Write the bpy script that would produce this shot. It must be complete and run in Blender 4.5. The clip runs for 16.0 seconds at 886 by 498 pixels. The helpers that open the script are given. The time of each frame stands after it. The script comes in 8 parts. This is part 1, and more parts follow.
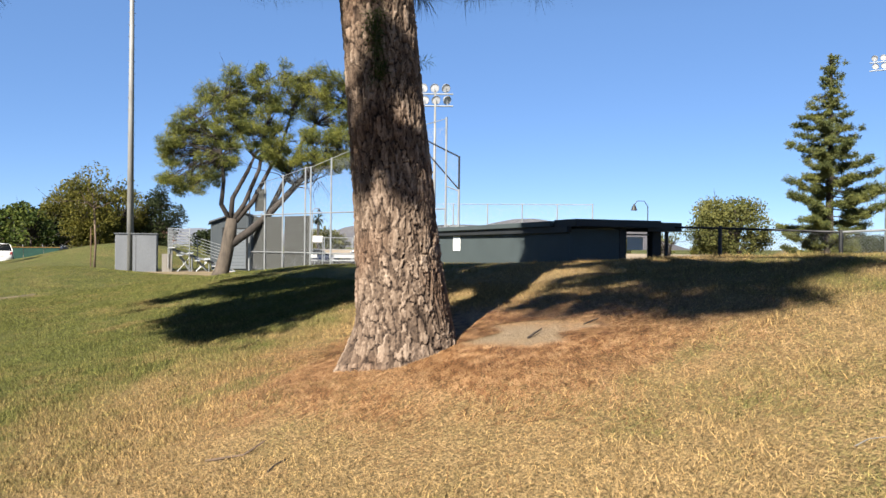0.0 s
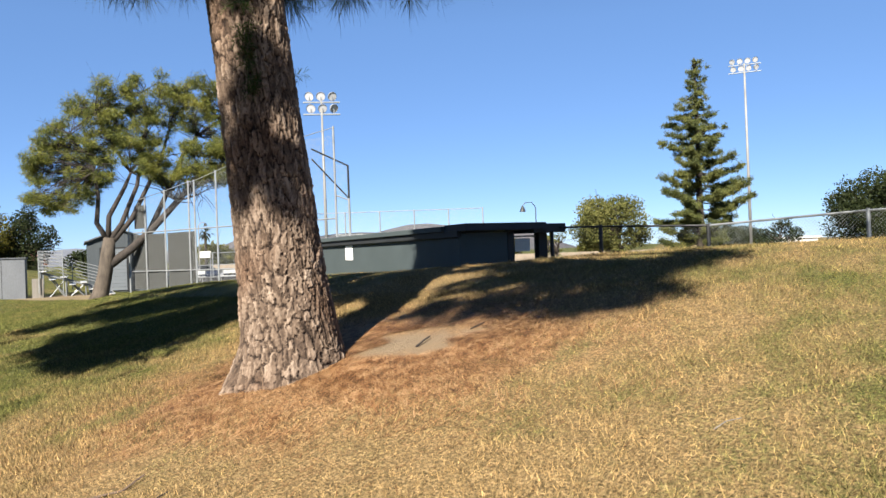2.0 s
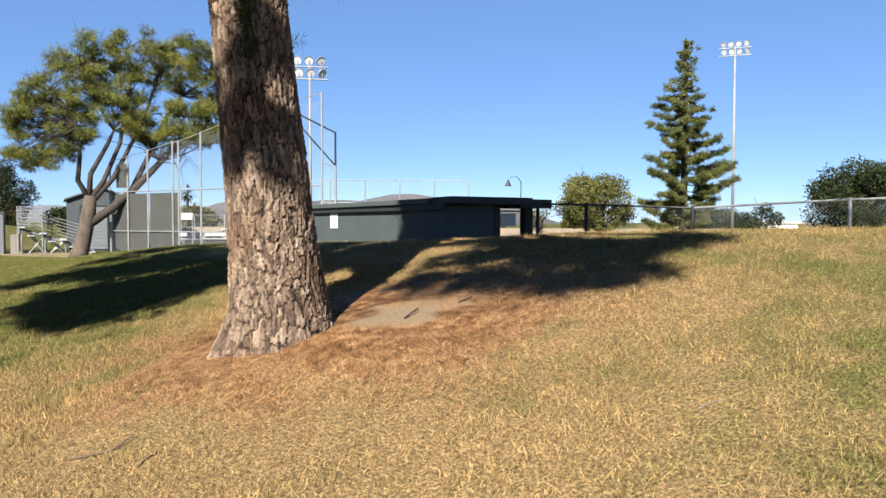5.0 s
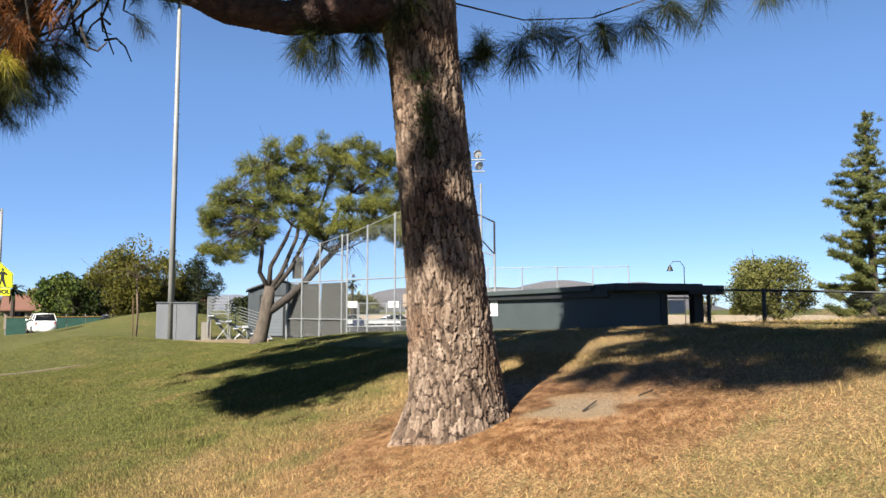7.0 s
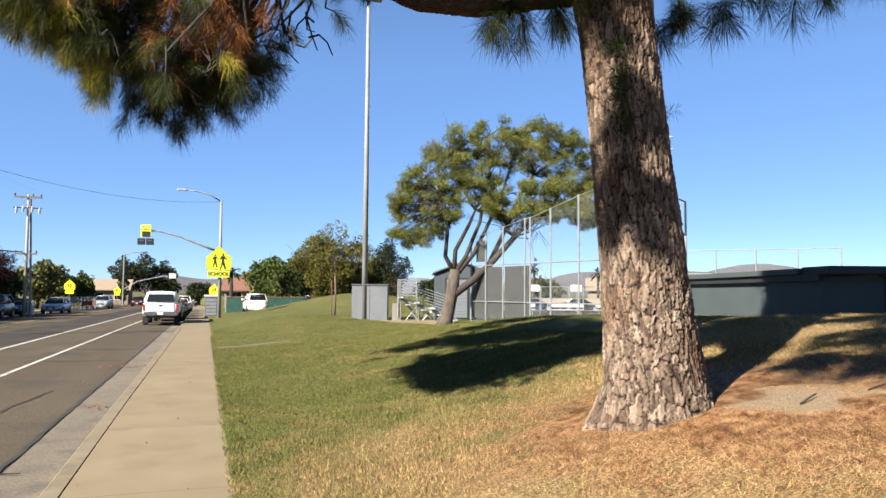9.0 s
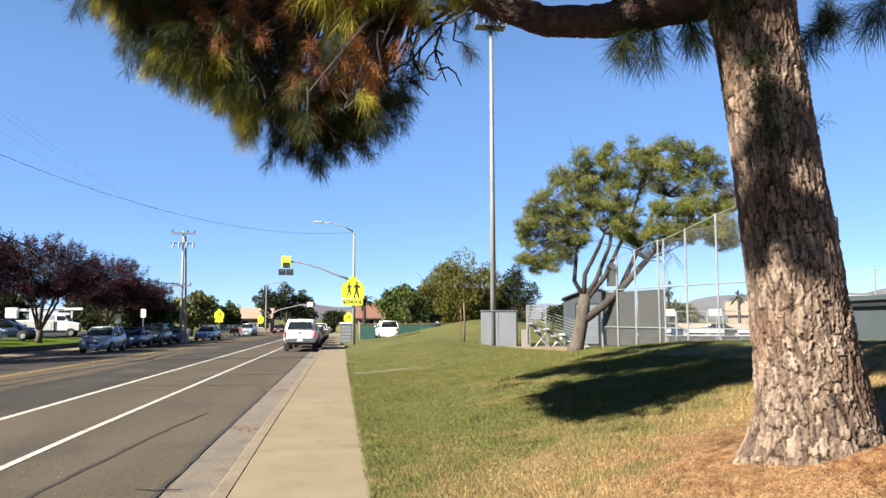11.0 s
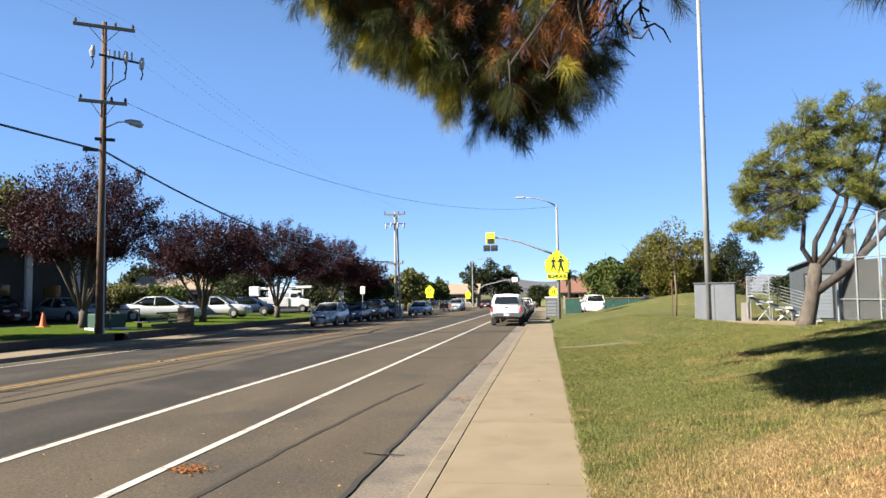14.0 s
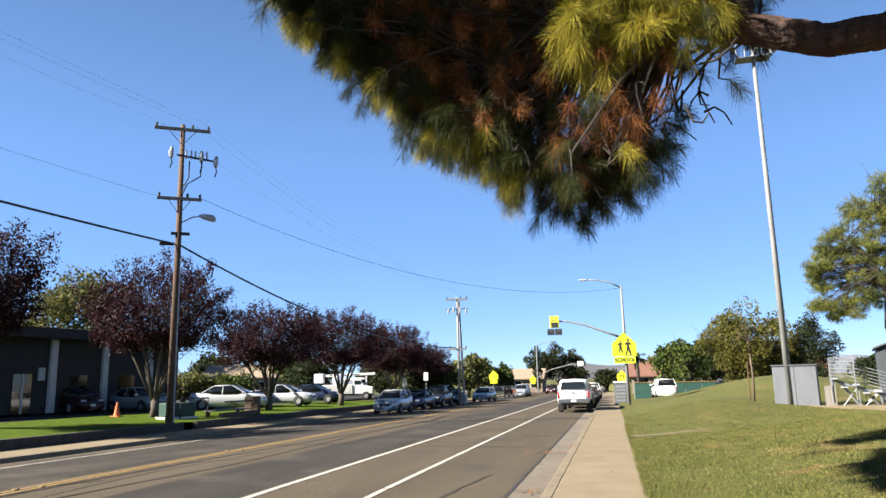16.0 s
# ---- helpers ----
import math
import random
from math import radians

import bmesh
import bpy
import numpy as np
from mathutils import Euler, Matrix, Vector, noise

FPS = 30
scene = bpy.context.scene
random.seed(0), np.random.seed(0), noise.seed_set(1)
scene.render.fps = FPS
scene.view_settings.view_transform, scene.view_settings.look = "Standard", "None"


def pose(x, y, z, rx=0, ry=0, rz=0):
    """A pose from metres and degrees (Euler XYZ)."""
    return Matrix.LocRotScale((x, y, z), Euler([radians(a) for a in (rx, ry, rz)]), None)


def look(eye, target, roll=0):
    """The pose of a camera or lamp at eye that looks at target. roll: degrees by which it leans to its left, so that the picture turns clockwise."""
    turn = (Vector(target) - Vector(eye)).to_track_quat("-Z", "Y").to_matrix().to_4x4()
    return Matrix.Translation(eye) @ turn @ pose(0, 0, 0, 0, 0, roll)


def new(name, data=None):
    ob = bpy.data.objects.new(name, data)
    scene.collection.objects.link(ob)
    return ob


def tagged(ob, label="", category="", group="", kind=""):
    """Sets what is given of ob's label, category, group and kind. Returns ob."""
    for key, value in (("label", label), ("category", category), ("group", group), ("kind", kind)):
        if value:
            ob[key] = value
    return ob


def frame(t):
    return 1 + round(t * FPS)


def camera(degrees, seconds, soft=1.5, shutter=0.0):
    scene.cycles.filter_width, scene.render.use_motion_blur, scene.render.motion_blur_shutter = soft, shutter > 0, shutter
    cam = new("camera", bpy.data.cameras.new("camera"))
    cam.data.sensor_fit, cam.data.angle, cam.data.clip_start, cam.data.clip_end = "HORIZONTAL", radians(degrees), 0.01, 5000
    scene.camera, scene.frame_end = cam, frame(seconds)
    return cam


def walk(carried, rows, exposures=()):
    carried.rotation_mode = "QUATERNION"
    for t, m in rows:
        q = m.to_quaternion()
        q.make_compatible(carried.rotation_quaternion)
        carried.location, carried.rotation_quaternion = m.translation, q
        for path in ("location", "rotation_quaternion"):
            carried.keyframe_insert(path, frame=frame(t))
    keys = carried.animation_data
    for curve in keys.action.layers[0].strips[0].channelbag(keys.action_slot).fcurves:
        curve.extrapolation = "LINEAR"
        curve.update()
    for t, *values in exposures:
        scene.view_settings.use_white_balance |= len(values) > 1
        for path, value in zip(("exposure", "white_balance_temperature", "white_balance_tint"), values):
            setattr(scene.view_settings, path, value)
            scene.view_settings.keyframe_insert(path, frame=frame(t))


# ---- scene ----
cam = camera(63.9, 16.0)
PATH = [
    (0, (-0.029, -0.046, 1.631), (1.134, 1.581, 1.623), 0.6),
    (0.5, (-0.024, -0.076, 1.635), (1.103, 1.576, 1.63), 0.2),
    (1, (0.01, -0.114, 1.655), (1.28, 1.43, 1.684), -1.4),
    (1.5, (0.02, -0.122, 1.666), (1.425, 1.299, 1.739), -1.3),
    (2, (0.023, -0.127, 1.666), (1.412, 1.312, 1.672), -2.2),
    (2.5, (0.03, -0.132, 1.666), (1.443, 1.283, 1.682), -2.4),
    (3, (0.02, -0.13, 1.665), (1.452, 1.267, 1.668), -2.1),
    (3.5, (-0.009, -0.11, 1.671), (1.373, 1.335, 1.655), -2.0),
    (4, (-0.019, -0.107, 1.669), (1.36, 1.34, 1.605), -0.8),
    (4.2, (-0.022, -0.106, 1.671), (1.399, 1.299, 1.578), 0.2),
    (6.3, (-0.126, -0.069, 1.709), (1.253, 1.38, 1.76), -0.1),
    (6.5, (-0.141, -0.06, 1.711), (1.141, 1.472, 1.807), -0.8),
    (7, (-0.21, -0.021, 1.713), (0.874, 1.651, 1.882), -0.2),
    (7.5, (-0.25, 0.003, 1.706), (0.706, 1.748, 1.905), 0.9),
    (8, (-0.261, 0.045, 1.69), (0.536, 1.875, 1.816), 0.8),
    (8.2, (-0.263, 0.056, 1.688), (0.464, 1.916, 1.791), 0.9),
    (10.3, (-0.294, 0.085, 1.69), (0.222, 2.007, 1.882), -0.6),
    (10.5, (-0.303, 0.088, 1.688), (0.14, 2.028, 1.887), -0.6),
    (11, (-0.32, 0.083, 1.685), (-0.036, 2.053, 1.88), -0.1),
    (11.5, (-0.33, 0.084, 1.68), (-0.195, 2.069, 1.879), 0.1),
    (12, (-0.316, 0.077, 1.668), (-0.223, 2.07, 1.801), -0.0),
    (12.5, (-0.32, 0.082, 1.667), (-0.265, 2.078, 1.775), -0.3),
    (13, (-0.344, 0.12, 1.673), (-0.404, 2.116, 1.784), -0.6),
    (13.5, (-0.362, 0.169, 1.681), (-0.631, 2.147, 1.806), -0.9),
    (14, (-0.359, 0.181, 1.681), (-0.64, 2.157, 1.809), -0.7),
    (14.5, (-0.366, 0.161, 1.686), (-0.584, 2.141, 1.864), -0.6),
    (15, (-0.365, 0.144, 1.691), (-0.529, 2.131, 1.843), -1.1),
    (15.5, (-0.375, 0.146, 1.708), (-0.62, 2.12, 1.915), -1.0),
    (16, (-0.388, 0.144, 1.711), (-0.829, 2.06, 2.077), -1.3),
]
walk(cam, [(r[0], look(r[1], r[2], r[3])) for r in PATH], [(0.0, 1.86, 6500, 10), (4.2, 1.86, 6500, 10), (7.0, 1.90, 6500, 10), (8.2, 1.98, 6500, 10), (10.5, 2.16, 6500, 10), (14.0, 2.20, 6500, 10), (16.0, 2.24, 6500, 10)])

# ---- world and sun ----
SUN_AZ = radians(241.0)      # clockwise from +y, where the sun stands
SUN_EL = radians(35.0)
world = bpy.data.worlds.new("world")
scene.world = world
world.use_nodes = True
wn = world.node_tree.nodes
sky = wn.new("ShaderNodeTexSky")
sky.sky_type = "NISHITA"
sky.sun_disc = False
sky.sun_elevation = SUN_EL
sky.sun_rotation = SUN_AZ
sky.air_density, sky.dust_density, sky.ozone_density = 0.7, 0.0, 4.5
sky.altitude = 800
even = wn.new("ShaderNodeMix")
even.data_type = "RGBA"
even.inputs[0].default_value = 0.45
even.inputs[7].default_value = (1.5, 3.1, 6.5, 1.0)
world.node_tree.links.new(sky.outputs[0], even.inputs[6])
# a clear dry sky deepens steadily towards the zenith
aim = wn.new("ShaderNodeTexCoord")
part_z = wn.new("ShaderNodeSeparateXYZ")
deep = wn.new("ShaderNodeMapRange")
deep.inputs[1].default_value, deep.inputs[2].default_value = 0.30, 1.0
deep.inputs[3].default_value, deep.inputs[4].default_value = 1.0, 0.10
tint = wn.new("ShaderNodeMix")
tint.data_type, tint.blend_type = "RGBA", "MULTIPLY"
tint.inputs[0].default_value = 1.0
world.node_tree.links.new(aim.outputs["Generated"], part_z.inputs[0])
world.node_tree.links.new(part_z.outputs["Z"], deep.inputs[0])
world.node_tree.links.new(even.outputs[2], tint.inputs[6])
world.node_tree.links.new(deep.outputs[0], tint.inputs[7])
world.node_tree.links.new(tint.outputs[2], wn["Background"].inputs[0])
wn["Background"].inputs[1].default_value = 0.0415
sun = new("sun", bpy.data.lights.new("sun", "SUN"))
sun.data.energy, sun.data.angle, sun.data.color = 5.0, radians(0.53), (1.0, 0.93, 0.82)
to_sun = Vector((math.sin(SUN_AZ) * math.cos(SUN_EL), math.cos(SUN_AZ) * math.cos(SUN_EL), math.sin(SUN_EL)))
sun.matrix_world = look(to_sun * 60, (0, 0, 0))


# ---- materials ----
def nodes_of(name):
    m = bpy.data.materials.new(name)
    m.use_nodes = True
    t = m.node_tree
    return m, t.nodes, t.links, t.nodes["Principled BSDF"]


def noise_node(n, l, scale, detail=4.0, stretch=None, coord="Object"):
    c = n.new("ShaderNodeTexCoord")
    src = c.outputs[coord]
    if stretch:
        mp = n.new("ShaderNodeMapping")
        mp.inputs["Scale"].default_value = stretch
        l.new(src, mp.inputs[0])
        src = mp.outputs[0]
    x = n.new("ShaderNodeTexNoise")
    x.inputs["Scale"].default_value = scale
    x.inputs["Detail"].default_value = detail
    l.new(src, x.inputs["Vector"])
    return x


def ramp_node(n, l, src, stops):
    r = n.new("ShaderNodeValToRGB")
    e = r.color_ramp.elements
    while len(e) < len(stops):
        e.new(0.5)
    for k, (p, c) in zip(e, stops):
        k.position, k.color = p, (*c, 1) if len(c) == 3 else c
    l.new(src, r.inputs[0])
    return r


def mix_node(n, l, a, b, f, mode="MIX"):
    x = n.new("ShaderNodeMix")
    x.data_type, x.blend_type = "RGBA", mode
    for s, v in ((x.inputs[0], f), (x.inputs[6], a), (x.inputs[7], b)):
        if hasattr(v, "is_linked"):
            l.new(v, s)
        elif isinstance(v, (int, float)):
            s.default_value = v
        else:
            s.default_value = (*v, 1)
    return x.outputs[2]


def bump_node(n, l, p, height, strength, dist=0.02):
    b = n.new("ShaderNodeBump")
    b.inputs["Strength"].default_value, b.inputs["Distance"].default_value = strength, dist
    l.new(height, b.inputs["Height"])
    l.new(b.outputs[0], p.inputs["Normal"])


def surface(name, dark, light, scale=6.0, rough=0.8, metal=0.0, bump=0.2, grain=60.0, stretch=None, vary=0.0, stain=None, stain_scale=0.7, island=False, dist=0.01, speck=0.0):
    """Two scales of colour variation, a bump from the finer one, and a shade of its own for each piece."""
    m, n, l, p = nodes_of(name)
    a = noise_node(n, l, scale, 5, stretch)
    col = ramp_node(n, l, a.outputs["Fac"], [(0.3, dark), (0.7, light)]).outputs[0]
    g = noise_node(n, l, grain, 3, stretch)
    gr = ramp_node(n, l, g.outputs["Fac"], [(0.3, (0.78, 0.78, 0.78)), (0.7, (1.12, 1.12, 1.12))])
    col = mix_node(n, l, col, gr.outputs[0], 0.7, "MULTIPLY")
    if stain:
        s = noise_node(n, l, stain_scale, 6)
        f = ramp_node(n, l, s.outputs["Fac"], [(0.52, (0, 0, 0)), (0.68, (1, 1, 1))])
        col = mix_node(n, l, col, stain, f.outputs[0])
    if speck:
        k = noise_node(n, l, speck, 4)
        kr = ramp_node(n, l, k.outputs["Fac"], [(0.36, (0.72, 0.72, 0.72)), (0.5, (1.0, 1.0, 1.0)), (0.64, (1.3, 1.3, 1.3))])
        col = mix_node(n, l, col, kr.outputs[0], 0.8, "MULTIPLY")
    if vary:
        if island:
            r = n.new("ShaderNodeNewGeometry").outputs["Random Per Island"]
        else:
            r = n.new("ShaderNodeObjectInfo").outputs["Random"]
        v = ramp_node(n, l, r, [(0.0, (1 - vary,) * 3), (1.0, (1 + vary,) * 3)])
        col = mix_node(n, l, col, v.outputs[0], 1.0, "MULTIPLY")
    l.new(col, p.inputs["Base Color"])
    p.inputs["Roughness"].default_value, p.inputs["Metallic"].default_value = rough, metal
    if bump:
        bump_node(n, l, p, g.outputs["Fac"], bump, dist)
    return m


def leaf_mat(name, stops, tuft_scale=1.6, rough=0.6, glow=0.25):
    """Foliage: hue from a slow noise and a shade for each leaf; thin leaves let some light through."""
    m, n, l, p = nodes_of(name)
    a = noise_node(n, l, tuft_scale, 3)
    r = n.new("ShaderNodeNewGeometry").outputs["Random Per Island"]
    add = n.new("ShaderNodeMath")
    add.operation = "MULTIPLY_ADD"
    l.new(r, add.inputs[0])
    add.inputs[1].default_value = 0.5
    l.new(a.outputs["Fac"], add.inputs[2])
    sub = n.new("ShaderNodeMath")
    sub.operation = "SUBTRACT"
    l.new(add.outputs[0], sub.inputs[0])
    sub.inputs[1].default_value = 0.25
    col = ramp_node(n, l, sub.outputs[0], stops).outputs[0]
    l.new(col, p.inputs["Base Color"])
    p.inputs["Roughness"].default_value = rough
    p.inputs["Specular IOR Level"].default_value = 0.12
    tr = n.new("ShaderNodeBsdfTranslucent")
    l.new(col, tr.inputs[0])
    mx = n.new("ShaderNodeMixShader")
    mx.inputs[0].default_value = glow
    out = n["Material Output"]
    l.new(p.outputs[0], mx.inputs[1])
    l.new(tr.outputs[0], mx.inputs[2])
    l.new(mx.outputs[0], out.inputs[0])
    return m


def plain(name, col, rough=0.5, metal=0.0, emit=0.0):
    m, n, l, p = nodes_of(name)
    a = noise_node(n, l, 9.0, 4)
    v = ramp_node(n, l, a.outputs["Fac"], [(0.3, tuple(c * 0.88 for c in col)), (0.7, tuple(min(1, c * 1.08) for c in col))])
    l.new(v.outputs[0], p.inputs["Base Color"])
    p.inputs["Roughness"].default_value, p.inputs["Metallic"].default_value = rough, metal
    if emit:
        p.inputs["Emission Color"].default_value, p.inputs["Emission Strength"].default_value = (*col, 1), emit
    return m


STRAW_D, STRAW_L = (0.148, 0.099, 0.0455), (0.288, 0.201, 0.101)
GREEN_D, GREEN_L = (0.041, 0.0475, 0.0115), (0.134, 0.138, 0.0425)
LITTER_D, LITTER_L = (0.165, 0.086, 0.0405), (0.325, 0.190, 0.098)


def turf(name, blades):
    """Lawn that has dried out round the pine and is green towards the hollow and the far field."""
    m, n, l, p = nodes_of(name)
    c = n.new("ShaderNodeTexCoord")
    sep = n.new("ShaderNodeSeparateXYZ")
    l.new(c.outputs["Object"], sep.inputs[0])

    def math_node(op, a, b):
        x = n.new("ShaderNodeMath")
        x.operation = op
        for s, v in ((x.inputs[0], a), (x.inputs[1], b)):
            if hasattr(v, "is_linked"):
                l.new(v, s)
            else:
                s.default_value = v
        return x.outputs[0]

    def spread(v, lo, hi):
        x = n.new("ShaderNodeMapRange")
        x.interpolation_type = "SMOOTHSTEP"
        l.new(v, x.inputs[0])
        x.inputs[1].default_value, x.inputs[2].default_value = lo, hi
        return x.outputs[0]

    slow = noise_node(n, l, 0.55, 5).outputs["Fac"]
    mid = noise_node(n, l, 2.6, 6).outputs["Fac"]
    fine = noise_node(n, l, 38.0, 4).outputs["Fac"]
    strand_a = noise_node(n, l, 95.0, 3, (1.0, 0.16, 1.0)).outputs["Fac"]
    strand_b = noise_node(n, l, 95.0, 3, (0.16, 1.0, 1.0)).outputs["Fac"]
    hair = math_node("MAXIMUM", strand_a, strand_b)
    gmix = spread(math_node("ADD", hair, math_node("MULTIPLY", fine, 0.5)), 0.62, 1.0)
    green = mix_node(n, l, GREEN_D, GREEN_L, gmix)
    straw = mix_node(n, l, STRAW_D, STRAW_L, gmix)
    litter = mix_node(n, l, LITTER_D, LITTER_L, gmix)
    # green share: more with y, less on the dry apron, patchy
    along = spread(math_node("SUBTRACT", sep.outputs["Y"], math_node("MULTIPLY", sep.outputs["X"], 0.55)), 3.0, 9.0)
    right = spread(math_node("SUBTRACT", sep.outputs["X"], sep.outputs["Y"]), -2.0, 5.0)
    share = math_node("ADD", math_node("MULTIPLY", along, 0.9), math_node("MULTIPLY", right, 0.46))
    share = math_node("ADD", share, math_node("MULTIPLY", math_node("SUBTRACT", mid, 0.5), 1.3))
    share = math_node("ADD", share, math_node("MULTIPLY", math_node("SUBTRACT", slow, 0.5), 1.3))
    share = spread(math_node("ADD", share, math_node("MULTIPLY", math_node("SUBTRACT", fine, 0.5), 1.3)), 0.05, 0.95)
    col = mix_node(n, l, straw, green, share)
    # litter bed round the trunk
    dx = math_node("SUBTRACT", sep.outputs["X"], 3.75)
    dy = math_node("SUBTRACT", sep.outputs["Y"], 4.75)
    u = math_node("MULTIPLY", math_node("ADD", dx, dy), 0.48)
    v = math_node("MULTIPLY", math_node("SUBTRACT", dx, dy), 0.39)
    r2 = math_node("SQRT", math_node("ADD", math_node("MULTIPLY", u, u), math_node("MULTIPLY", v, v)), 0)
    r2 = math_node("ADD", r2, math_node("MULTIPLY", math_node("SUBTRACT", mid, 0.5), 1.6))
    bed = math_node("MULTIPLY", math_node("SUBTRACT", 1.0, spread(r2, 0.50, 1.30)), 0.8)
    col = mix_node(n, l, col, litter, bed)
    # trodden bare soil beside the roots
    ex = math_node("SUBTRACT", sep.outputs["X"], 4.0)
    ey = math_node("SUBTRACT", sep.outputs["Y"], 4.45)
    rs = math_node("SQRT", math_node("ADD", math_node("MULTIPLY", ex, ex), math_node("MULTIPLY", ey, ey)), 0)
    bare = math_node("SUBTRACT", 1.0, spread(math_node("ADD", rs, math_node("MULTIPLY", math_node("SUBTRACT", mid, 0.5), 1.8)), 0.05, 0.85))
    if blades:
        r = n.new("ShaderNodeNewGeometry").outputs["Random Per Island"]
        tone = ramp_node(n, l, r, [(0.0, (0.30, 0.32, 0.27)), (0.45, (0.78, 0.80, 0.75)), (0.8, (1.24, 1.21, 1.12)), (1.0, (2.1, 2.0, 1.75))])
        col = mix_node(n, l, col, tone.outputs[0], 1.0, "MULTIPLY")
    else:
        speck = noise_node(n, l, 52.0, 6).outputs["Fac"]
        tone = ramp_node(n, l, speck, [(0.36, (0.40, 0.42, 0.38)), (0.5, (0.82, 0.82, 0.80)), (0.64, (1.28, 1.26, 1.20))])
        col = mix_node(n, l, col, tone.outputs[0], 1.0, "MULTIPLY")
        col = mix_node(n, l, col, mix_node(n, l, (0.160, 0.117, 0.074), (0.205, 0.153, 0.098), mid), bare)
        bump_node(n, l, p, math_node("ADD", hair, fine), 0.9, 0.03)
    l.new(col, p.inputs["Base Color"])
    p.inputs["Roughness"].default_value = 0.9
    p.inputs["Specular IOR Level"].default_value = 0.15
    return m


M = {}
M["turf"] = turf("turf", False)
M["blades"] = turf("grass_blades", True)
M["asphalt"] = surface("asphalt", (0.0535, 0.0428, 0.03), (0.0714, 0.0578, 0.0407), 0.9, 0.95, 0, 0.5, 160, stretch=(1, 0.15, 1), stain=(0.0428, 0.0371, 0.0307), stain_scale=0.35, speck=38)
M["asphalt_dark"] = surface("worn_asphalt", (0.0253, 0.0225, 0.0197), (0.0379, 0.0337, 0.0288), 1.4, 0.95, 0, 0.5, 160, stretch=(1, 0.12, 1), stain=(0.0506, 0.0435, 0.0365), stain_scale=0.5, speck=32)
M["lot"] = surface("lot_asphalt", (0.0266, 0.0266, 0.0266), (0.04, 0.0391, 0.0378), 0.8, 0.92, 0, 0.4, 120)
M["tar"] = surface("crack_filler", (0.0257, 0.0225, 0.0187), (0.0386, 0.0335, 0.0277), 4, 0.9, 0, 0.4, 40, speck=38)
M["concrete"] = surface("pavement_concrete", (0.143, 0.114, 0.0714), (0.167, 0.134, 0.0879), 1.3, 0.9, 0, 0.3, 140, vary=0.05, stain=(0.131, 0.105, 0.0676), stain_scale=1.6)
M["kerb"] = surface("kerb_concrete", (0.125, 0.102, 0.0695), (0.156, 0.128, 0.0885), 2.0, 0.9, 0, 0.35, 120, stain=(0.104, 0.0845, 0.0606), stain_scale=2.5)
M["gutter"] = surface("gutter_concrete", (0.0897, 0.0725, 0.0529), (0.129, 0.105, 0.0759), 1.6, 0.92, 0, 0.4, 120, stretch=(1, 0.2, 1), stain=(0.069, 0.0575, 0.0448), stain_scale=1.8, speck=30)
M["white_line"] = surface("white_road_paint", (0.291, 0.278, 0.244), (0.379, 0.366, 0.325), 5, 0.8, 0, 0.3, 90, stain=(0.163, 0.149, 0.129), stain_scale=5)
M["yellow_line"] = surface("yellow_road_paint", (0.178, 0.104, 0.0232), (0.232, 0.143, 0.0386), 4, 0.8, 0, 0.3, 90, stain=(0.0848, 0.0655, 0.0386), stain_scale=4)
M["lawn"] = surface("bright_lawn", (0.0298, 0.0516, 0.00351), (0.0587, 0.0869, 0.00819), 3, 1.0, 0, 0.4, 60, dist=0.02)
M["bark_dark"] = surface("dark_bark", (0.0135, 0.00966, 0.00696), (0.0328, 0.0239, 0.0174), 9, 0.9, 0, 0.8, 40, dist=0.03)
M["bark_limb"] = surface("brown_limb_bark", (0.0155, 0.0119, 0.0096), (0.0388, 0.0301, 0.0246), 8, 0.9, 0, 0.8, 40, stretch=(1, 1, 0.4), dist=0.03)
M["bark_tan"] = surface("tan_bark", (0.062, 0.0406, 0.027), (0.124, 0.0872, 0.0597), 7, 0.9, 0, 0.8, 30, stretch=(1, 1, 0.3), dist=0.03)
M["galv"] = surface("galvanised_steel", (0.204, 0.216, 0.222), (0.276, 0.288, 0.294), 3, 0.5, 0.55, 0.1, 40)
M["pole_grey"] = surface("weathered_pole_steel", (0.139, 0.139, 0.135), (0.217, 0.217, 0.208), 3, 0.6, 0.05, 0.1, 30, stretch=(1, 1, 0.25))
M["dark_steel"] = surface("dark_steel", (0.00772, 0.00849, 0.00966), (0.0155, 0.0162, 0.0174), 5, 0.55, 0.2, 0.1, 40)
M["box_steel"] = surface("cabinet_steel", (0.0888, 0.0959, 0.106), (0.113, 0.12, 0.131), 1.3, 0.6, 0.05, 0.1, 30, stretch=(1, 1, 0.4))
M["dugout"] = surface("grey_green_paint", (0.0328, 0.0444, 0.0463), (0.0406, 0.0541, 0.056), 1.2, 0.75, 0, 0.15, 30)
M["dugout_dark"] = surface("dark_trim_paint", (0.00772, 0.00966, 0.0116), (0.0135, 0.0155, 0.0178), 1.4, 0.7, 0, 0.15, 30)
M["paper"] = plain("white_notice", (0.614, 0.614, 0.5993), 0.7)
M["ink"] = plain("grey_print", (0.0889, 0.0889, 0.0977), 0.7)
M["screen"] = surface("windscreen_mesh", (0.0212, 0.0224, 0.0208), (0.0309, 0.0321, 0.0294), 6, 0.9, 0, 0.2, 90)
M["shed"] = surface("shed_siding", (0.0386, 0.0483, 0.056), (0.0502, 0.0597, 0.0673), 1.0, 0.6, 0.1, 0.1, 20, stretch=(8, 8, 0.5))
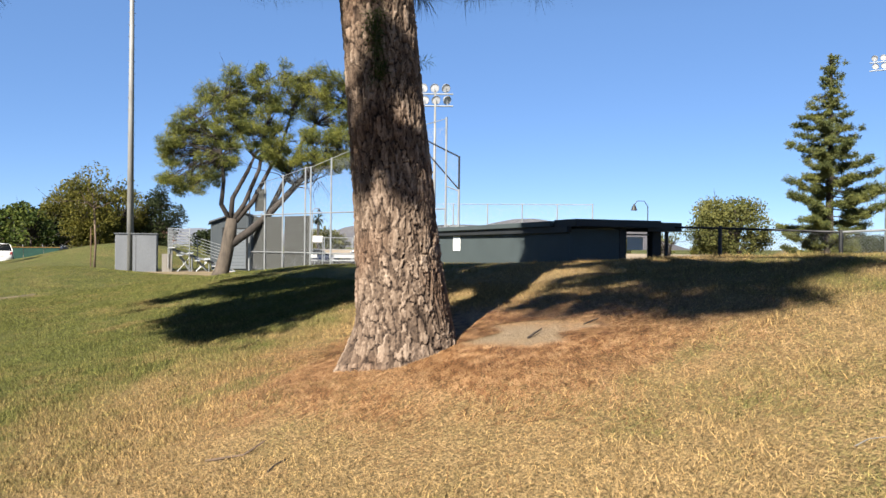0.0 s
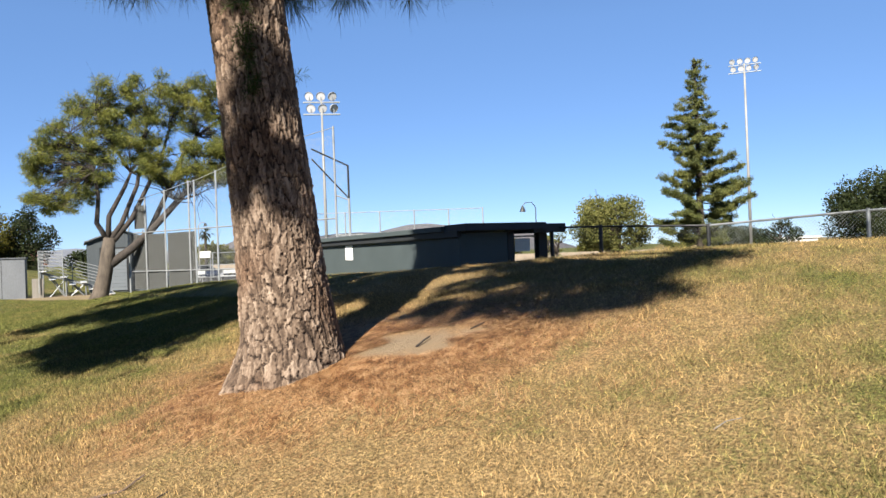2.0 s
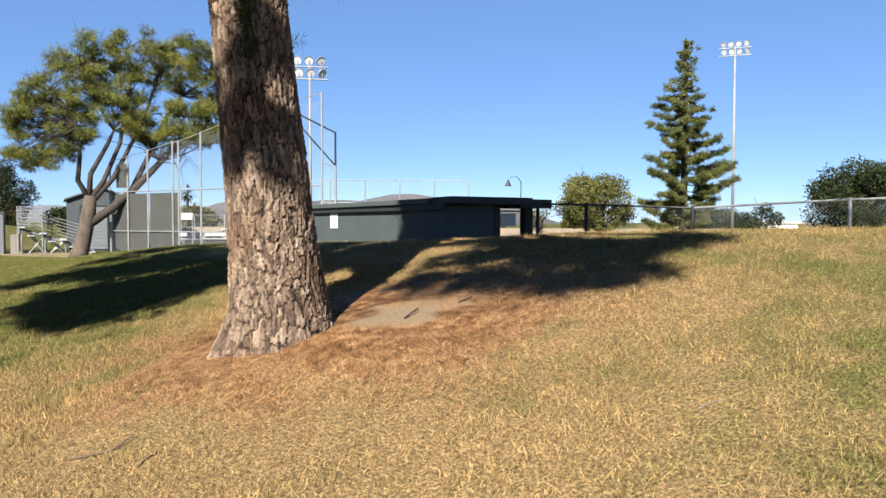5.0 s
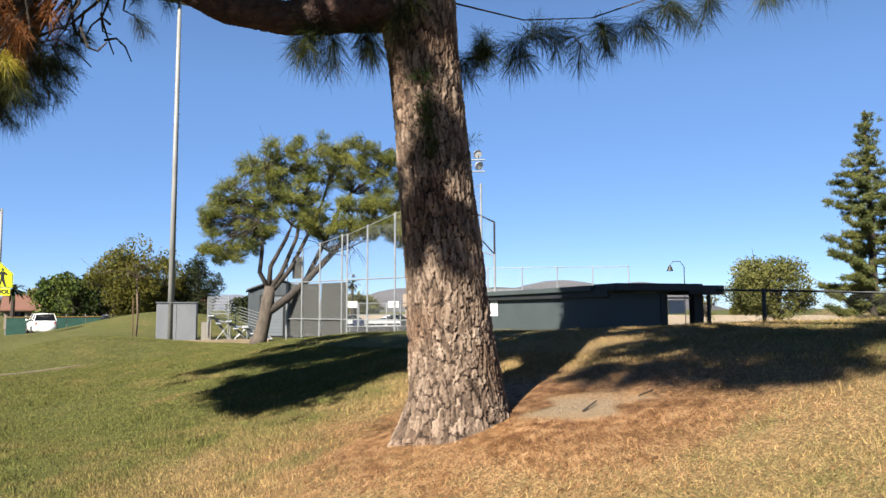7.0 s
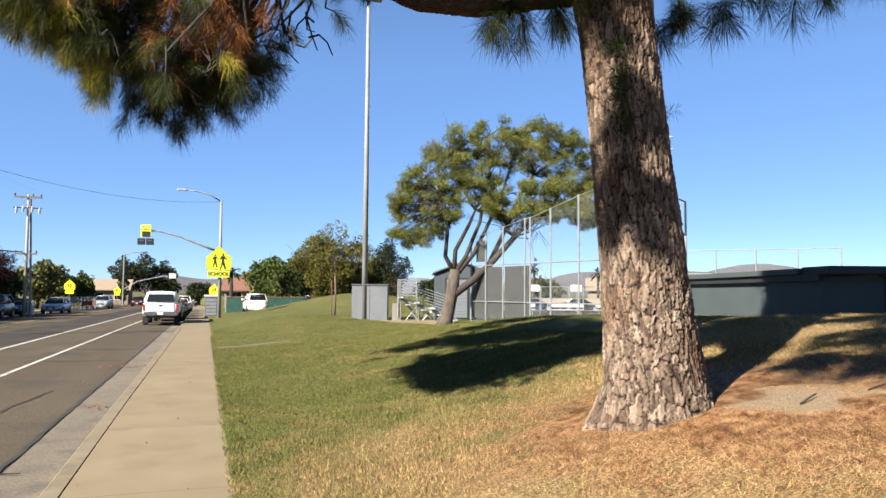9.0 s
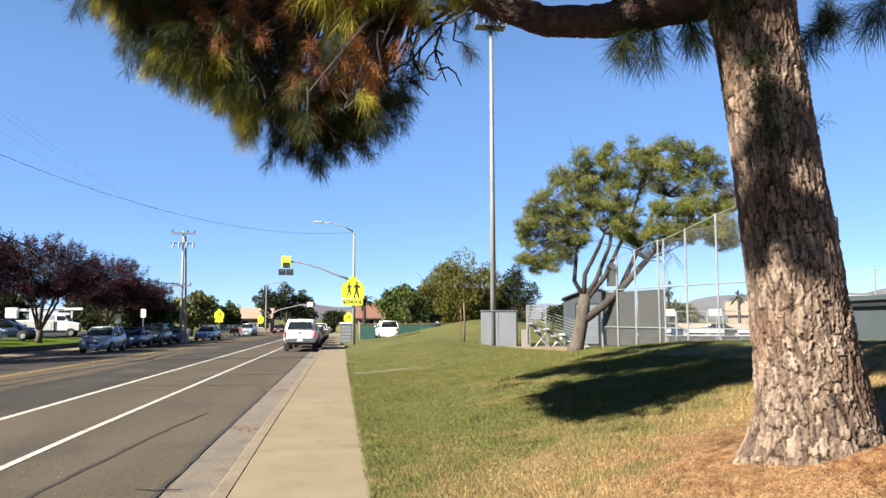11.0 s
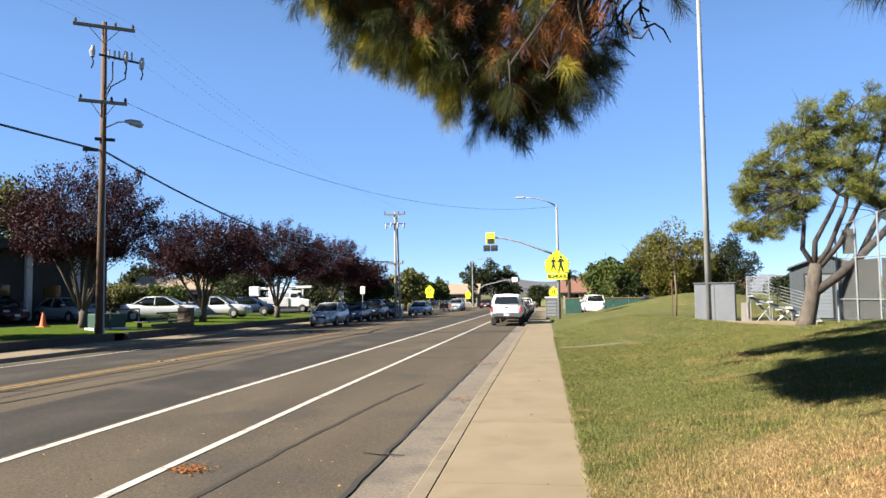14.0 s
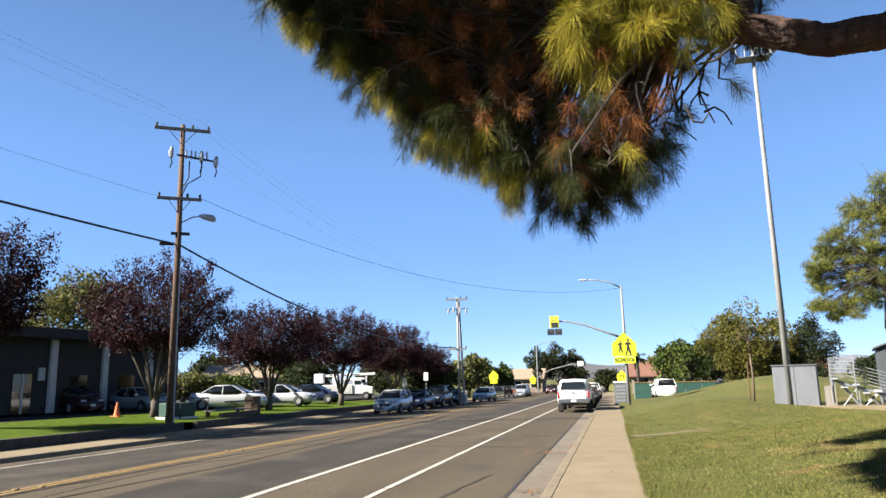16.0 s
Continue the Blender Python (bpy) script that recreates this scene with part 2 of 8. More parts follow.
M["shed_roof"] = surface("shed_roofing", (0.062, 0.0696, 0.0772), (0.0848, 0.0925, 0.101), 2.0, 0.6, 0.2, 0.1, 20)
M["rollup"] = surface("rollup_door", (0.116, 0.131, 0.147), (0.139, 0.155, 0.17), 1.0, 0.5, 0.2, 0.1, 20, stretch=(0.3, 0.3, 14))
M["alu"] = surface("bleacher_aluminium", (0.4337, 0.4416, 0.4416), (0.5677, 0.5677, 0.5599), 4, 0.4, 0.5, 0.05, 40)
M["wood_pole"] = surface("weathered_pole_wood", (0.048, 0.0259, 0.0141), (0.101, 0.0579, 0.0334), 5, 0.9, 0, 0.7, 40, stretch=(2.5, 2.5, 0.12), dist=0.02)
M["pole_pale"] = surface("bleached_pole_wood", (0.182, 0.163, 0.141), (0.274, 0.251, 0.22), 5, 0.9, 0, 0.5, 40, stretch=(2.5, 2.5, 0.12), dist=0.02)
M["wood_pale"] = surface("pale_weathered_wood", (0.116, 0.104, 0.0889), (0.174, 0.159, 0.139), 5, 0.9, 0, 0.5, 40, stretch=(2.5, 2.5, 0.2))
M["wire"] = plain("black_cable", (0.00889, 0.00889, 0.00977), 0.6)
M["line_wire"] = plain("grey_cable", (0.0714, 0.0802, 0.0977), 0.5)
M["porcelain"] = plain("grey_porcelain", (0.2621, 0.2701, 0.2848), 0.3)
M["sign_yellow"] = plain("fluorescent_yellow_sheet", (0.608, 0.654, 0.0152), 0.5)
M["crack"] = plain("open_joint", (0.0105, 0.00878, 0.00702), 0.95)
M["black"] = plain("black_paint", (0.00667, 0.00667, 0.00714), 0.6)
M["white_paint"] = plain("white_car_paint", (0.5993, 0.5993, 0.5914), 0.25)
M["silver"] = plain("silver_car_paint", (0.3144, 0.345, 0.3745), 0.25, 0.4)
M["silver_light"] = plain("pale_silver_car_paint", (0.4494, 0.4573, 0.4643), 0.25, 0.3)
M["navy"] = plain("navy_car_paint", (0.0114, 0.0199, 0.0455), 0.25, 0.2)
M["slate"] = plain("dark_slate_car_paint", (0.0285, 0.0313, 0.0342), 0.25, 0.3)
M["maroon"] = plain("maroon_car_paint", (0.0351, 0.00468, 0.00585), 0.3, 0.2)
M["tan_car"] = plain("tan_car_paint", (0.142, 0.111, 0.0889), 0.25, 0.3)
M["glass"] = plain("dark_glass", (0.00667, 0.00802, 0.00889), 0.05)
M["rubber"] = plain("tyre_rubber", (0.00889, 0.00889, 0.00889), 0.85)
M["rim"] = plain("alloy_rim", (0.27, 0.27, 0.277), 0.4, 0.2)
M["chrome"] = plain("bumper_chrome", (0.3219, 0.3219, 0.3219), 0.2, 0.9)
M["lamp_red"] = plain("red_lens", (0.2633, 0.0117, 0.008778), 0.3)
M["lamp_clear"] = plain("clear_lens", (0.414, 0.4238, 0.4435), 0.15)
M["plate"] = plain("plate_white", (0.5243, 0.5243, 0.5243), 0.4)
M["flood"] = plain("floodlight_reflector", (0.231, 0.2387, 0.2464), 0.4, 0.2)
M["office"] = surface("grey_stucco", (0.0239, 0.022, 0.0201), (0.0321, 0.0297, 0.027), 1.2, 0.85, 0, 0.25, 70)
M["pilaster"] = surface("pale_pilaster", (0.4337, 0.4179, 0.3942), (0.5125, 0.4968, 0.4731), 2, 0.8, 0, 0.2, 60)
M["roof_dark"] = surface("dark_roof_edge", (0.0174, 0.0135, 0.0116), (0.027, 0.0212, 0.0193), 3, 0.8, 0, 0.2, 40)
M["cone"] = plain("orange_plastic", (0.4974, 0.09394, 0.01756), 0.5)
M["bin_green"] = plain("green_plastic", (0.00667, 0.0311, 0.0231), 0.6)
M["soil"] = surface("brown_timber", (0.062, 0.0386, 0.0232), (0.101, 0.0655, 0.0425), 4, 0.9, 0, 0.5, 40)
M["wall_dark"] = surface("retaining_block", (0.027, 0.0212, 0.0174), (0.0463, 0.0367, 0.0309), 5, 0.9, 0, 0.5, 40, vary=0.15)
M["house_wall"] = surface("beige_stucco", (0.16, 0.128, 0.0929), (0.196, 0.16, 0.121), 1, 0.9, 0, 0.2, 40)
M["house_roof"] = surface("tan_shingle", (0.168, 0.124, 0.0839), (0.228, 0.173, 0.124), 4, 0.9, 0, 0.4, 60)
M["red_roof"] = surface("terracotta_shingle", (0.104, 0.0463, 0.0309), (0.147, 0.0696, 0.0463), 4, 0.9, 0, 0.4, 60)
M["green_cloth"] = surface("green_fence_cloth", (0.00772, 0.0425, 0.0328), (0.0135, 0.0579, 0.0444), 2, 0.9, 0, 0.1, 40)
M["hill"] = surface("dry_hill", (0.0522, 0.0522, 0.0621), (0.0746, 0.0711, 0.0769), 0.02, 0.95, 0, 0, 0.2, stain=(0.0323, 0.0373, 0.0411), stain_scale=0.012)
# haze of distance is put into this colour, paler and bluer
M["hill_far"] = surface("haze_tinted_hill", (0.0834, 0.0944, 0.121), (0.111, 0.12, 0.142), 0.004, 0.95, 0, 0, 0.05)
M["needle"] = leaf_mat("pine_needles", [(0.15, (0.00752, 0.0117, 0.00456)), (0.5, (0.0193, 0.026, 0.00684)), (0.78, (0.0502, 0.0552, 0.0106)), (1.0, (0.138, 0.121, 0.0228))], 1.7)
# lit copy of the needles: sunlight on the bough put into the colour
M["needle_gold"] = leaf_mat("sunlit_needle_tint", [(0.15, (0.0942, 0.0975, 0.0121)), (0.5, (0.222, 0.196, 0.0229)), (0.9, (0.377, 0.302, 0.0437))], 1.5, glow=0.35)
M["shoot"] = leaf_mat("green_shoots", [(0.15, (0.00912, 0.0182, 0.00456)), (0.5, (0.0228, 0.0418, 0.00912)), (0.9, (0.0532, 0.0798, 0.0167))], 3.0)
M["bark_grey"] = surface("grey_bark", (0.0343, 0.0263, 0.0191), (0.0764, 0.0603, 0.0452), 7, 0.9, 0, 0.6, 30, stretch=(1, 1, 0.3), dist=0.02)
M["needle_dry"] = leaf_mat("dry_needles", [(0.2, (0.113, 0.0394, 0.0132)), (0.6, (0.236, 0.0936, 0.0299)), (1.0, (0.359, 0.159, 0.057))], 2.0)
M["pine_far"] = leaf_mat("pine_foliage", [(0.15, (0.0374, 0.051, 0.016)), (0.45, (0.0936, 0.109, 0.0271)), (0.75, (0.191, 0.185, 0.0399)), (1.0, (0.286, 0.242, 0.0543))], 0.9, glow=0.3)
M["conifer"] = leaf_mat("conifer_foliage", [(0.15, (0.0329, 0.0456, 0.018)), (0.5, (0.0805, 0.0913, 0.029)), (0.9, (0.154, 0.152, 0.0418))], 0.5)
M["broad"] = leaf_mat("green_leaves", [(0.15, (0.0156, 0.0287, 0.00601)), (0.5, (0.0443, 0.0652, 0.0141)), (0.9, (0.104, 0.115, 0.0226))], 0.5)
M["dark_leaf"] = leaf_mat("dark_leaves", [(0.15, (0.00888, 0.0142, 0.00532)), (0.5, (0.02, 0.0275, 0.00977)), (0.9, (0.0444, 0.0533, 0.0178))], 0.4)
M["autumn"] = leaf_mat("turning_leaves", [(0.15, (0.0375, 0.0401, 0.00724)), (0.5, (0.0792, 0.0758, 0.0133)), (0.9, (0.13, 0.107, 0.0201))], 0.4)
M["plum"] = leaf_mat("purple_plum_leaves", [(0.15, (0.00834, 0.00291, 0.0043)), (0.5, (0.0201, 0.00582, 0.0086)), (0.9, (0.0521, 0.0145, 0.0178))], 0.5)
M["olive"] = leaf_mat("olive_leaves", [(0.15, (0.0365, 0.0427, 0.0139)), (0.5, (0.0838, 0.0875, 0.0255)), (0.9, (0.156, 0.145, 0.0463))], 0.4)
M["litter"] = leaf_mat("fallen_needles", [(0.2, (0.045, 0.018, 0.008)), (0.38, (0.150, 0.070, 0.030)), (0.55, (0.250, 0.130, 0.056)), (0.8, (0.40, 0.255, 0.135))], 9.0, glow=0.0)

# dusty ground throws little sheen
for key, sheen in (("lawn", 0.05), ("asphalt", 0.12), ("asphalt_dark", 0.12), ("lot", 0.1), ("tar", 0.15), ("concrete", 0.2), ("kerb", 0.2)):
    M[key].node_tree.nodes["Principled BSDF"].inputs["Specular IOR Level"].default_value = sheen


# ---- small builders ----
def thing(name, x=0.0, y=0.0, z=0.0, rz=0.0, label="", category="", group="", kind=""):
    ob = new(name)
    ob.empty_display_size = 0.2
    ob.matrix_basis = pose(x, y, z, 0, 0, rz)
    return tagged(ob, label, category, group, kind)


def finish(name, bm, mat, smooth=False):
    me = bpy.data.meshes.new(name)
    bm.normal_update()
    bm.to_mesh(me)
    bm.free()
    me.materials.append(mat)
    if smooth:
        me.polygons.foreach_set("use_smooth", [True] * len(me.polygons))
    return me


def part(name, bm, material, parent=None, label="", smooth=False):
    ob = new(name, finish(name, bm, material, smooth))
    if parent:
        ob.parent = parent
    return tagged(ob, label)


def raw(name, verts, faces_n, material, parent=None, label="", smooth=False, tri=3):
    """One mesh from arrays: verts (n, 3) in runs of tri corners for each face."""
    verts = np.asarray(verts, dtype=np.float32).reshape(-1, 3)
    me = bpy.data.meshes.new(name)
    nv = len(verts)
    me.vertices.add(nv)
    me.vertices.foreach_set("co", verts.ravel())
    if faces_n is None:
        idx = np.arange(nv, dtype=np.int32)
        nf = nv // tri
    else:
        idx = np.asarray(faces_n, dtype=np.int32).ravel()
        nf = len(idx) // tri
    me.loops.add(len(idx))
    me.loops.foreach_set("vertex_index", idx)
    me.polygons.add(nf)
    me.polygons.foreach_set("loop_start", np.arange(0, nf * tri, tri, dtype=np.int32))
    me.polygons.foreach_set("loop_total", np.full(nf, tri, dtype=np.int32))
    if smooth:
        me.polygons.foreach_set("use_smooth", np.ones(nf, dtype=bool))
    me.update(calc_edges=True)
    me.materials.append(material)
    ob = new(name, me)
    if parent:
        ob.parent = parent
    return tagged(ob, label)


def block(bm, x0, x1, y0, y1, z0, z1, bevel=0.0, m=None):
    r = bmesh.ops.create_cube(bm, size=1.0)
    vs = r["verts"]
    t = Matrix.Translation(((x0 + x1) / 2, (y0 + y1) / 2, (z0 + z1) / 2)) @ Matrix.Diagonal((x1 - x0, y1 - y0, z1 - z0, 1))
    bmesh.ops.transform(bm, matrix=(m @ t) if m else t, verts=vs)
    if bevel:
        es = {e for v in vs for e in v.link_edges}
        bmesh.ops.bevel(bm, geom=list(es), offset=bevel, segments=2, profile=0.6, affect="EDGES")
    return bm


def slab(x0, x1, y0, y1, z0, z1, bevel=0.0, m=None):
    return block(bmesh.new(), x0, x1, y0, y1, z0, z1, bevel, m)


def tube(bm, pts, radii, seg=8, cap=True):
    """A tapered tube along points."""
    pts = [Vector(p) for p in pts]
    if isinstance(radii, (int, float)):
        radii = [radii] * len(pts)
    rings = []
    side = None
    for i, p in enumerate(pts):
        d = (pts[min(i + 1, len(pts) - 1)] - pts[max(i - 1, 0)]).normalized()
        if side is None:
            side = d.orthogonal().normalized()
        side = (side - d * side.dot(d)).normalized()
        up = d.cross(side)
        rings.append([bm.verts.new(p + (side * math.cos(a) + up * math.sin(a)) * radii[i]) for a in (2 * math.pi * k / seg for k in range(seg))])
    for a, b in zip(rings, rings[1:]):
        for k in range(seg):
            bm.faces.new((a[k], a[(k + 1) % seg], b[(k + 1) % seg], b[k]))
    if cap:
        bm.faces.new(rings[0][::-1])
        bm.faces.new(rings[-1])
    return bm


def rod(p, q, r, r2=None, seg=8):
    return tube(bmesh.new(), [p, q], [r, r if r2 is None else r2], seg)


def poly_prism(bm, outline, y0, y1, axis="y"):
    """An outline of (u, v) pushed along an axis: y gives (u, y, v); x gives (x, u, v); z gives (u, v, z)."""
    def at(u, v, w):
        return (u, w, v) if axis == "y" else (w, u, v) if axis == "x" else (u, v, w)
    a = [bm.verts.new(at(u, v, y0)) for u, v in outline]
    b = [bm.verts.new(at(u, v, y1)) for u, v in outline]
    n = len(outline)
    bm.faces.new(a)
    bm.faces.new(b[::-1])
    for k in range(n):
        bm.faces.new((a[k], b[k], b[(k + 1) % n], a[(k + 1) % n]))
    bmesh.ops.recalc_face_normals(bm, faces=bm.faces)
    return bm


# ---- lie of the land ----
def fall(y):
    """The street runs very slightly downhill."""
    return -0.006 * np.clip(np.asarray(y, dtype=float) - 12.0, 0.0, 110.0)


_tx = np.arange(-5.0, 80.0, 0.1)
_tr = np.interp(_tx, [-5, 0, 0.25, 4, 7.2, 8.6, 10.2, 13, 16, 22, 80], [0, 0, 0.0, 0.80, 1.50, 1.62, 1.45, 0.92, 0.5, 0.3, 0.3])
_tr = np.convolve(np.pad(_tr, 12, mode="edge"), np.ones(25) / 25, mode="valid")
_ty = np.arange(-60.0, 120.0, 0.25)
_tg = np.interp(_ty, [-60, -30, 0, 3, 6, 9, 11, 13, 17, 22, 30, 120], [0.6, 1.06, 1.06, 1.03, 0.965, 0.84, 0.77, 0.69, 0.5, 0.28, 0.1, 0.1])
_tg = np.convolve(np.pad(_tg, 8, mode="edge"), np.ones(17) / 17, mode="valid")


def land(x, y):
    """Height of the park's ground, east of the pavement."""
    x, y = np.asarray(x, dtype=float), np.asarray(y, dtype=float)
    h = np.interp(x, _tx, _tr) * np.interp(y, _ty, _tg)
    h = h + 1.75 * np.exp(-0.5 * (((x - 11.5) / 5.0) ** 2 + ((y - 55) / 6.0) ** 2))
    h = h + 0.60 * np.exp(-0.5 * (((x - 4.2) / 2.6) ** 2 + ((y - 36) / 6.5) ** 2)) * np.clip(x / 2.0, 0, 1)
    h = h + 0.36 * np.exp(-0.5 * (((x - 9.0) / 3.5) ** 2 + ((y - 18.5) / 4.5) ** 2))
    h = h + 0.11 * np.exp(-0.5 * (((x - 3.7) / 1.15) ** 2 + ((y - 4.85) / 1.0) ** 2))
    h = h + 0.018 * np.sin(2.3 * x + 0.7 * y) * np.sin(1.7 * y - 0.6 * x) * np.clip(x, 0, 1)
    return h + fall(y)


def land_at(x, y):
    return float(land(x, y))


def grid_sheet(xs, ys, zf, name, mat, kind="structure", label="", category=""):
    X, Y = np.meshgrid(xs, ys)
    Z = zf(X, Y)
    v = np.stack([X, Y, Z], -1).reshape(-1, 3)
    nx, ny = len(xs), len(ys)
    i = (np.arange(ny - 1)[:, None] * nx + np.arange(nx - 1)[None, :]).ravel()
    f = np.stack([i, i + 1, i + nx + 1, i + nx], -1)
    ob = raw(name, v, f, mat, tri=4, smooth=True)
    return tagged(ob, label, category, kind=kind)


def spaced(*runs):
    out = []
    for a, b, s in runs:
        out += list(np.arange(a, b, s))
    return np.array(out + [runs[-1][1]])


def ground_height(X, Y):
    z = land(X, Y)
    z = np.where(X < -0.02, -0.45 + fall(Y), z)
    z = np.where(X < -18.9, 0.22 + fall(Y) + np.clip((-18.9 - X) / 3.0, 0, 1) * 0.12, z)
    return z


gx = spaced((-2500, -300, 220), (-300, -60, 24), (-60, -19.0, 4), (-18.9, -0.1, 3.2), (-0.06, 0.0, 0.05), (0.0, 14, 0.16), (14, 24, 0.5), (24, 80, 3), (80, 320, 24), (320, 2500, 220))
gy = spaced((-400, -60, 40), (-60, -4, 2), (-4, 22, 0.16), (22, 70, 0.6), (70, 130, 3), (130, 420, 24), (420, 3000, 220))
grid_sheet(gx, gy, ground_height, "ground", M["turf"], label="sloping park lawn, dry round the pine", category="lawn")


# ---- street ----
def crown(X):
    return np.interp(X, [-15.9, -14.0, -9.2, -4.5, -2.13], [-0.14, -0.10, 0.0, -0.08, -0.13])


def street_z(X, Y):
    return crown(X) + fall(Y)


def street_at(x, y):
    return float(crown(x) + fall(y))


sy = spaced((-60, 0, 6), (0, 60, 2), (60, 130, 5), (130, 430, 50))
grid_sheet(spaced((-15.9, -2.13, 0.6)), sy, street_z, "road", M["asphalt"], label="worn grey asphalt street with tar lines", category="road")


def ribbon(name, x0, x1, y0, y1, mat, lift, label="", kind="structure", cat="road marking"):
    ys = np.arange(y0, y1 + 0.01, min(2.0, (y1 - y0)))
    ys[-1] = y1
    return grid_sheet(np.linspace(x0, x1, 6 if x1 - x0 > 0.5 else 2), ys, lambda X, Y: street_z(X, Y) + lift, name, mat, kind, label, cat)


ribbon("road_surface_strip", -8.5, -6.35, -60, 122, M["asphalt_dark"], 0.004, "darker polished wheel strip of the lane", cat="road")
ribbon("road_surface_strip", -14.9, -11.3, -60, 122, M["asphalt_dark"], 0.004, "darker polished wheel strip of the far lane", cat="road")
ribbon("lane_line", -4.35, -4.24, -60, 122, M["white_line"], 0.008, "solid white parking lane line")
ribbon("lane_line", -6.25, -6.12, -60, 122, M["white_line"], 0.008, "solid white bike lane line")
ribbon("centre_line", -10.95, -10.84, -60, 122, M["yellow_line"], 0.008, "faded yellow centre line")
ribbon("centre_line", -10.72, -10.61, -60, 122, M["yellow_line"], 0.008, "faded yellow centre line")
ribbon("lane_line", -15.05, -14.95, -60, 122, M["white_line"], 0.008, "worn white edge line")

for k in range(14):
    for cx in (-10.9, -10.66):
        yk = 4.0 + k * 7.3 + (0.35 if cx > -10.8 else 0.0)
        stud = part("road_stud", slab(cx - 0.05, cx + 0.05, yk - 0.05, yk + 0.05, street_at(cx, yk) + 0.004, street_at(cx, yk) + 0.024, 0.006), M["yellow_line"])
        tagged(stud, "small amber reflector stud on the centre line", "road stud", "centre line studs")


def wiggle_strip(name, pts, width, mat, label, lift=0.006):
    """A narrow strip on the street along points, with an uneven edge."""
    rng = np.random.default_rng(int(abs(pts[0][0]) * 100 + len(pts)))
    vs, fs = [], []
    P = []
    for (xa, ya), (xb, yb) in zip(pts, pts[1:]):
        k = max(2, int(math.hypot(xb - xa, yb - ya) / 0.35))
        P += [(xa + (xb - xa) * i / k, ya + (yb - ya) * i / k) for i in range(k)]
    P.append(pts[-1])
    for i, (x, y) in enumerate(P):
        x2, y2 = P[min(i + 1, len(P) - 1)]
        x1, y1 = P[max(i - 1, 0)]
        d = math.hypot(x2 - x1, y2 - y1)
        nx, ny = -(y2 - y1) / d, (x2 - x1) / d
        j = rng.normal(0, width * 0.3)
        w = width * (0.5 + 0.35 * rng.random())
        for s in (-1, 1):
            px, py = x + nx * (j + s * w), y + ny * (j + s * w)
            vs.append((px, py, street_at(px, py) + lift))
    for i in range(len(P) - 1):
        fs.append((2 * i, 2 * i + 1, 2 * i + 3, 2 * i + 2))
    return tagged(raw(name, vs, fs, mat, tri=4), label, "tar seam", kind="structure")


wiggle_strip("tar_seam", [(-3.62, 3.0), (-3.47, 6.5), (-3.4, 8.2), (-3.05, 13.0), (-2.85, 14.6)], 0.05, M["tar"], "dark tar seam along the parking lane")
wiggle_strip("tar_seam", [(-9.4, 8), (-8.8, 15), (-9.2, 24), (-9.0, 45)], 0.05, M["tar"], "dark tar seam in the lane")
wiggle_strip("tar_seam", [(-12.5, 10), (-10.0, 12.5)], 0.05, M["tar"], "dark tar seam across the centre")
wiggle_strip("tar_seam", [(-9.9, 6), (-9.5, 9.5), (-9.9, 14), (-9.4, 19)], 0.03, M["tar"], "thin dark crack in the lane")
wiggle_strip("tar_seam", [(-10.4, 15.5), (-9.0, 16.4), (-7.9, 15.9)], 0.03, M["tar"], "thin dark crack in the lane")
wiggle_strip("tar_seam", [(-12.6, 20), (-9.1, 20.7), (-6.4, 20.5), (-2.4, 20.9)], 0.05, M["tar"], "dark tar seam across the street")
wiggle_strip("tar_seam", [(-4.2, 25), (-2.2, 25.2)], 0.05, M["tar"], "dark tar seam across the parking lane")
wiggle_strip("tar_seam", [(-9.2, 44), (-8.9, 48)], 0.45, M["tar"], "dark patch on the centre line")


def run_of(name, profile, y0, y1, mat, label="", parent=None):
    """A cross-section (x, z) drawn along the street and following its fall."""
    ys = [y0] + [y for y in range(12, 125, 8) if y0 < y < y1] + [y1]
    bm = bmesh.new()
    rows = [[bm.verts.new((x, y, z + float(fall(y)))) for x, z in profile] for y in ys]
    n = len(profile)
    for a, b in zip(rows, rows[1:]):
        for k in range(n):
            bm.faces.new((a[k], a[(k + 1) % n], b[(k + 1) % n], b[k]))
    bm.faces.new(rows[0])
    bm.faces.new(rows[-1][::-1])
    bmesh.ops.recalc_face_normals(bm, faces=bm.faces)
    return part(name, bm, mat, parent, label)


# east kerb with gutter, and pavement of cast panels
GUTTER = [(-2.13, -0.45), (-2.13, -0.125), (-1.603, -0.15), (-1.603, -0.45)]
KERB = [(-1.60, -0.45), (-1.60, -0.15), (-1.545, -0.03), (-1.52, -0.004), (-1.375, 0.0), (-1.375, -0.45)]
kerb_e = thing("kerb", label="pale concrete kerb and gutter with a dark seam", category="kerb", kind="structure")
y = -61.0
while y < 121.0:
    run_of("kerb_stone", KERB, y + 0.004, y + 5.996, M["kerb"], parent=kerb_e)
    run_of("gutter_pan", GUTTER, y + 0.004, y + 5.996, M["gutter"], "grey stained gutter pan", kerb_e)
    y += 6.0
wiggle_strip("gutter_crack", [(-2.20, -10), (-2.19, 6), (-2.16, 18), (-2.15, 60)], 0.045, M["crack"], "open black crack between asphalt and gutter", lift=0.012)

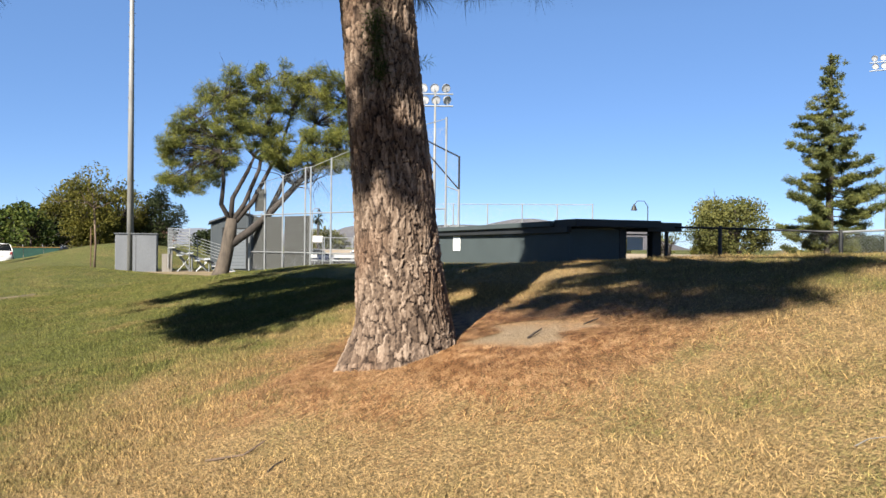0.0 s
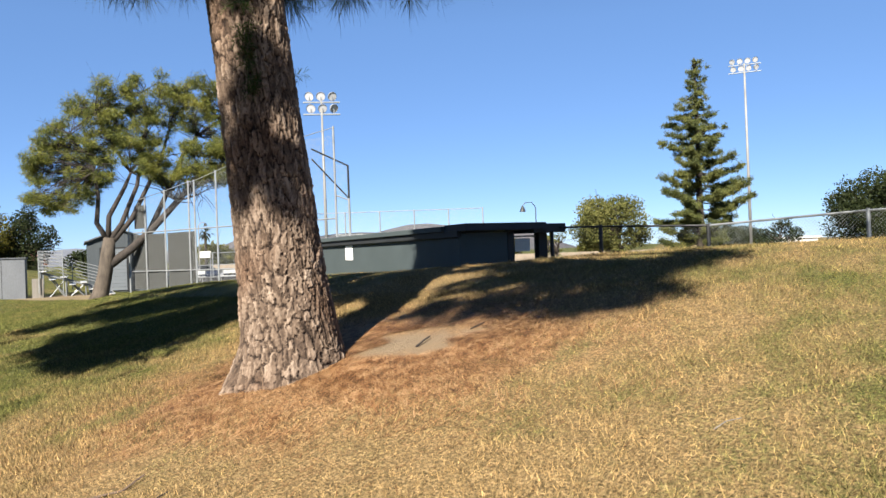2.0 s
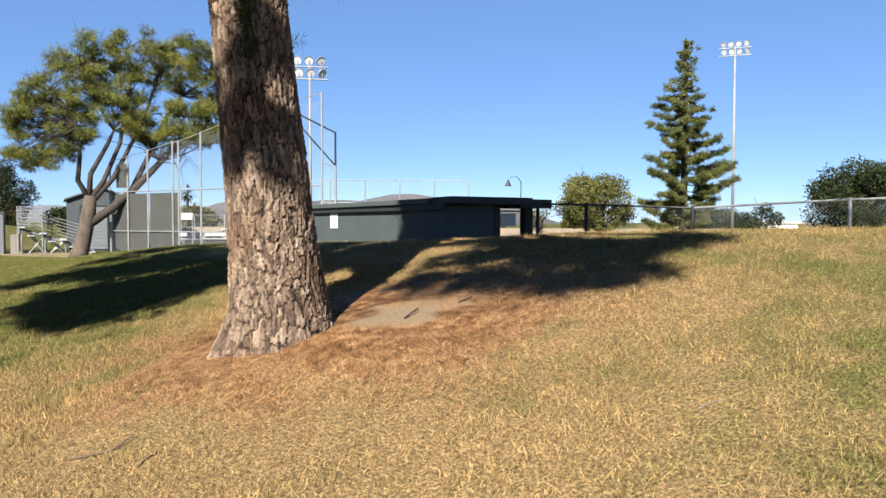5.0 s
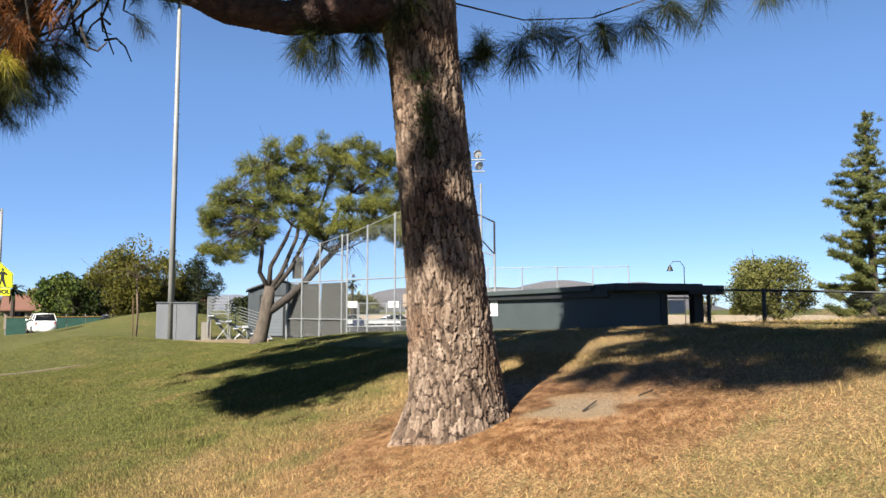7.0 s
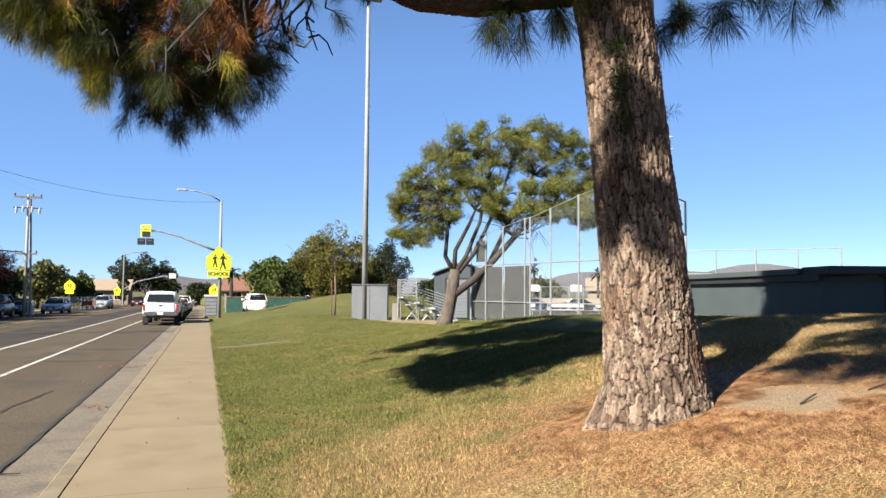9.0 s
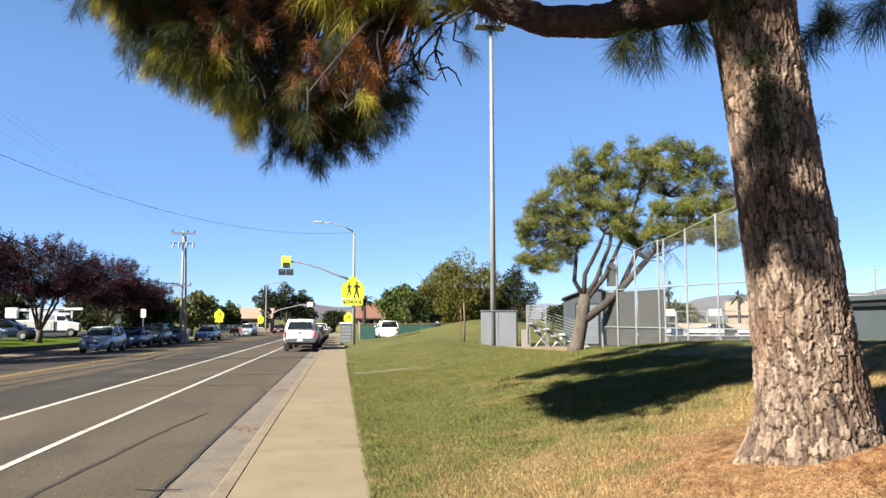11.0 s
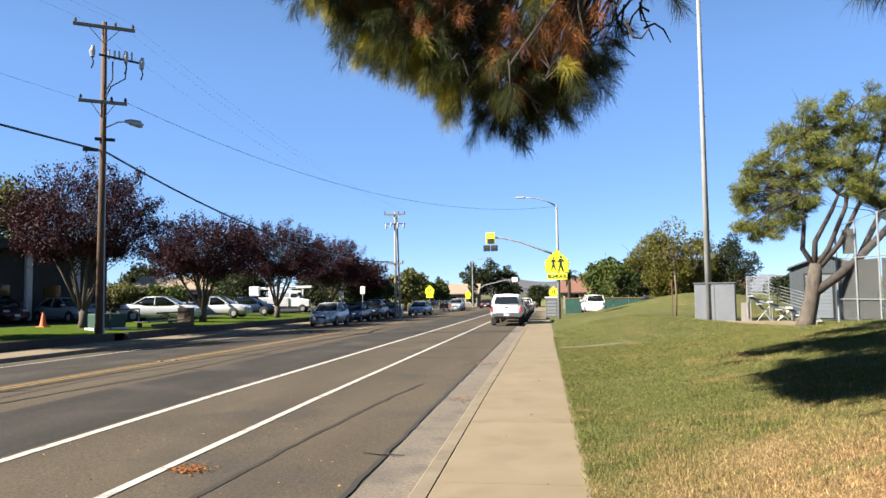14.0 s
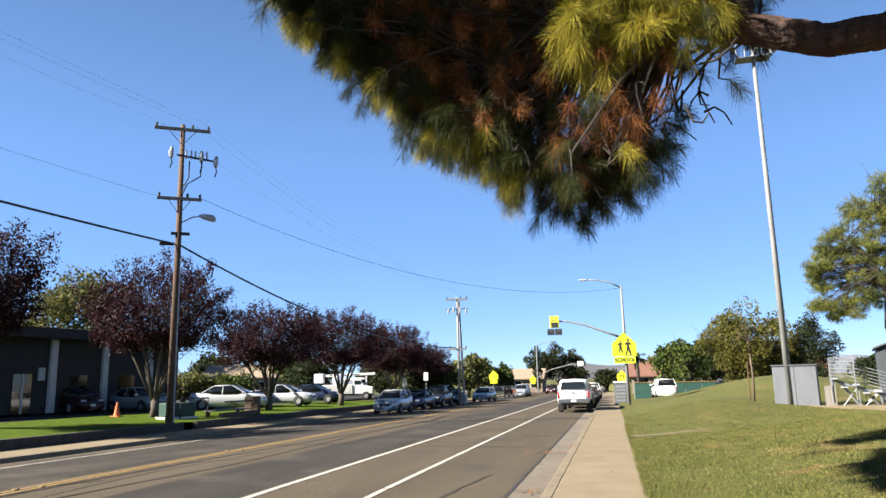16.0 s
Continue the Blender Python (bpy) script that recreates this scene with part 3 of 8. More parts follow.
pavement_e = thing("pavement", label="buff concrete pavement in cast panels", category="pavement", kind="structure")
PANEL = 3.05
y = -30.0
while y < 121.0:
    run_of("paving_slab", [(-1.362, -0.4), (-1.362, -0.006), (-1.354, 0.002), (-0.008, 0.004), (0.0, -0.004), (0.0, -0.4)], y + 0.006, y + PANEL - 0.006, M["concrete"], parent=pavement_e)
    y += PANEL
run_of("pavement_bed", [(-1.375, -0.42), (-1.375, -0.02), (0.0, -0.02), (0.0, -0.42)], -30, 121, M["wall_dark"], parent=pavement_e)

# west kerb, pavement, low block wall and lawn
kerb_w = thing("kerb", label="concrete kerb on the far side in shade", category="kerb", kind="structure")
pavement_w = thing("pavement", label="pale concrete pavement below a low block wall", category="pavement", kind="structure")
y = -61.0
while y < 121.0:
    run_of("kerb_stone", [(-16.35, -0.45), (-16.35, 0.0), (-16.2, -0.005), (-16.17, -0.03), (-16.12, -0.14), (-15.9, -0.135), (-15.9, -0.45)], y + 0.004, y + 5.996, M["kerb"], parent=kerb_w)
    run_of("paving_slab", [(-18.3, -0.45), (-18.3, 0.0), (-16.355, 0.0), (-16.355, -0.45)], y + 0.006, y + 5.994, M["concrete"], parent=pavement_w)
    y += 6.0
wall_w = thing("retaining_wall", label="low dark block retaining wall along the lawn", category="retaining wall", kind="structure")
y = -10.0
while y < 62:
    if not 27.6 < y < 28.4:
        run_of("wall_block", [(-18.55, -0.2), (-18.55, 0.30), (-18.53, 0.32), (-18.34, 0.32), (-18.32, 0.30), (-18.32, -0.2)], y + 0.005, y + 0.995, M["wall_dark"], parent=wall_w)
    y += 1.0
grid_sheet(spaced((-25.5, -18.55, 1.0)), spaced((-12, 62, 2)), lambda X, Y: 0.29 + fall(Y) + 0.03 * np.clip(-18.6 - X, 0, 7), "lawn_strip", M["lawn"], label="bright green mown lawn strip", category="lawn")
grid_sheet(spaced((-70, -25.5, 4.0)), spaced((-40, 118, 6)), lambda X, Y: 0.48 + fall(Y), "car_park", M["lot"], label="dark asphalt car park", category="car park")


# ---- the big pine ----
TRUNK = [(0.15, 3.285, 5.09, 0.56), (0.45, 3.275, 5.095, 0.485), (0.7, 3.262, 5.105, 0.44), (1.0, 3.25, 5.115, 0.40), (1.5, 3.21, 5.145, 0.355), (2.0, 3.172, 5.16, 0.335), (2.6, 3.122, 5.19, 0.32),
         (3.3, 3.072, 5.23, 0.305), (3.9, 3.018, 5.26, 0.305), (4.4, 2.97, 5.29, 0.33), (4.9, 2.95, 5.31, 0.285), (6.0, 2.88, 5.4, 0.25), (8.0, 2.8, 5.7, 0.20), (11.5, 2.6, 6.3, 0.06)]


def cells(u, v, wrap, seed):
    """Distance to the nearest and second nearest of jittered points, and a number for the nearest."""
    iu, iv = np.floor(u).astype(int), np.floor(v).astype(int)
    f1 = np.full(u.shape, 9.0)
    f2 = np.full(u.shape, 9.0)
    key = np.zeros(u.shape)

    def rnd(a, b, k):
        h = np.sin((a % wrap) * 127.1 + b * 311.7 + k * 74.7 + seed) * 43758.5453
        return h - np.floor(h)
    for a in (-1, 0, 1):
        for b in (-1, 0, 1):
            ca, cb = iu + a, iv + b
            d = np.hypot(ca + 0.1 + 0.8 * rnd(ca, cb, 1) - u, cb + 0.1 + 0.8 * rnd(ca, cb, 2) - v)
            near = d < f1
            f2 = np.where(near, f1, np.minimum(f2, d))
            key = np.where(near, rnd(ca, cb, 3), key)
            f1 = np.where(near, d, f1)
    return f1, f2, key


def pine_bark():
    """Deeply furrowed plated bark: furrow shade is painted in by the depth that is kept with the mesh."""
    m, n, l, p = nodes_of("pine_bark")
    at = n.new("ShaderNodeAttribute")
    at.attribute_name = "plate"
    a2 = n.new("ShaderNodeAttribute")
    a2.attribute_name = "tone"
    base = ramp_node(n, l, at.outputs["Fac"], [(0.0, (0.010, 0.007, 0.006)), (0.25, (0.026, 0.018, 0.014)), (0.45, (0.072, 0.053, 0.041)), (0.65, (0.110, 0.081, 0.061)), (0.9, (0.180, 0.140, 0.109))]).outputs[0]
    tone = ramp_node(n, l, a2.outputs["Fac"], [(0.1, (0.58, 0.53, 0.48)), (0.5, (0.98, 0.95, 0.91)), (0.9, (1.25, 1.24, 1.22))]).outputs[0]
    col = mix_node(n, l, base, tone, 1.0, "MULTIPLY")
    g = noise_node(n, l, 45, 5, (1, 1, 0.35))
    gr = ramp_node(n, l, g.outputs["Fac"], [(0.3, (0.7, 0.68, 0.66)), (0.7, (1.15, 1.15, 1.15))]).outputs[0]
    col = mix_node(n, l, col, gr, 0.8, "MULTIPLY")
    s = noise_node(n, l, 1.4, 4)
    sf = ramp_node(n, l, s.outputs["Fac"], [(0.45, (0, 0, 0)), (0.75, (1, 1, 1))]).outputs[0]
    col = mix_node(n, l, col, mix_node(n, l, col, (0.75, 0.6, 0.5), 1.0, "MULTIPLY"), sf)
    l.new(col, p.inputs["Base Color"])
    p.inputs["Roughness"].default_value = 0.93
    p.inputs["Specular IOR Level"].default_value = 0.2
    bump_node(n, l, p, g.outputs["Fac"], 0.7, 0.02)
    return m


M["pine_bark"] = pine_bark()


def rough_field(u, v, wrap, seed):
    """Smooth random field on a lattice that closes round the stem, -0.5 to 0.5."""
    iu, iv = np.floor(u).astype(int), np.floor(v).astype(int)
    fu, fv = u - iu, v - iv
    fu, fv = fu * fu * (3 - 2 * fu), fv * fv * (3 - 2 * fv)

    def rnd(a, b):
        h = np.sin((a % wrap) * 157.3 + b * 289.1 + seed * 17.7) * 43758.5453
        return h - np.floor(h)
    return (rnd(iu, iv) * (1 - fu) + rnd(iu + 1, iv) * fu) * (1 - fv) + (rnd(iu, iv + 1) * (1 - fu) + rnd(iu + 1, iv + 1) * fu) * fv - 0.5


def bark_column(name, spine, parent, nu, nv, plate_w, plate_h, depth, roots=0.0, seed=0.0, label=""):
    """A tapered stem along (x, y, z, radius) with flaking plated bark."""
    sp = np.array(spine)
    s = np.linspace(0, 1, nv)
    path_s = np.concatenate([[0], np.cumsum(np.linalg.norm(np.diff(sp[:, :3], axis=0), axis=1))])
    total = path_s[-1]
    cx, cy, cz, cr = (np.interp(s * total, path_s, sp[:, k]) for k in range(4))
    if nv > 40:
        k = np.ones(9) / 9
        cx, cy, cz, cr = (np.convolve(np.pad(q, 4, mode="edge"), k, mode="valid") for q in (cx, cy, cz, cr))
    C = np.stack([cx, cy, cz], 1)
    T = np.gradient(C, axis=0)
    T /= np.linalg.norm(T, axis=1)[:, None]
    ref = np.array([0.0, 0.0, 1.0]) if abs(T[:, 2]).mean() < 0.7 else np.array([1.0, 0.0, 0.0])
    A = np.cross(T, ref)
    A /= np.linalg.norm(A, axis=1)[:, None]
    B = np.cross(T, A)
    th = np.linspace(0, 2 * np.pi, nu, endpoint=False)
    TH, S = np.meshgrid(th, s * total)
    R = np.repeat(cr[:, None], nu, 1)
    wrap = max(6, int(round(2 * np.pi * cr[nv // 2] / plate_w)))
    K = TH / (2 * np.pi)
    U0, V0 = K * wrap, S / plate_h
    # uneven, torn plate borders: the grid is pushed about by random fields of three sizes
    U = U0 + 0.65 * rough_field(U0 * 0.5, V0 * 0.55, wrap // 2 or 1, seed + 1) + 0.30 * rough_field(U0 * 2, V0 * 2.2, wrap * 2, seed + 2) + 0.16 * rough_field(U0 * 6, V0 * 9, wrap * 6, seed + 3)
    V = V0 + 1.3 * rough_field(U0, V0 * 0.4, wrap, seed + 4) + 0.35 * rough_field(U0 * 3, V0 * 3, wrap * 3, seed + 5) + 0.12 * rough_field(U0 * 8, V0 * 10, wrap * 8, seed + 6)
    f1, f2, key = cells(U, V, wrap, seed)
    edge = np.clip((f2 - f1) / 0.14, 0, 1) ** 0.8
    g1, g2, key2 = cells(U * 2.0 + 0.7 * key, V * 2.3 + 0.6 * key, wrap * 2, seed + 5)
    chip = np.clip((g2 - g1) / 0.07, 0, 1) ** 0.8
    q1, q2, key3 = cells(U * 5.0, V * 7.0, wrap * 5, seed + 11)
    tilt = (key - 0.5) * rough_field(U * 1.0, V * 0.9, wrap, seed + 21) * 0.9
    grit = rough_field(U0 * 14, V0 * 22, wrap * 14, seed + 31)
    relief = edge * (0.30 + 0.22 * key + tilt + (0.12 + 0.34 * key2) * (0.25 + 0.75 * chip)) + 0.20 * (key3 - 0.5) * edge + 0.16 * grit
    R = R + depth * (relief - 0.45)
    if roots:
        flare = np.clip(1 - (S / 0.95), 0, 1) ** 2.0
        R = R + roots * flare * (0.5 + 0.5 * np.cos(TH * 5 + 0.8)) ** 2 * 0.6
        R = R + flare * (0.42 * np.exp(-((TH - 1.15) / 0.45) ** 2) + 0.16 * np.exp(-((TH - 3.9) / 0.4) ** 2))
    P = C[:, None, :] + (A[:, None, :] * np.cos(TH)[..., None] + B[:, None, :] * np.sin(TH)[..., None]) * R[..., None]
    i = (np.arange(nv - 1)[:, None] * nu + np.arange(nu)[None, :])
    j = np.roll(i, -1, axis=1)
    f = np.stack([i, i + nu, j + nu, j], -1).reshape(-1, 4)
    ob = raw(name, P.reshape(-1, 3), f, M["pine_bark"], parent, label, smooth=True, tri=4)
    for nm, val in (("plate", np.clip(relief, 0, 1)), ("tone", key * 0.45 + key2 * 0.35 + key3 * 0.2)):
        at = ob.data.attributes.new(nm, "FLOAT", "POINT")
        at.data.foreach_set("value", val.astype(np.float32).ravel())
    return ob


pine = thing("pine_tree", label="big pine with plated grey-brown bark on the dry slope", category="pine tree")
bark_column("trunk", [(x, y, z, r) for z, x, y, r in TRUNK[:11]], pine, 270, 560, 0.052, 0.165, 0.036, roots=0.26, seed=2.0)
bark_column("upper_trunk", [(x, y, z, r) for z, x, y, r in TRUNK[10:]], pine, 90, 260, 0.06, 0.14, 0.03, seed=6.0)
LIMB = [(3.0, 5.28, 4.35, 0.26), (2.72, 5.36, 4.38, 0.21), (2.35, 5.5, 4.30, 0.165), (1.9, 5.72, 4.23, 0.135), (1.45, 5.98, 4.31, 0.122), (1.0, 6.25, 4.60, 0.122), (0.4, 6.55, 4.92, 0.11), (-0.4, 6.85, 5.0, 0.10), (-1.2, 7.0, 4.85, 0.07), (-2.1, 6.9, 4.95, 0.035)]
low_limb = bark_column("limb", LIMB, pine, 130, 460, 0.05, 0.12, 0.030, seed=9.0, label="reddish low limb reaching over the pavement")
low_limb.data.materials.clear()
low_limb.data.materials.append(surface("limb_bark", (0.0153, 0.008, 0.0056), (0.0527, 0.0248, 0.016), 16, 0.95, 0, 1.0, 45, stain=(0.0723, 0.0384, 0.0264), stain_scale=7, dist=0.03))


def needle_tufts(centres, axes, count, length, width, rng, droop=0.25, spread=0.75):
    """Brushes of needles: each needle a bent sliver of three corners pairs, fanned about its axis."""
    c = np.repeat(np.asarray(centres), count, 0)
    a = np.repeat(np.asarray(axes), count, 0)
    n = len(c)
    d = rng.normal(size=(n, 3))
    d /= np.linalg.norm(d, axis=1)[:, None]
    d = a * (1 - spread * 0.55) + d * spread
    d /= np.linalg.norm(d, axis=1)[:, None]
    L = length * rng.uniform(0.6, 1.1, n)[:, None]
    start = c - a * (rng.uniform(0, 1.15, n)[:, None] * length)
    mid = start + d * L * 0.5
    tip = start + d * L + np.array([0, 0, -1.0]) * (droop * L * rng.uniform(0.3, 1.0, n)[:, None])
    w = np.cross(d, rng.normal(size=(n, 3)))
    w /= np.linalg.norm(w, axis=1)[:, None]
    w = w * width * 0.5
    tri1 = np.stack([start, mid - w, mid + w], 1)
    tri2 = np.stack([mid + w, mid - w, tip], 1)
    v = np.stack([start, mid - w, mid + w, tip], 1).reshape(-1, 3)
    b = np.arange(n)[:, None] * 4
    f = np.concatenate([b + np.array([0, 1, 2]), b + np.array([2, 1, 3])], 1).reshape(-1, 3)
    return v, f


rng = np.random.default_rng(11)


def sprays(anchors, reach, rng, drop=0.0, kids=(3, 6)):
    """Twigs that spring from anchors, with the brush that each ends in."""
    twigs, cs, ax = [], [], []
    for p in anchors:
        p = np.array(p)
        for _ in range(rng.integers(*kids)):
            d = rng.normal(size=3)
            d[2] -= drop
            d /= np.linalg.norm(d)
            L = reach * rng.uniform(0.5, 1.1)
            q = p + d * L
            e = d + np.array([0, 0, -0.3 - 0.4 * rng.random()])
            e /= np.linalg.norm(e)
            m = (p + q) / 2 + np.array([0, 0, 0.05])
            twigs.append((p, m, q))
            cs.append(q)
            ax.append(e)
    return twigs, cs, ax


def twig_mesh(name, twigs, r0, r1, parent, mat=None, seg=4):
    bm = bmesh.new()
    for p, m, q in twigs:
        tube(bm, [p, m, q], [r0, (r0 + r1) / 2, r1], seg, cap=False)
    ob = part(name, bm, mat or M["bark_dark"], parent)
    return tagged(ob, kind="stuff") if len(twigs) > 20 else ob


# the bough that hangs over the pavement: a curtain with this lower edge (x, z)
LOW_X = [-4.2, -3.4, -2.67, -2.1, -1.4, -0.66, -0.25, -0.06, 0.49, 0.93, 1.15]
LOW_Z = [6.25, 5.35, 4.68, 4.17, 3.63, 3.14, 3.20, 3.5, 3.80, 4.10, 4.6]
anchors, sparse = [], []
while len(anchors) < 300:
    x = rng.uniform(-4.0, 0.1)
    zl = float(np.interp(x, LOW_X, LOW_Z)) + 0.30
    z = zl + abs(rng.normal(0, 0.75)) * 1.0
    if z > 6.6:
        continue
    if x > -1.3 and zl + 0.40 < z < zl + 1.1 and rng.random() < 0.7:
        continue
    y = 7.0 + 0.22 * (z - 4.0) + rng.normal(0, 0.42)
    anchors.append((x, y, z))
while len(sparse) < 34:
    x = rng.uniform(0.0, 1.2)
    zl = float(np.interp(x, LOW_X, LOW_Z)) + 0.25
    sparse.append((x, 6.8 + rng.normal(0, 0.35), zl + rng.uniform(0, 1.1)))
for k in range(64):
    x = rng.uniform(-2.4, 0.0)
    zl = float(np.interp(x, LOW_X, LOW_Z)) + 0.27
    anchors.append((x, 7.0 + rng.normal(0, 0.35), zl + rng.uniform(0.0, 0.28)))
for k in range(60):
    anchors.append((rng.uniform(-3.2, 0.3), 7.2 + rng.normal(0, 0.35), rng.uniform(5.0, 6.7)))
# sprays by the limb that get the painted sunlit colour
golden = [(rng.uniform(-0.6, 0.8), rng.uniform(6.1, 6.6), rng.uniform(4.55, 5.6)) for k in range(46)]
tw, cs, ax = sprays(anchors, 0.42, rng, 0.25)
tw3, cs3, ax3 = sprays(golden, 0.32, rng, 0.3, (3, 5))
tw2, cs2, ax2 = sprays(sparse, 0.40, rng, 0.2, (1, 4))
# branchlets that carry the sprays
carry = []
for p in anchors + sparse + golden:
    s = 0.25 + 0.75 * np.clip((1.6 - p[0]) / 5.4, 0, 1)
    k = np.clip(int(3 + s * 6.9), 3, len(LIMB) - 1)
    b = np.array(LIMB[k][:3])
    q = np.array(p)
    carry.append((b, (b + q) / 2 + np.array([0, 0.0, 0.15]) + rng.normal(0, 0.1, 3), q))
for b_ in carry:
    twig_mesh("branchlet", [b_], 0.022, 0.010, pine)
twig_mesh("twigwork", tw + tw2 + tw3, 0.008, 0.004, pine)
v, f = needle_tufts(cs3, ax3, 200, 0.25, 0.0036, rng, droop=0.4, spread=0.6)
raw("sunlit_tint_needles", v, f, M["needle_gold"], pine, "yellow-green needles with sunlight put into their colour")
cs, ax = np.array(cs + cs2), np.array(ax + ax2)
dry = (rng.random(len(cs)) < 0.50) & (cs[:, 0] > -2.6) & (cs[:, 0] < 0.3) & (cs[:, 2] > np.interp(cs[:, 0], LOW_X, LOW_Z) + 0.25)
# lower rim takes the sunlit colour too, more often on its left
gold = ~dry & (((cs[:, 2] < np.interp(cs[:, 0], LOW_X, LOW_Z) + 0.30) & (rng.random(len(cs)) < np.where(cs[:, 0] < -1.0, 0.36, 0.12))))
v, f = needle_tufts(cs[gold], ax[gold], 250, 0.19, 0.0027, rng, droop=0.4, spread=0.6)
raw("sunlit_tint_needles", v, f, M["needle_gold"], pine, "yellow-green needles with sunlight put into their colour")
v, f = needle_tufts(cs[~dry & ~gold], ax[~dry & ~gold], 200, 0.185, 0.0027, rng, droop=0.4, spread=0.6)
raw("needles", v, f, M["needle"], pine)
axd = ax[dry] * 0.4 + np.array([0, 0, -0.8])
v, f = needle_tufts(cs[dry] + rng.normal(0, 0.05, (int(dry.sum()), 3)), axd, 150, 0.17, 0.0024, rng, droop=0.5, spread=0.95)
raw("dry_needles", v, f, M["needle_dry"], pine, "dry rust-brown needles")

# bare curling twigs in the open part of the bough
curls = []
for k in range(90):
    a = np.array([rng.uniform(-1.4, 1.2), 6.75 + rng.normal(0, 0.3), 0.0])
    a[2] = float(np.interp(a[0], LOW_X, LOW_Z)) + rng.uniform(0.25, 1.3)
    d = np.array([rng.normal(0.3, 0.5), rng.normal(0, 0.3), rng.normal(-0.35, 0.4)])
    d = d / np.linalg.norm(d) * rng.uniform(0.18, 0.4)
    up = np.array([rng.normal(0, 0.05), rng.normal(0, 0.05), rng.choice([-1, 1]) * rng.uniform(0.06, 0.16)])
    curls.append([a, a + d * 0.35 + up, a + d * 0.7 + up * 0.9, a + d])
bm = bmesh.new()
for c_ in curls:
    tube(bm, c_, [0.013, 0.011, 0.009, 0.006], 5, cap=False)
tagged(part("twigwork", bm, M["bark_dark"], pine, "bare curling twigs"), kind="stuff")

# brushes close to the trunk, below and beside the limb
tuft_at = [(2.10, 5.55, 4.02), (2.22, 5.45, 3.98), (2.02, 5.5, 3.92), (2.45, 5.3, 4.05), (2.65, 5.0, 4.15), (3.65, 5.25, 4.05), (3.9, 5.0, 4.12), (4.2, 4.9, 4.25), (4.45, 4.75, 4.2), (4.1, 5.2, 4.15), (4.7, 4.7, 4.35),
           (4.95, 4.5, 4.4), (3.55, 5.45, 3.98), (5.2, 4.3, 4.55), (5.5, 4.1, 4.6), (5.8, 3.7, 4.7), (6.2, 3.4, 4.85), (3.85, 5.5, 4.3), (4.3, 5.3, 4.4)]
tw, cs, ax = sprays(tuft_at, 0.2, rng, 0.5, (2, 5))
side = [((3.1, 5.2, 4.5), np.array((4.0, 5.05, 4.45)), (4.6, 4.75, 4.5)), ((4.6, 4.75, 4.5), np.array((5.2, 4.4, 4.75)), (6.2, 3.4, 5.0)), ((2.4, 5.5, 4.3), np.array((2.3, 5.5, 4.15)), (2.1, 5.5, 4.0))]
for b_ in side:
    twig_mesh("branchlet", [b_], 0.009, 0.005, pine)
twig_mesh("twigwork", tw, 0.008, 0.004, pine)
v, f = needle_tufts(cs, ax, 190, 0.25, 0.0036, rng, droop=0.4, spread=0.65)
raw("needles", v, f, M["needle"], pine)
# short shoots on the trunk itself
spots, outs = [(3.42, 5.02, 3.23)], [(0.8, 0, 0.4)]
for k in range(26):
    h = rng.uniform(2.75, 3.75)
    u_ = rng.normal(0, 0.10) + (3.3 - h) * 0.10
    spots.append((np.interp(h, [2.6, 4.0], [2.98, 2.88]) + u_, np.interp(h, [2.6, 4.0], [4.90, 4.97]) + 0.35 * u_, h))
    outs.append((rng.normal(0, 0.4), -0.5, rng.uniform(-0.2, 0.7)))
v, f = needle_tufts(spots, outs, 46, 0.11, 0.0045, rng, spread=0.9)
tagged(raw("shoot_tuft", v, f, M["shoot"], pine, "short green shoots on the bark"), kind="stuff")

# crown above, which throws the shade on the slope
to_s = np.array(to_sun)


GOLD_AT = np.array([0.1, 6.35, 5.05])


def off_the_sun(q, r=0.95):
    """True where a clump does not stand between the sun and the golden needles."""
    d = np.asarray(q[:3]) - GOLD_AT
    s = float(d @ to_s)
    return s < 0.3 or np.linalg.norm(d - to_s * s) > r


def along(pts, s):
    """A point at the share s of a polyline."""
    pts = np.asarray(pts, float)
    x = s * (len(pts) - 1)
    i = min(int(x), len(pts) - 2)
    return pts[i] + (pts[i + 1] - pts[i]) * (x - i)


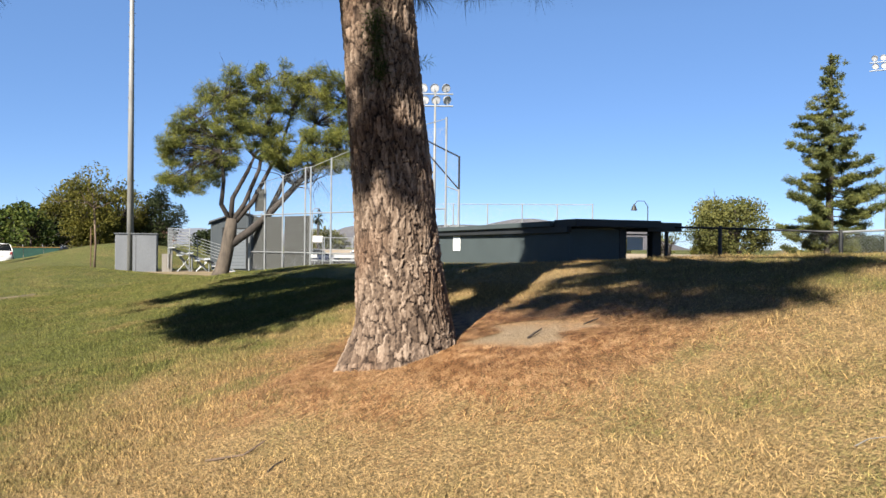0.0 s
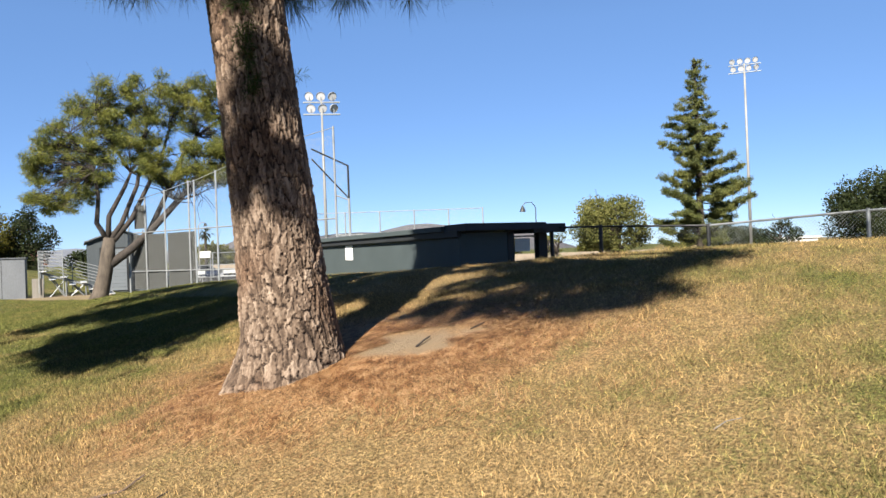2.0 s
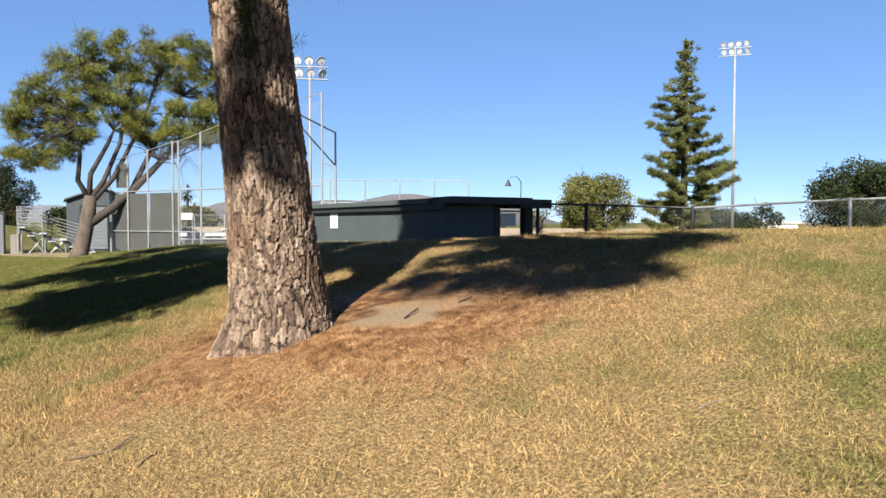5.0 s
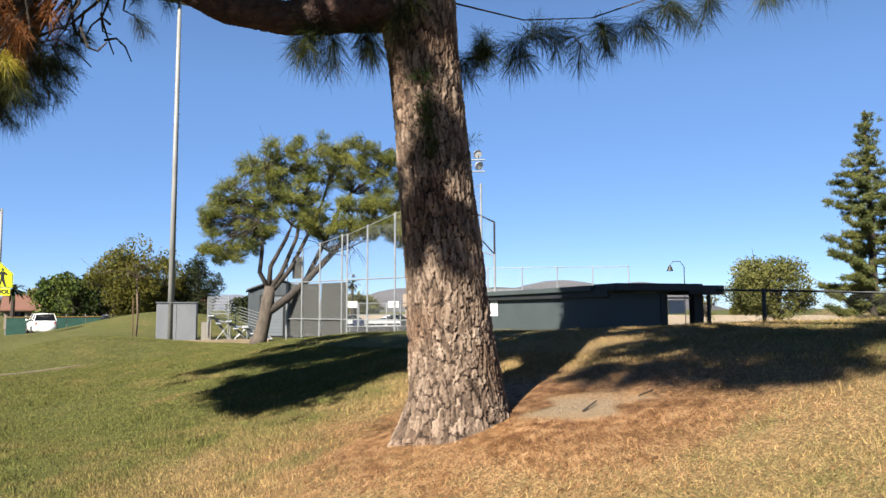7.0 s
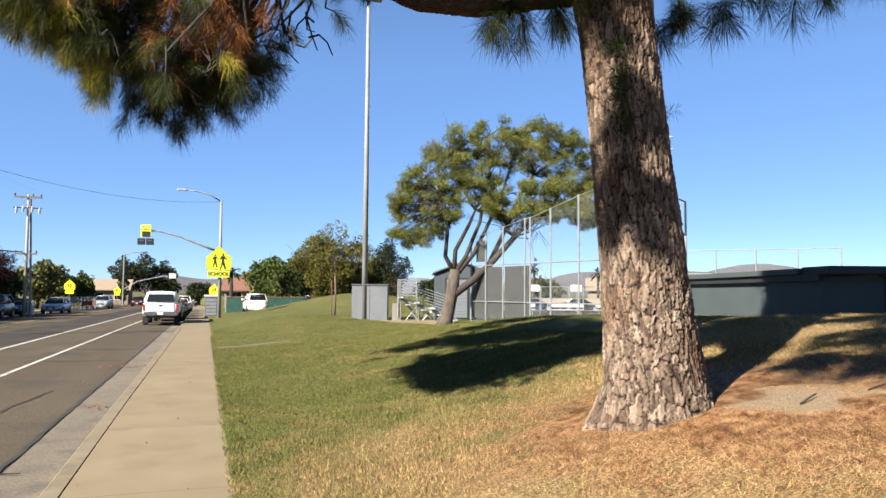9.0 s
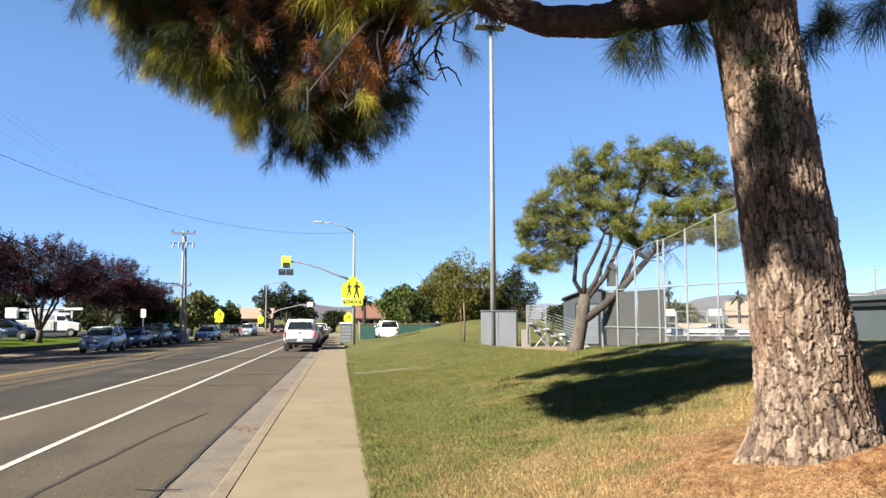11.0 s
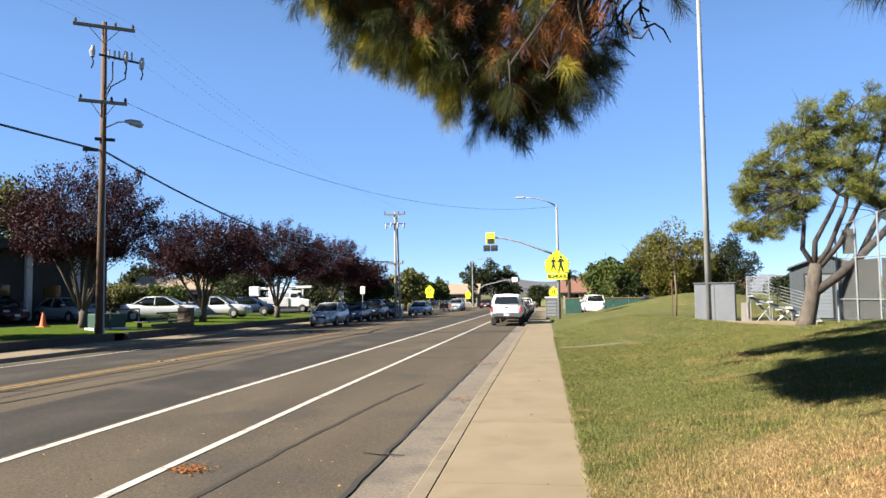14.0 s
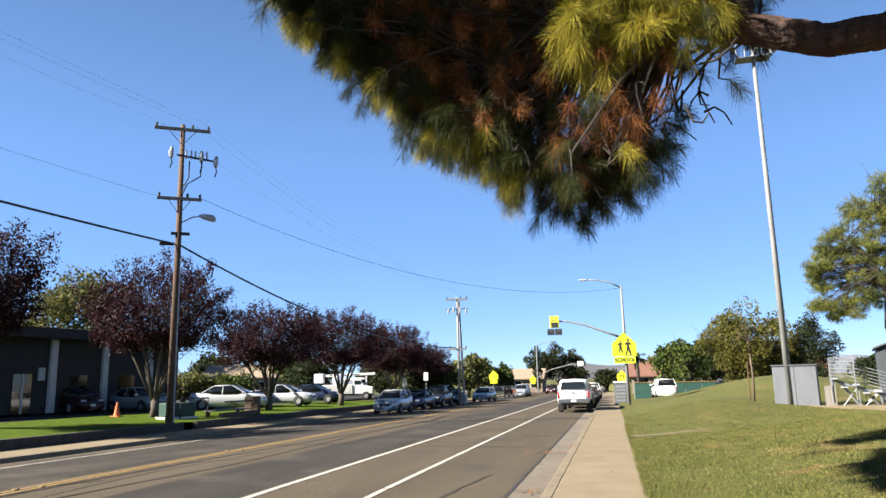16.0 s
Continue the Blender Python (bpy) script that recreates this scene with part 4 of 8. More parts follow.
# boughs: the line on the slope that each one shades, its distance up the sun's ray, half width, clumps
BOUGHS = [
    ([(3.5, 14.4), (4.2, 14.5), (5.1, 14.4), (6.2, 14.3), (6.9, 13.0)], 9.7, 0.52, 110, True),
    ([(4.6, 13.2), (5.4, 13.5), (6.3, 13.2)], 10.2, 0.55, 46, False),
    ([(3.15, 10.5), (3.65, 10.85), (4.2, 10.8), (4.9, 10.1), (5.5, 9.8)], 9.6, 0.24, 40, True),
    ([(4.7, 12.3), (5.6, 12.6), (6.6, 12.2), (6.9, 10.6)], 11.0, 0.70, 96, False),
    ([(6.2, 9.4), (6.8, 8.7), (7.4, 8.3), (8.2, 8.0)], 9.5, 0.26, 30, False),
    ([(4.85, 5.5), (5.35, 4.95), (5.15, 4.1), (5.5, 3.7), (6.0, 3.1)], 8.6, 0.18, 32, False),
    ([(6.0, 5.75), (6.3, 5.05), (6.65, 4.45), (7.1, 3.9), (7.4, 3.4)], 9.2, 0.22, 30, False),
    ([(5.6, 5.3), (6.0, 4.5), (6.2, 3.9)], 9.9, 0.25, 9, False),
    ([(7.6, 7.4), (7.5, 6.3), (7.1, 5.6), (7.2, 4.8)], 10.4, 0.26, 34, False),
    ([(6.2, 6.1), (6.5, 5.5), (6.9, 5.0), (6.9, 4.2), (6.7, 3.5)], 9.6, 0.20, 36, False),
    ([(5.6, 15.5), (6.6, 16.8), (7.6, 16.2), (8.0, 14.2)], 12.0, 0.45, 44, False),
]
for line, lift, half, count, fine in BOUGHS:
    pts = [np.array([x, y, land_at(x, y)]) + to_s * lift for x, y in line]
    root = np.array([2.95, 5.35, min(7.5, pts[-1][2] - 0.6)])
    spine = [root, (root + pts[-1]) / 2 + np.array([0, 0, 0.35])] + pts[::-1]
    part("limb", tube(bmesh.new(), spine, [0.09 - 0.07 * i / (len(spine) - 1) for i in range(len(spine))], 7), M["bark_dark"], pine)
    spots = [along(pts, rng.random() ** 0.9) + rng.normal(0, half * 0.6, 3) for _ in range(count)]
    spots = [p for p in spots if off_the_sun(p)]
    tw, cs, ax = sprays(spots, 0.30 if fine else 0.34, rng, 0.1, (4, 7))
    twig_mesh("twigwork", tw, 0.009, 0.004, pine)
    v, f = needle_tufts(cs, ax, 150 if fine else 80, 0.25 if fine else 0.30, 0.0036 if fine else 0.010, rng, droop=0.35, spread=0.65)
    raw("needles", v, f, M["needle"], pine)

# clumps that dapple the trunk
dapple = []
for k in range(38):
    h = rng.uniform(1.9, 4.8)
    base_p = np.array([np.interp(h, [r[0] for r in TRUNK], [r[1] for r in TRUNK]), np.interp(h, [r[0] for r in TRUNK], [r[2] for r in TRUNK]), h])
    dapple.append(base_p + np.array([-0.485, 0.875, 0.0]) * rng.normal(0, 0.27) + to_s * rng.uniform(4.4, 5.3))
tw, cs, ax = sprays(dapple, 0.15, rng, 0.0, (4, 7))
twig_mesh("twigwork", tw, 0.012, 0.005, pine)
v, f = needle_tufts(cs, ax, 100, 0.20, 0.010, rng)
raw("needles", v, f, M["needle"], pine)

# unseen crown clumps added up the sun's ray, first to shade the hanging bough
lobes_top = []
for k in range(120):
    q = np.array([rng.uniform(-2.5, 0.6), 7.0 + rng.normal(0, 0.4), 0.0])
    q[2] = rng.uniform(float(np.interp(q[0], LOW_X, LOW_Z)) + 0.5, 6.2)
    if q[0] > -0.95 and q[2] > 4.25:
        continue
    lobes_top.append((*(q + to_s * rng.uniform(4.6, 6.2)), rng.uniform(0.3, 0.5)))
# added far up the sun's ray to shade the crest fence
for k in range(54):
    u_ = rng.random()
    q = np.array([15.3 + 1.2 * u_, 11.5 - 8.3 * u_, rng.uniform(1.1, 2.1)]) + to_s * rng.uniform(13.0, 16.0)
    lobes_top.append((*q, rng.uniform(0.4, 0.65)))
# added to shade the low limb
for k in range(26):
    q = np.array([rng.uniform(1.0, 2.8), 5.9 + rng.normal(0, 0.25), 4.4 + rng.normal(0, 0.15)]) + to_s * rng.uniform(4.2, 5.4)
    lobes_top.append((*q, rng.uniform(0.22, 0.36)))
# added up the sun's ray to shade the end of the dugout
for k in range(110):
    v_, h_ = rng.uniform(-3.4, 2.35), rng.uniform(0.7, 2.5)
    q = np.array([12.7 + 0.259 * v_ - 0.3 * min(v_, 0), 12.4 + 0.966 * v_, h_]) + to_s * rng.uniform(12.5, 15.0)
    lobes_top.append((*q, rng.uniform(0.30, 0.42)))
# rest of the crown, kept only where its shade lands by the dugout's end
for k in range(900):
    d = rng.normal(size=3)
    d /= np.linalg.norm(d)
    q = np.array([2.4, 6.2, 9.6]) + d * np.array([4.8, 4.8, 2.6]) * rng.uniform(0.3, 1.0)
    g = q - to_s * (q[2] - 1.6) / to_s[2]
    if q[2] > 2.6 + 0.57 * math.hypot(q[0], q[1]) and g[0] > 9.6 and (g[0] - 12.7) * 0.259 + (g[1] - 12.4) * 0.966 < 1.6:
        lobes_top.append((*q, 0.7))


# ---- tree builders ----
def leaf_cloud(lobes, per_m2, size, rng, flat=0.0):
    """Rhombic leaves in the outer shell of lobes (x, y, z, r)."""
    out = []
    for x, y, z, r in lobes:
        n = max(12, int(per_m2 * 12.6 * r * r))
        d = rng.normal(size=(n, 3))
        d /= np.linalg.norm(d, axis=1)[:, None]
        rad = r * rng.uniform(0.35, 1.0, n) ** 0.6 * (1 + 0.22 * np.sin(d[:, 0] * 7 + x) * np.sin(d[:, 2] * 6 + y))
        c = np.array([x, y, z]) + d * rad[:, None] * np.array([1, 1, 0.85])
        a = rng.normal(size=(n, 3)) + d * 0.5
        a[:, 2] *= 1 - flat
        a /= np.linalg.norm(a, axis=1)[:, None]
        b = np.cross(a, rng.normal(size=(n, 3)))
        b /= np.linalg.norm(b, axis=1)[:, None]
        s = (size * rng.uniform(0.6, 1.3, n))[:, None]
        out.append(np.stack([c - a * s, c - b * s * 0.55, c + a * s, c + b * s * 0.55], 1).reshape(-1, 3))
    return np.concatenate(out)


def needle_cloud(lobes, per_m2, length, width, needles, rng):
    cs, ax = [], []
    for x, y, z, r in lobes:
        n = max(8, int(per_m2 * 12.6 * r * r))
        d = rng.normal(size=(n, 3))
        d /= np.linalg.norm(d, axis=1)[:, None]
        d[:, 2] = np.where(d[:, 2] < -0.3, d[:, 2] * 0.5, d[:, 2])
        rad = r * rng.uniform(0.25, 1.0, n) ** 0.6
        cs.append(np.array([x, y, z]) + d * rad[:, None] * np.array([1, 1, 0.8]))
        e = d + np.array([0, 0, 0.5])
        ax.append(e / np.linalg.norm(e, axis=1)[:, None])
    return needle_tufts(np.concatenate(cs), np.concatenate(ax), needles, length, width, rng, droop=0.1, spread=0.8)


def limbs_to(lobes, forks, r0, parent, mat, rng, bend=0.15):
    """A limb from the nearest fork below to each lobe."""
    joined = bmesh.new() if len(lobes) > 60 else None
    for x, y, z, r in lobes:
        bm = joined or bmesh.new()
        best = min(forks, key=lambda q: (q[0] - x) ** 2 + (q[1] - y) ** 2 + (q[2] - z) ** 2 + (9 if q[2] > z else 0))
        a, c = np.array(best[:3]), np.array((x, y, z))
        m1 = a + (c - a) * 0.35 + rng.normal(0, bend, 3)
        m2 = a + (c - a) * 0.7 + rng.normal(0, bend, 3)
        tube(bm, [a, m1, m2, c], [r0, r0 * 0.75, r0 * 0.5, r0 * 0.2], 5, cap=False)
        for _ in range(3):
            t = c + rng.normal(0, r * 0.6, 3)
            tube(bm, [m2, (m2 + t) / 2 + rng.normal(0, 0.08, 3), t], [r0 * 0.4, r0 * 0.28, r0 * 0.1], 4, cap=False)
        if joined is None:
            part("limb", bm, mat, parent, smooth=True)
    if joined:
        tagged(part("twigwork", joined, mat, parent, smooth=True), kind="stuff")


def broad_tree(name, x, y, z, height, spread, leaf, rng, label, category="tree", bark="bark_dark", trunk_r=0.16, trunk_h=0.28, n_lobes=22, per=26, size=0.16, multi=1, group="", squash=0.8, base=None):
    """A round-headed tree of many leaf clumps with an uneven outline."""
    t = thing(name, label=label, category=category, group=group)
    h0 = height * trunk_h
    forks = []
    bm = bmesh.new()
    for k in range(multi):
        a = 2 * math.pi * k / max(1, multi) + rng.uniform(0, 1)
        off = 0.0 if multi == 1 else spread * 0.16
        top = (x + math.cos(a) * off + rng.normal(0, 0.1), y + math.sin(a) * off + rng.normal(0, 0.1), z + h0)
        tube(bm, [(x + math.cos(a) * 0.06 * (multi > 1), y + math.sin(a) * 0.06 * (multi > 1), z - 0.15), ((x + top[0]) / 2 + rng.normal(0, 0.05), (y + top[1]) / 2, z + h0 * 0.5), top],
             [trunk_r * 1.25 / math.sqrt(multi), trunk_r / math.sqrt(multi), trunk_r * 0.8 / math.sqrt(multi)], 8)
        forks.append(top)
        forks.append((x + (top[0] - x) * 1.8, y + (top[1] - y) * 1.8, z + h0 + (height - h0) * 0.3))
        tube(bm, [forks[-2], forks[-1]], [trunk_r * 0.75 / math.sqrt(multi), trunk_r * 0.5 / math.sqrt(multi)], 6)
    part("trunk", bm, M[bark], t, smooth=True)
    lobes = []
    mid = z + h0 + (height - h0) * (0.45 if base is None else base)
    for i in range(n_lobes):
        d = rng.normal(size=3)
        d /= np.linalg.norm(d)
        r = spread * rng.uniform(0.22, 0.36)
        k = rng.uniform(0.55, 1.0)
        lobes.append((x + d[0] * (spread - r) * k, y + d[1] * (spread - r) * k, mid + d[2] * ((height - h0) * 0.55 * squash / 0.8 - r * 0.8) * k, r))
    limbs_to(lobes, forks, trunk_r * 0.45, t, M[bark], rng)
    raw("crown", leaf_cloud(lobes, per, size, rng), None, M[leaf], t, tri=4)
    return t


lobes_top = [q for q in lobes_top if off_the_sun(q, 0.7 + q[3])]
v, f = needle_cloud(lobes_top, 5, 0.42, 0.055, 7, rng)
raw("needles", v, f, M["needle"], pine)
limbs_to(lobes_top, [(2.8, 5.7, 8.0), (2.7, 6.0, 9.5)], 0.06, pine, M["bark_dark"], rng)

# ---- park: light pole with its cabinet ----
def flood_light(parent, x, y, z, yaw, tilt=28.0, s=1.0):
    """A round floodlight: bowl, glass rim and yoke."""
    m = pose(x, y, z, 0, 0, yaw) @ pose(0, 0, 0, -90 - tilt)
    bm = bmesh.new()
    prof = [(0.05, -0.30), (0.14, -0.27), (0.24, -0.10), (0.28, 0.0), (0.27, 0.03)]
    rings = []
    for r, h in prof:
        rings.append([bm.verts.new(m @ Vector((r * s * math.cos(a), r * s * math.sin(a), h * s))) for a in (2 * math.pi * k / 14 for k in range(14))])
    for a, b in zip(rings, rings[1:]):
        for k in range(14):
            bm.faces.new((a[k], a[(k + 1) % 14], b[(k + 1) % 14], b[k]))
    bm.faces.new(rings[0][::-1])
    lamp = part("floodlight", bm, M["flood"], parent, smooth=True)
    bm = bmesh.new()
    bm.faces.new([bm.verts.new(m @ Vector((0.26 * s * math.cos(a), 0.26 * s * math.sin(a), 0.0))) for a in (2 * math.pi * k / 14 for k in range(14))])
    part("lens", bm, M["lamp_clear"], lamp)
    part("yoke", rod((x, y, z - 0.28 * s), (x, y, z + 0.02), 0.025 * s), M["galv"], lamp)


def light_pole(x, y, z, height, r0, r1, yaw, rows, across, s, label):
    t = thing("floodlight_pole", label=label, category="light pole", group="field lights")
    part("pole", tube(bmesh.new(), [(x, y, z - 0.3), (x, y, z + height * 0.5), (x, y, z + height)], [r0, (r0 + r1) / 2, r1], 14), M["pole_grey"], t, smooth=True)
    c, sn = math.cos(radians(yaw)), math.sin(radians(yaw))
    for k in range(rows):
        zz = z + height - 0.15 - k * 0.72 * s
        w = across * 0.36 * s
        part("crossarm", rod((x - c * w, y - sn * w, zz), (x + c * w, y + sn * w, zz), 0.05 * s), M["galv"], t)
        for i in range(across):
            u = (i - (across - 1) / 2 + 0.12 * (k % 2)) * 0.68 * s
            flood_light(t, x + c * u - sn * -0.1, y + sn * u, zz + 0.35 * s, yaw + 180 + 22 * (i - (across - 1) / 2) + 14 * k, s=s)
    return t


POLE_X, POLE_Y = 7.85, 37.75
pz = land_at(POLE_X, POLE_Y)
lp = light_pole(POLE_X, POLE_Y, pz, 19.0, 0.165, 0.085, 60, 2, 3, 0.9, "tall grey steel floodlight pole beside a metal cabinet")
bm = bmesh.new()
for k in range(26):
    zz = pz + 3.2 + k * 0.6
    part("climbing_peg", tube(bmesh.new(), [(POLE_X - 0.19, POLE_Y - 0.03, zz), (POLE_X + 0.19, POLE_Y - 0.03, zz)], 0.012, 5), M["galv"], lp)
bm = bmesh.new()
block(bm, POLE_X + 0.55, POLE_X + 1.15, POLE_Y - 0.35, POLE_Y + 0.35, pz + 18.05, pz + 18.1)
for k in range(5):
    tube(bm, [(POLE_X - 0.9 + k * 0.42, POLE_Y - 0.4, pz + 17.7), (POLE_X - 0.9 + k * 0.42, POLE_Y - 0.4, pz + 18.5)], 0.02, 5)
tube(bm, [(POLE_X - 0.9, POLE_Y - 0.4, pz + 18.5), (POLE_X + 0.8, POLE_Y - 0.4, pz + 18.5)], 0.02, 5)
block(bm, POLE_X - 0.9, POLE_X + 0.8, POLE_Y - 0.4, POLE_Y + 0.4, pz + 17.66, pz + 17.7)
part("service_platform", bm, M["galv"], lp)

box_m = pose(8.25, 38.1, 0, 0, 0, -17)
bz = land_at(8.25, 38.1) - 0.05
cab = thing("utility_cabinet", label="grey steel utility cabinet with a flat lid", category="utility cabinet")
part("body", slab(-0.95, 0.95, -0.55, 0.75, bz, bz + 1.92, 0.02, box_m), M["box_steel"], cab)
part("lid", slab(-1.0, 1.0, -0.6, 0.8, bz + 1.92, bz + 1.98, 0.01, box_m), M["shed_roof"], cab)
for k in range(6):
    part("louvre", slab(-0.97, -0.955, -0.45, 0.55, bz + 0.35 + k * 0.25, bz + 0.39 + k * 0.25, 0, box_m), M["galv"], cab)
part("door_seam", slab(-0.01, 0.01, -0.556, -0.55, bz + 0.1, bz + 1.85, 0, box_m), M["dark_steel"], cab)
pad = thing("concrete_pad", label="pale concrete pad beside the cabinet and bleachers", category="concrete pad", kind="structure")
part("pad_slab", slab(-1.3, 4.6, -1.0, 1.3, bz - 0.2, bz + 0.06, 0.02, box_m), M["concrete"], pad)

# staked sapling with turning leaves
sx, syy = 6.5, 39.3
sz = land_at(sx, syy)
sap = thing("young_tree", label="slender young tree tied to a stake", category="tree")
part("trunk", tube(bmesh.new(), [(sx, syy, sz - 0.1), (sx + 0.05, syy, sz + 1.2), (sx - 0.03, syy, sz + 3.0)], [0.06, 0.05, 0.04], 7), M["bark_tan"], sap, smooth=True)
part("stake", rod((sx - 0.16, syy + 0.05, sz - 0.1), (sx - 0.16, syy + 0.05, sz + 2.0), 0.03), M["wood_pole"], sap)
rt = np.random.default_rng(5)
lob = [(sx + u, syy + w, sz + 3.8 + h * 1.2, r * 1.12) for u, w, h, r in [(-0.9, 0, 0.2, 0.6), (0.5, 0.2, 0.0, 0.7), (-0.2, -0.2, 0.6, 0.8), (-1.5, 0.1, -0.1, 0.5), (1.1, 0, -0.2, 0.6), (0.1, 0.3, -0.5, 0.6), (-0.9, -0.2, -0.6, 0.45), (1.5, 0.2, 0.3, 0.5)]]
limbs_to(lob, [(sx - 0.03, syy, sz + 3.0)], 0.03, sap, M["bark_tan"], rt)
raw("crown", leaf_cloud(lob, 26, 0.075, rt), None, M["autumn"], sap, tri=4)

# ---- the second pine, leaning over the bleachers ----
rp = np.random.default_rng(21)
p2 = thing("pine_tree", label="leaning umbrella pine with dark limbs by the bleachers", category="pine tree")
PX, PY = 11.9, 35.0
pb = land_at(PX, PY)
UX, UY = 0.945, -0.326


def p2_at(u, z, w=0.0):
    return (PX + UX * u + 0.326 * w, PY + UY * u + 0.945 * w, z)


part("trunk", tube(bmesh.new(), [p2_at(-0.45, pb - 0.2), p2_at(-0.33, pb + 0.3), p2_at(-0.12, 1.2), p2_at(0.03, 2.1), p2_at(0.12, 2.9)], [0.50, 0.37, 0.33, 0.33, 0.26], 14), M["bark_grey"], p2, smooth=True)
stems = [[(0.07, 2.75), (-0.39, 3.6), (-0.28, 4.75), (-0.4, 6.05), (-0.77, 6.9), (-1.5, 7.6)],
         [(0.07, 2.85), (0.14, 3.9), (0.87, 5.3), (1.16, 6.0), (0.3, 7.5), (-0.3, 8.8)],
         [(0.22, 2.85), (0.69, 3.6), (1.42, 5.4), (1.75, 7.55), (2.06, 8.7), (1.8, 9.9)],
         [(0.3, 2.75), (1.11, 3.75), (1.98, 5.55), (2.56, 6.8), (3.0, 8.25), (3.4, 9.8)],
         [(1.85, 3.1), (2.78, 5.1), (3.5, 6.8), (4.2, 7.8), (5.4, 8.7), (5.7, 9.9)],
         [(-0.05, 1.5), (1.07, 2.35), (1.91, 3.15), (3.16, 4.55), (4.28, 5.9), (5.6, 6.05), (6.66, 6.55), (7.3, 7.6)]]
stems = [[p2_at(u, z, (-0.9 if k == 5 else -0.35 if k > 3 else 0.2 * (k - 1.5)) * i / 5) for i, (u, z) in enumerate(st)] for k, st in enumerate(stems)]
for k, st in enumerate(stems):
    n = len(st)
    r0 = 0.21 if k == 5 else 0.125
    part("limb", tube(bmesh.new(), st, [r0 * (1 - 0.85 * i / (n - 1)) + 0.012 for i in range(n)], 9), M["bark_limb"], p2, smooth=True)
forks = [q for st in stems for q in st[3:]]
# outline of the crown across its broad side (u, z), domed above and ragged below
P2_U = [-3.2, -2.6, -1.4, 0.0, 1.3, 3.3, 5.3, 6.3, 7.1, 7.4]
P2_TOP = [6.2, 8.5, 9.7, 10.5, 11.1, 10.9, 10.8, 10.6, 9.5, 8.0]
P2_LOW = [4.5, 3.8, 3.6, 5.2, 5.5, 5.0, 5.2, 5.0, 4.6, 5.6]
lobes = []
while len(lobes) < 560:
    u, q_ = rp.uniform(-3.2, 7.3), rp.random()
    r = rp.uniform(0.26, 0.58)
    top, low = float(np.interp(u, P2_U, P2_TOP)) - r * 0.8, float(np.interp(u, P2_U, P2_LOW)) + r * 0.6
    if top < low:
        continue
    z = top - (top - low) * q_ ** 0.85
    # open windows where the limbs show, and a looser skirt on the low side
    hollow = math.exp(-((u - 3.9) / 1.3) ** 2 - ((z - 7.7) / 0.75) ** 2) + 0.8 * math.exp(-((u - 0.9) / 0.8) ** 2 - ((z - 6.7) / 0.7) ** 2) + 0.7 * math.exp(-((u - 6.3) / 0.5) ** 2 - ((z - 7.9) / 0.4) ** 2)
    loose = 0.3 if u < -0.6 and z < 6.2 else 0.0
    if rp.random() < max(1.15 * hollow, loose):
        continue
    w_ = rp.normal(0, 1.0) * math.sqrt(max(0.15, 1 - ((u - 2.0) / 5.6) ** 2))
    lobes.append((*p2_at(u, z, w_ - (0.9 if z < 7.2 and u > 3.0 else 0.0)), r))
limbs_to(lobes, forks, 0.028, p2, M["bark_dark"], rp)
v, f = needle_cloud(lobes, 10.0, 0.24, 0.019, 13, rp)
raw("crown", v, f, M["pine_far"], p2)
bm = bmesh.new()
for k in range(14):
    a = np.array(p2_at(4.1 + rp.uniform(-0.5, 0.6), 5.3 + rp.normal(0, 0.3), 0.4))
    b = a + np.array([rp.normal(0.2, 0.4), rp.normal(0, 0.3), -rp.uniform(0.5, 1.5)])
    tube(bm, [a, (a + b) / 2 + rp.normal(0, 0.12, 3), b], [0.02, 0.014, 0.006], 4, cap=False)
part("dead_twigwork", bm, M["bark_dark"], p2, "bare dead hanging twigs")


# ---- chain-link ----
def chain_link(parent, a, b, z0, z1, pitch, wire, name="chain_link", mat="galv", slope=0.0):
    """Diagonal wires between two posts, each a thin flat strip; z0, z1 at the first post, slope along the run."""
    a, b = np.array(a, float), np.array(b, float)
    L = float(np.linalg.norm(b - a))
    e = (b - a) / L
    H = z1 - z0
    vs = []
    k = -H
    while k < L:
        for sgn in (1, -1):
            if sgn == 1:
                s0, h0, s1, h1 = k, 0.0, k + H, H
            else:
                s0, h0, s1, h1 = k + H, 0.0, k, H
            pts = []
            for s_, h_, t_, g_ in ((s0, h0, s1, h1),):
                lo, hi = 0.0, 1.0
                ds = s1 - s0
                ta, tb = (0 - s0) / ds, (L - s0) / ds
                lo, hi = max(0.0, min(ta, tb)), min(1.0, max(ta, tb))
                if hi - lo < 0.02:
                    continue
                pts = [(s0 + ds * lo, h0 + (h1 - h0) * lo), (s0 + ds * hi, h0 + (h1 - h0) * hi)]
            if not pts:
                continue
            for ds_ in (0,):
                (sa, ha), (sb, hb) = pts
                w = wire * 0.7
                for s_, h_ in ((sa - w, ha), (sa + w, ha), (sb + w, hb), (sb - w, hb)):
                    s_ = min(max(s_, 0), L)
                    p = a + e * s_
                    vs.append((p[0], p[1], z0 + h_ + slope * s_))
        k += pitch
    return tagged(raw(name, vs, None, M[mat], parent, tri=4), kind="stuff")


# tall fence of the ball field, from the shed to the dugout
FA, FB = np.array([13.0, 35.2]), np.array([16.3, 22.65])
fence = thing("backstop_fence", label="tall galvanised chain-link ball field fence with dark screens", category="fence")
stations = [0.0, 0.10, 0.21, 0.34, 0.37, 0.48, 0.62, 0.80, 1.0]
tops = [4.6, 4.8, 5.0, 5.3, 5.3, 5.6, 6.0, 6.4, 6.7]
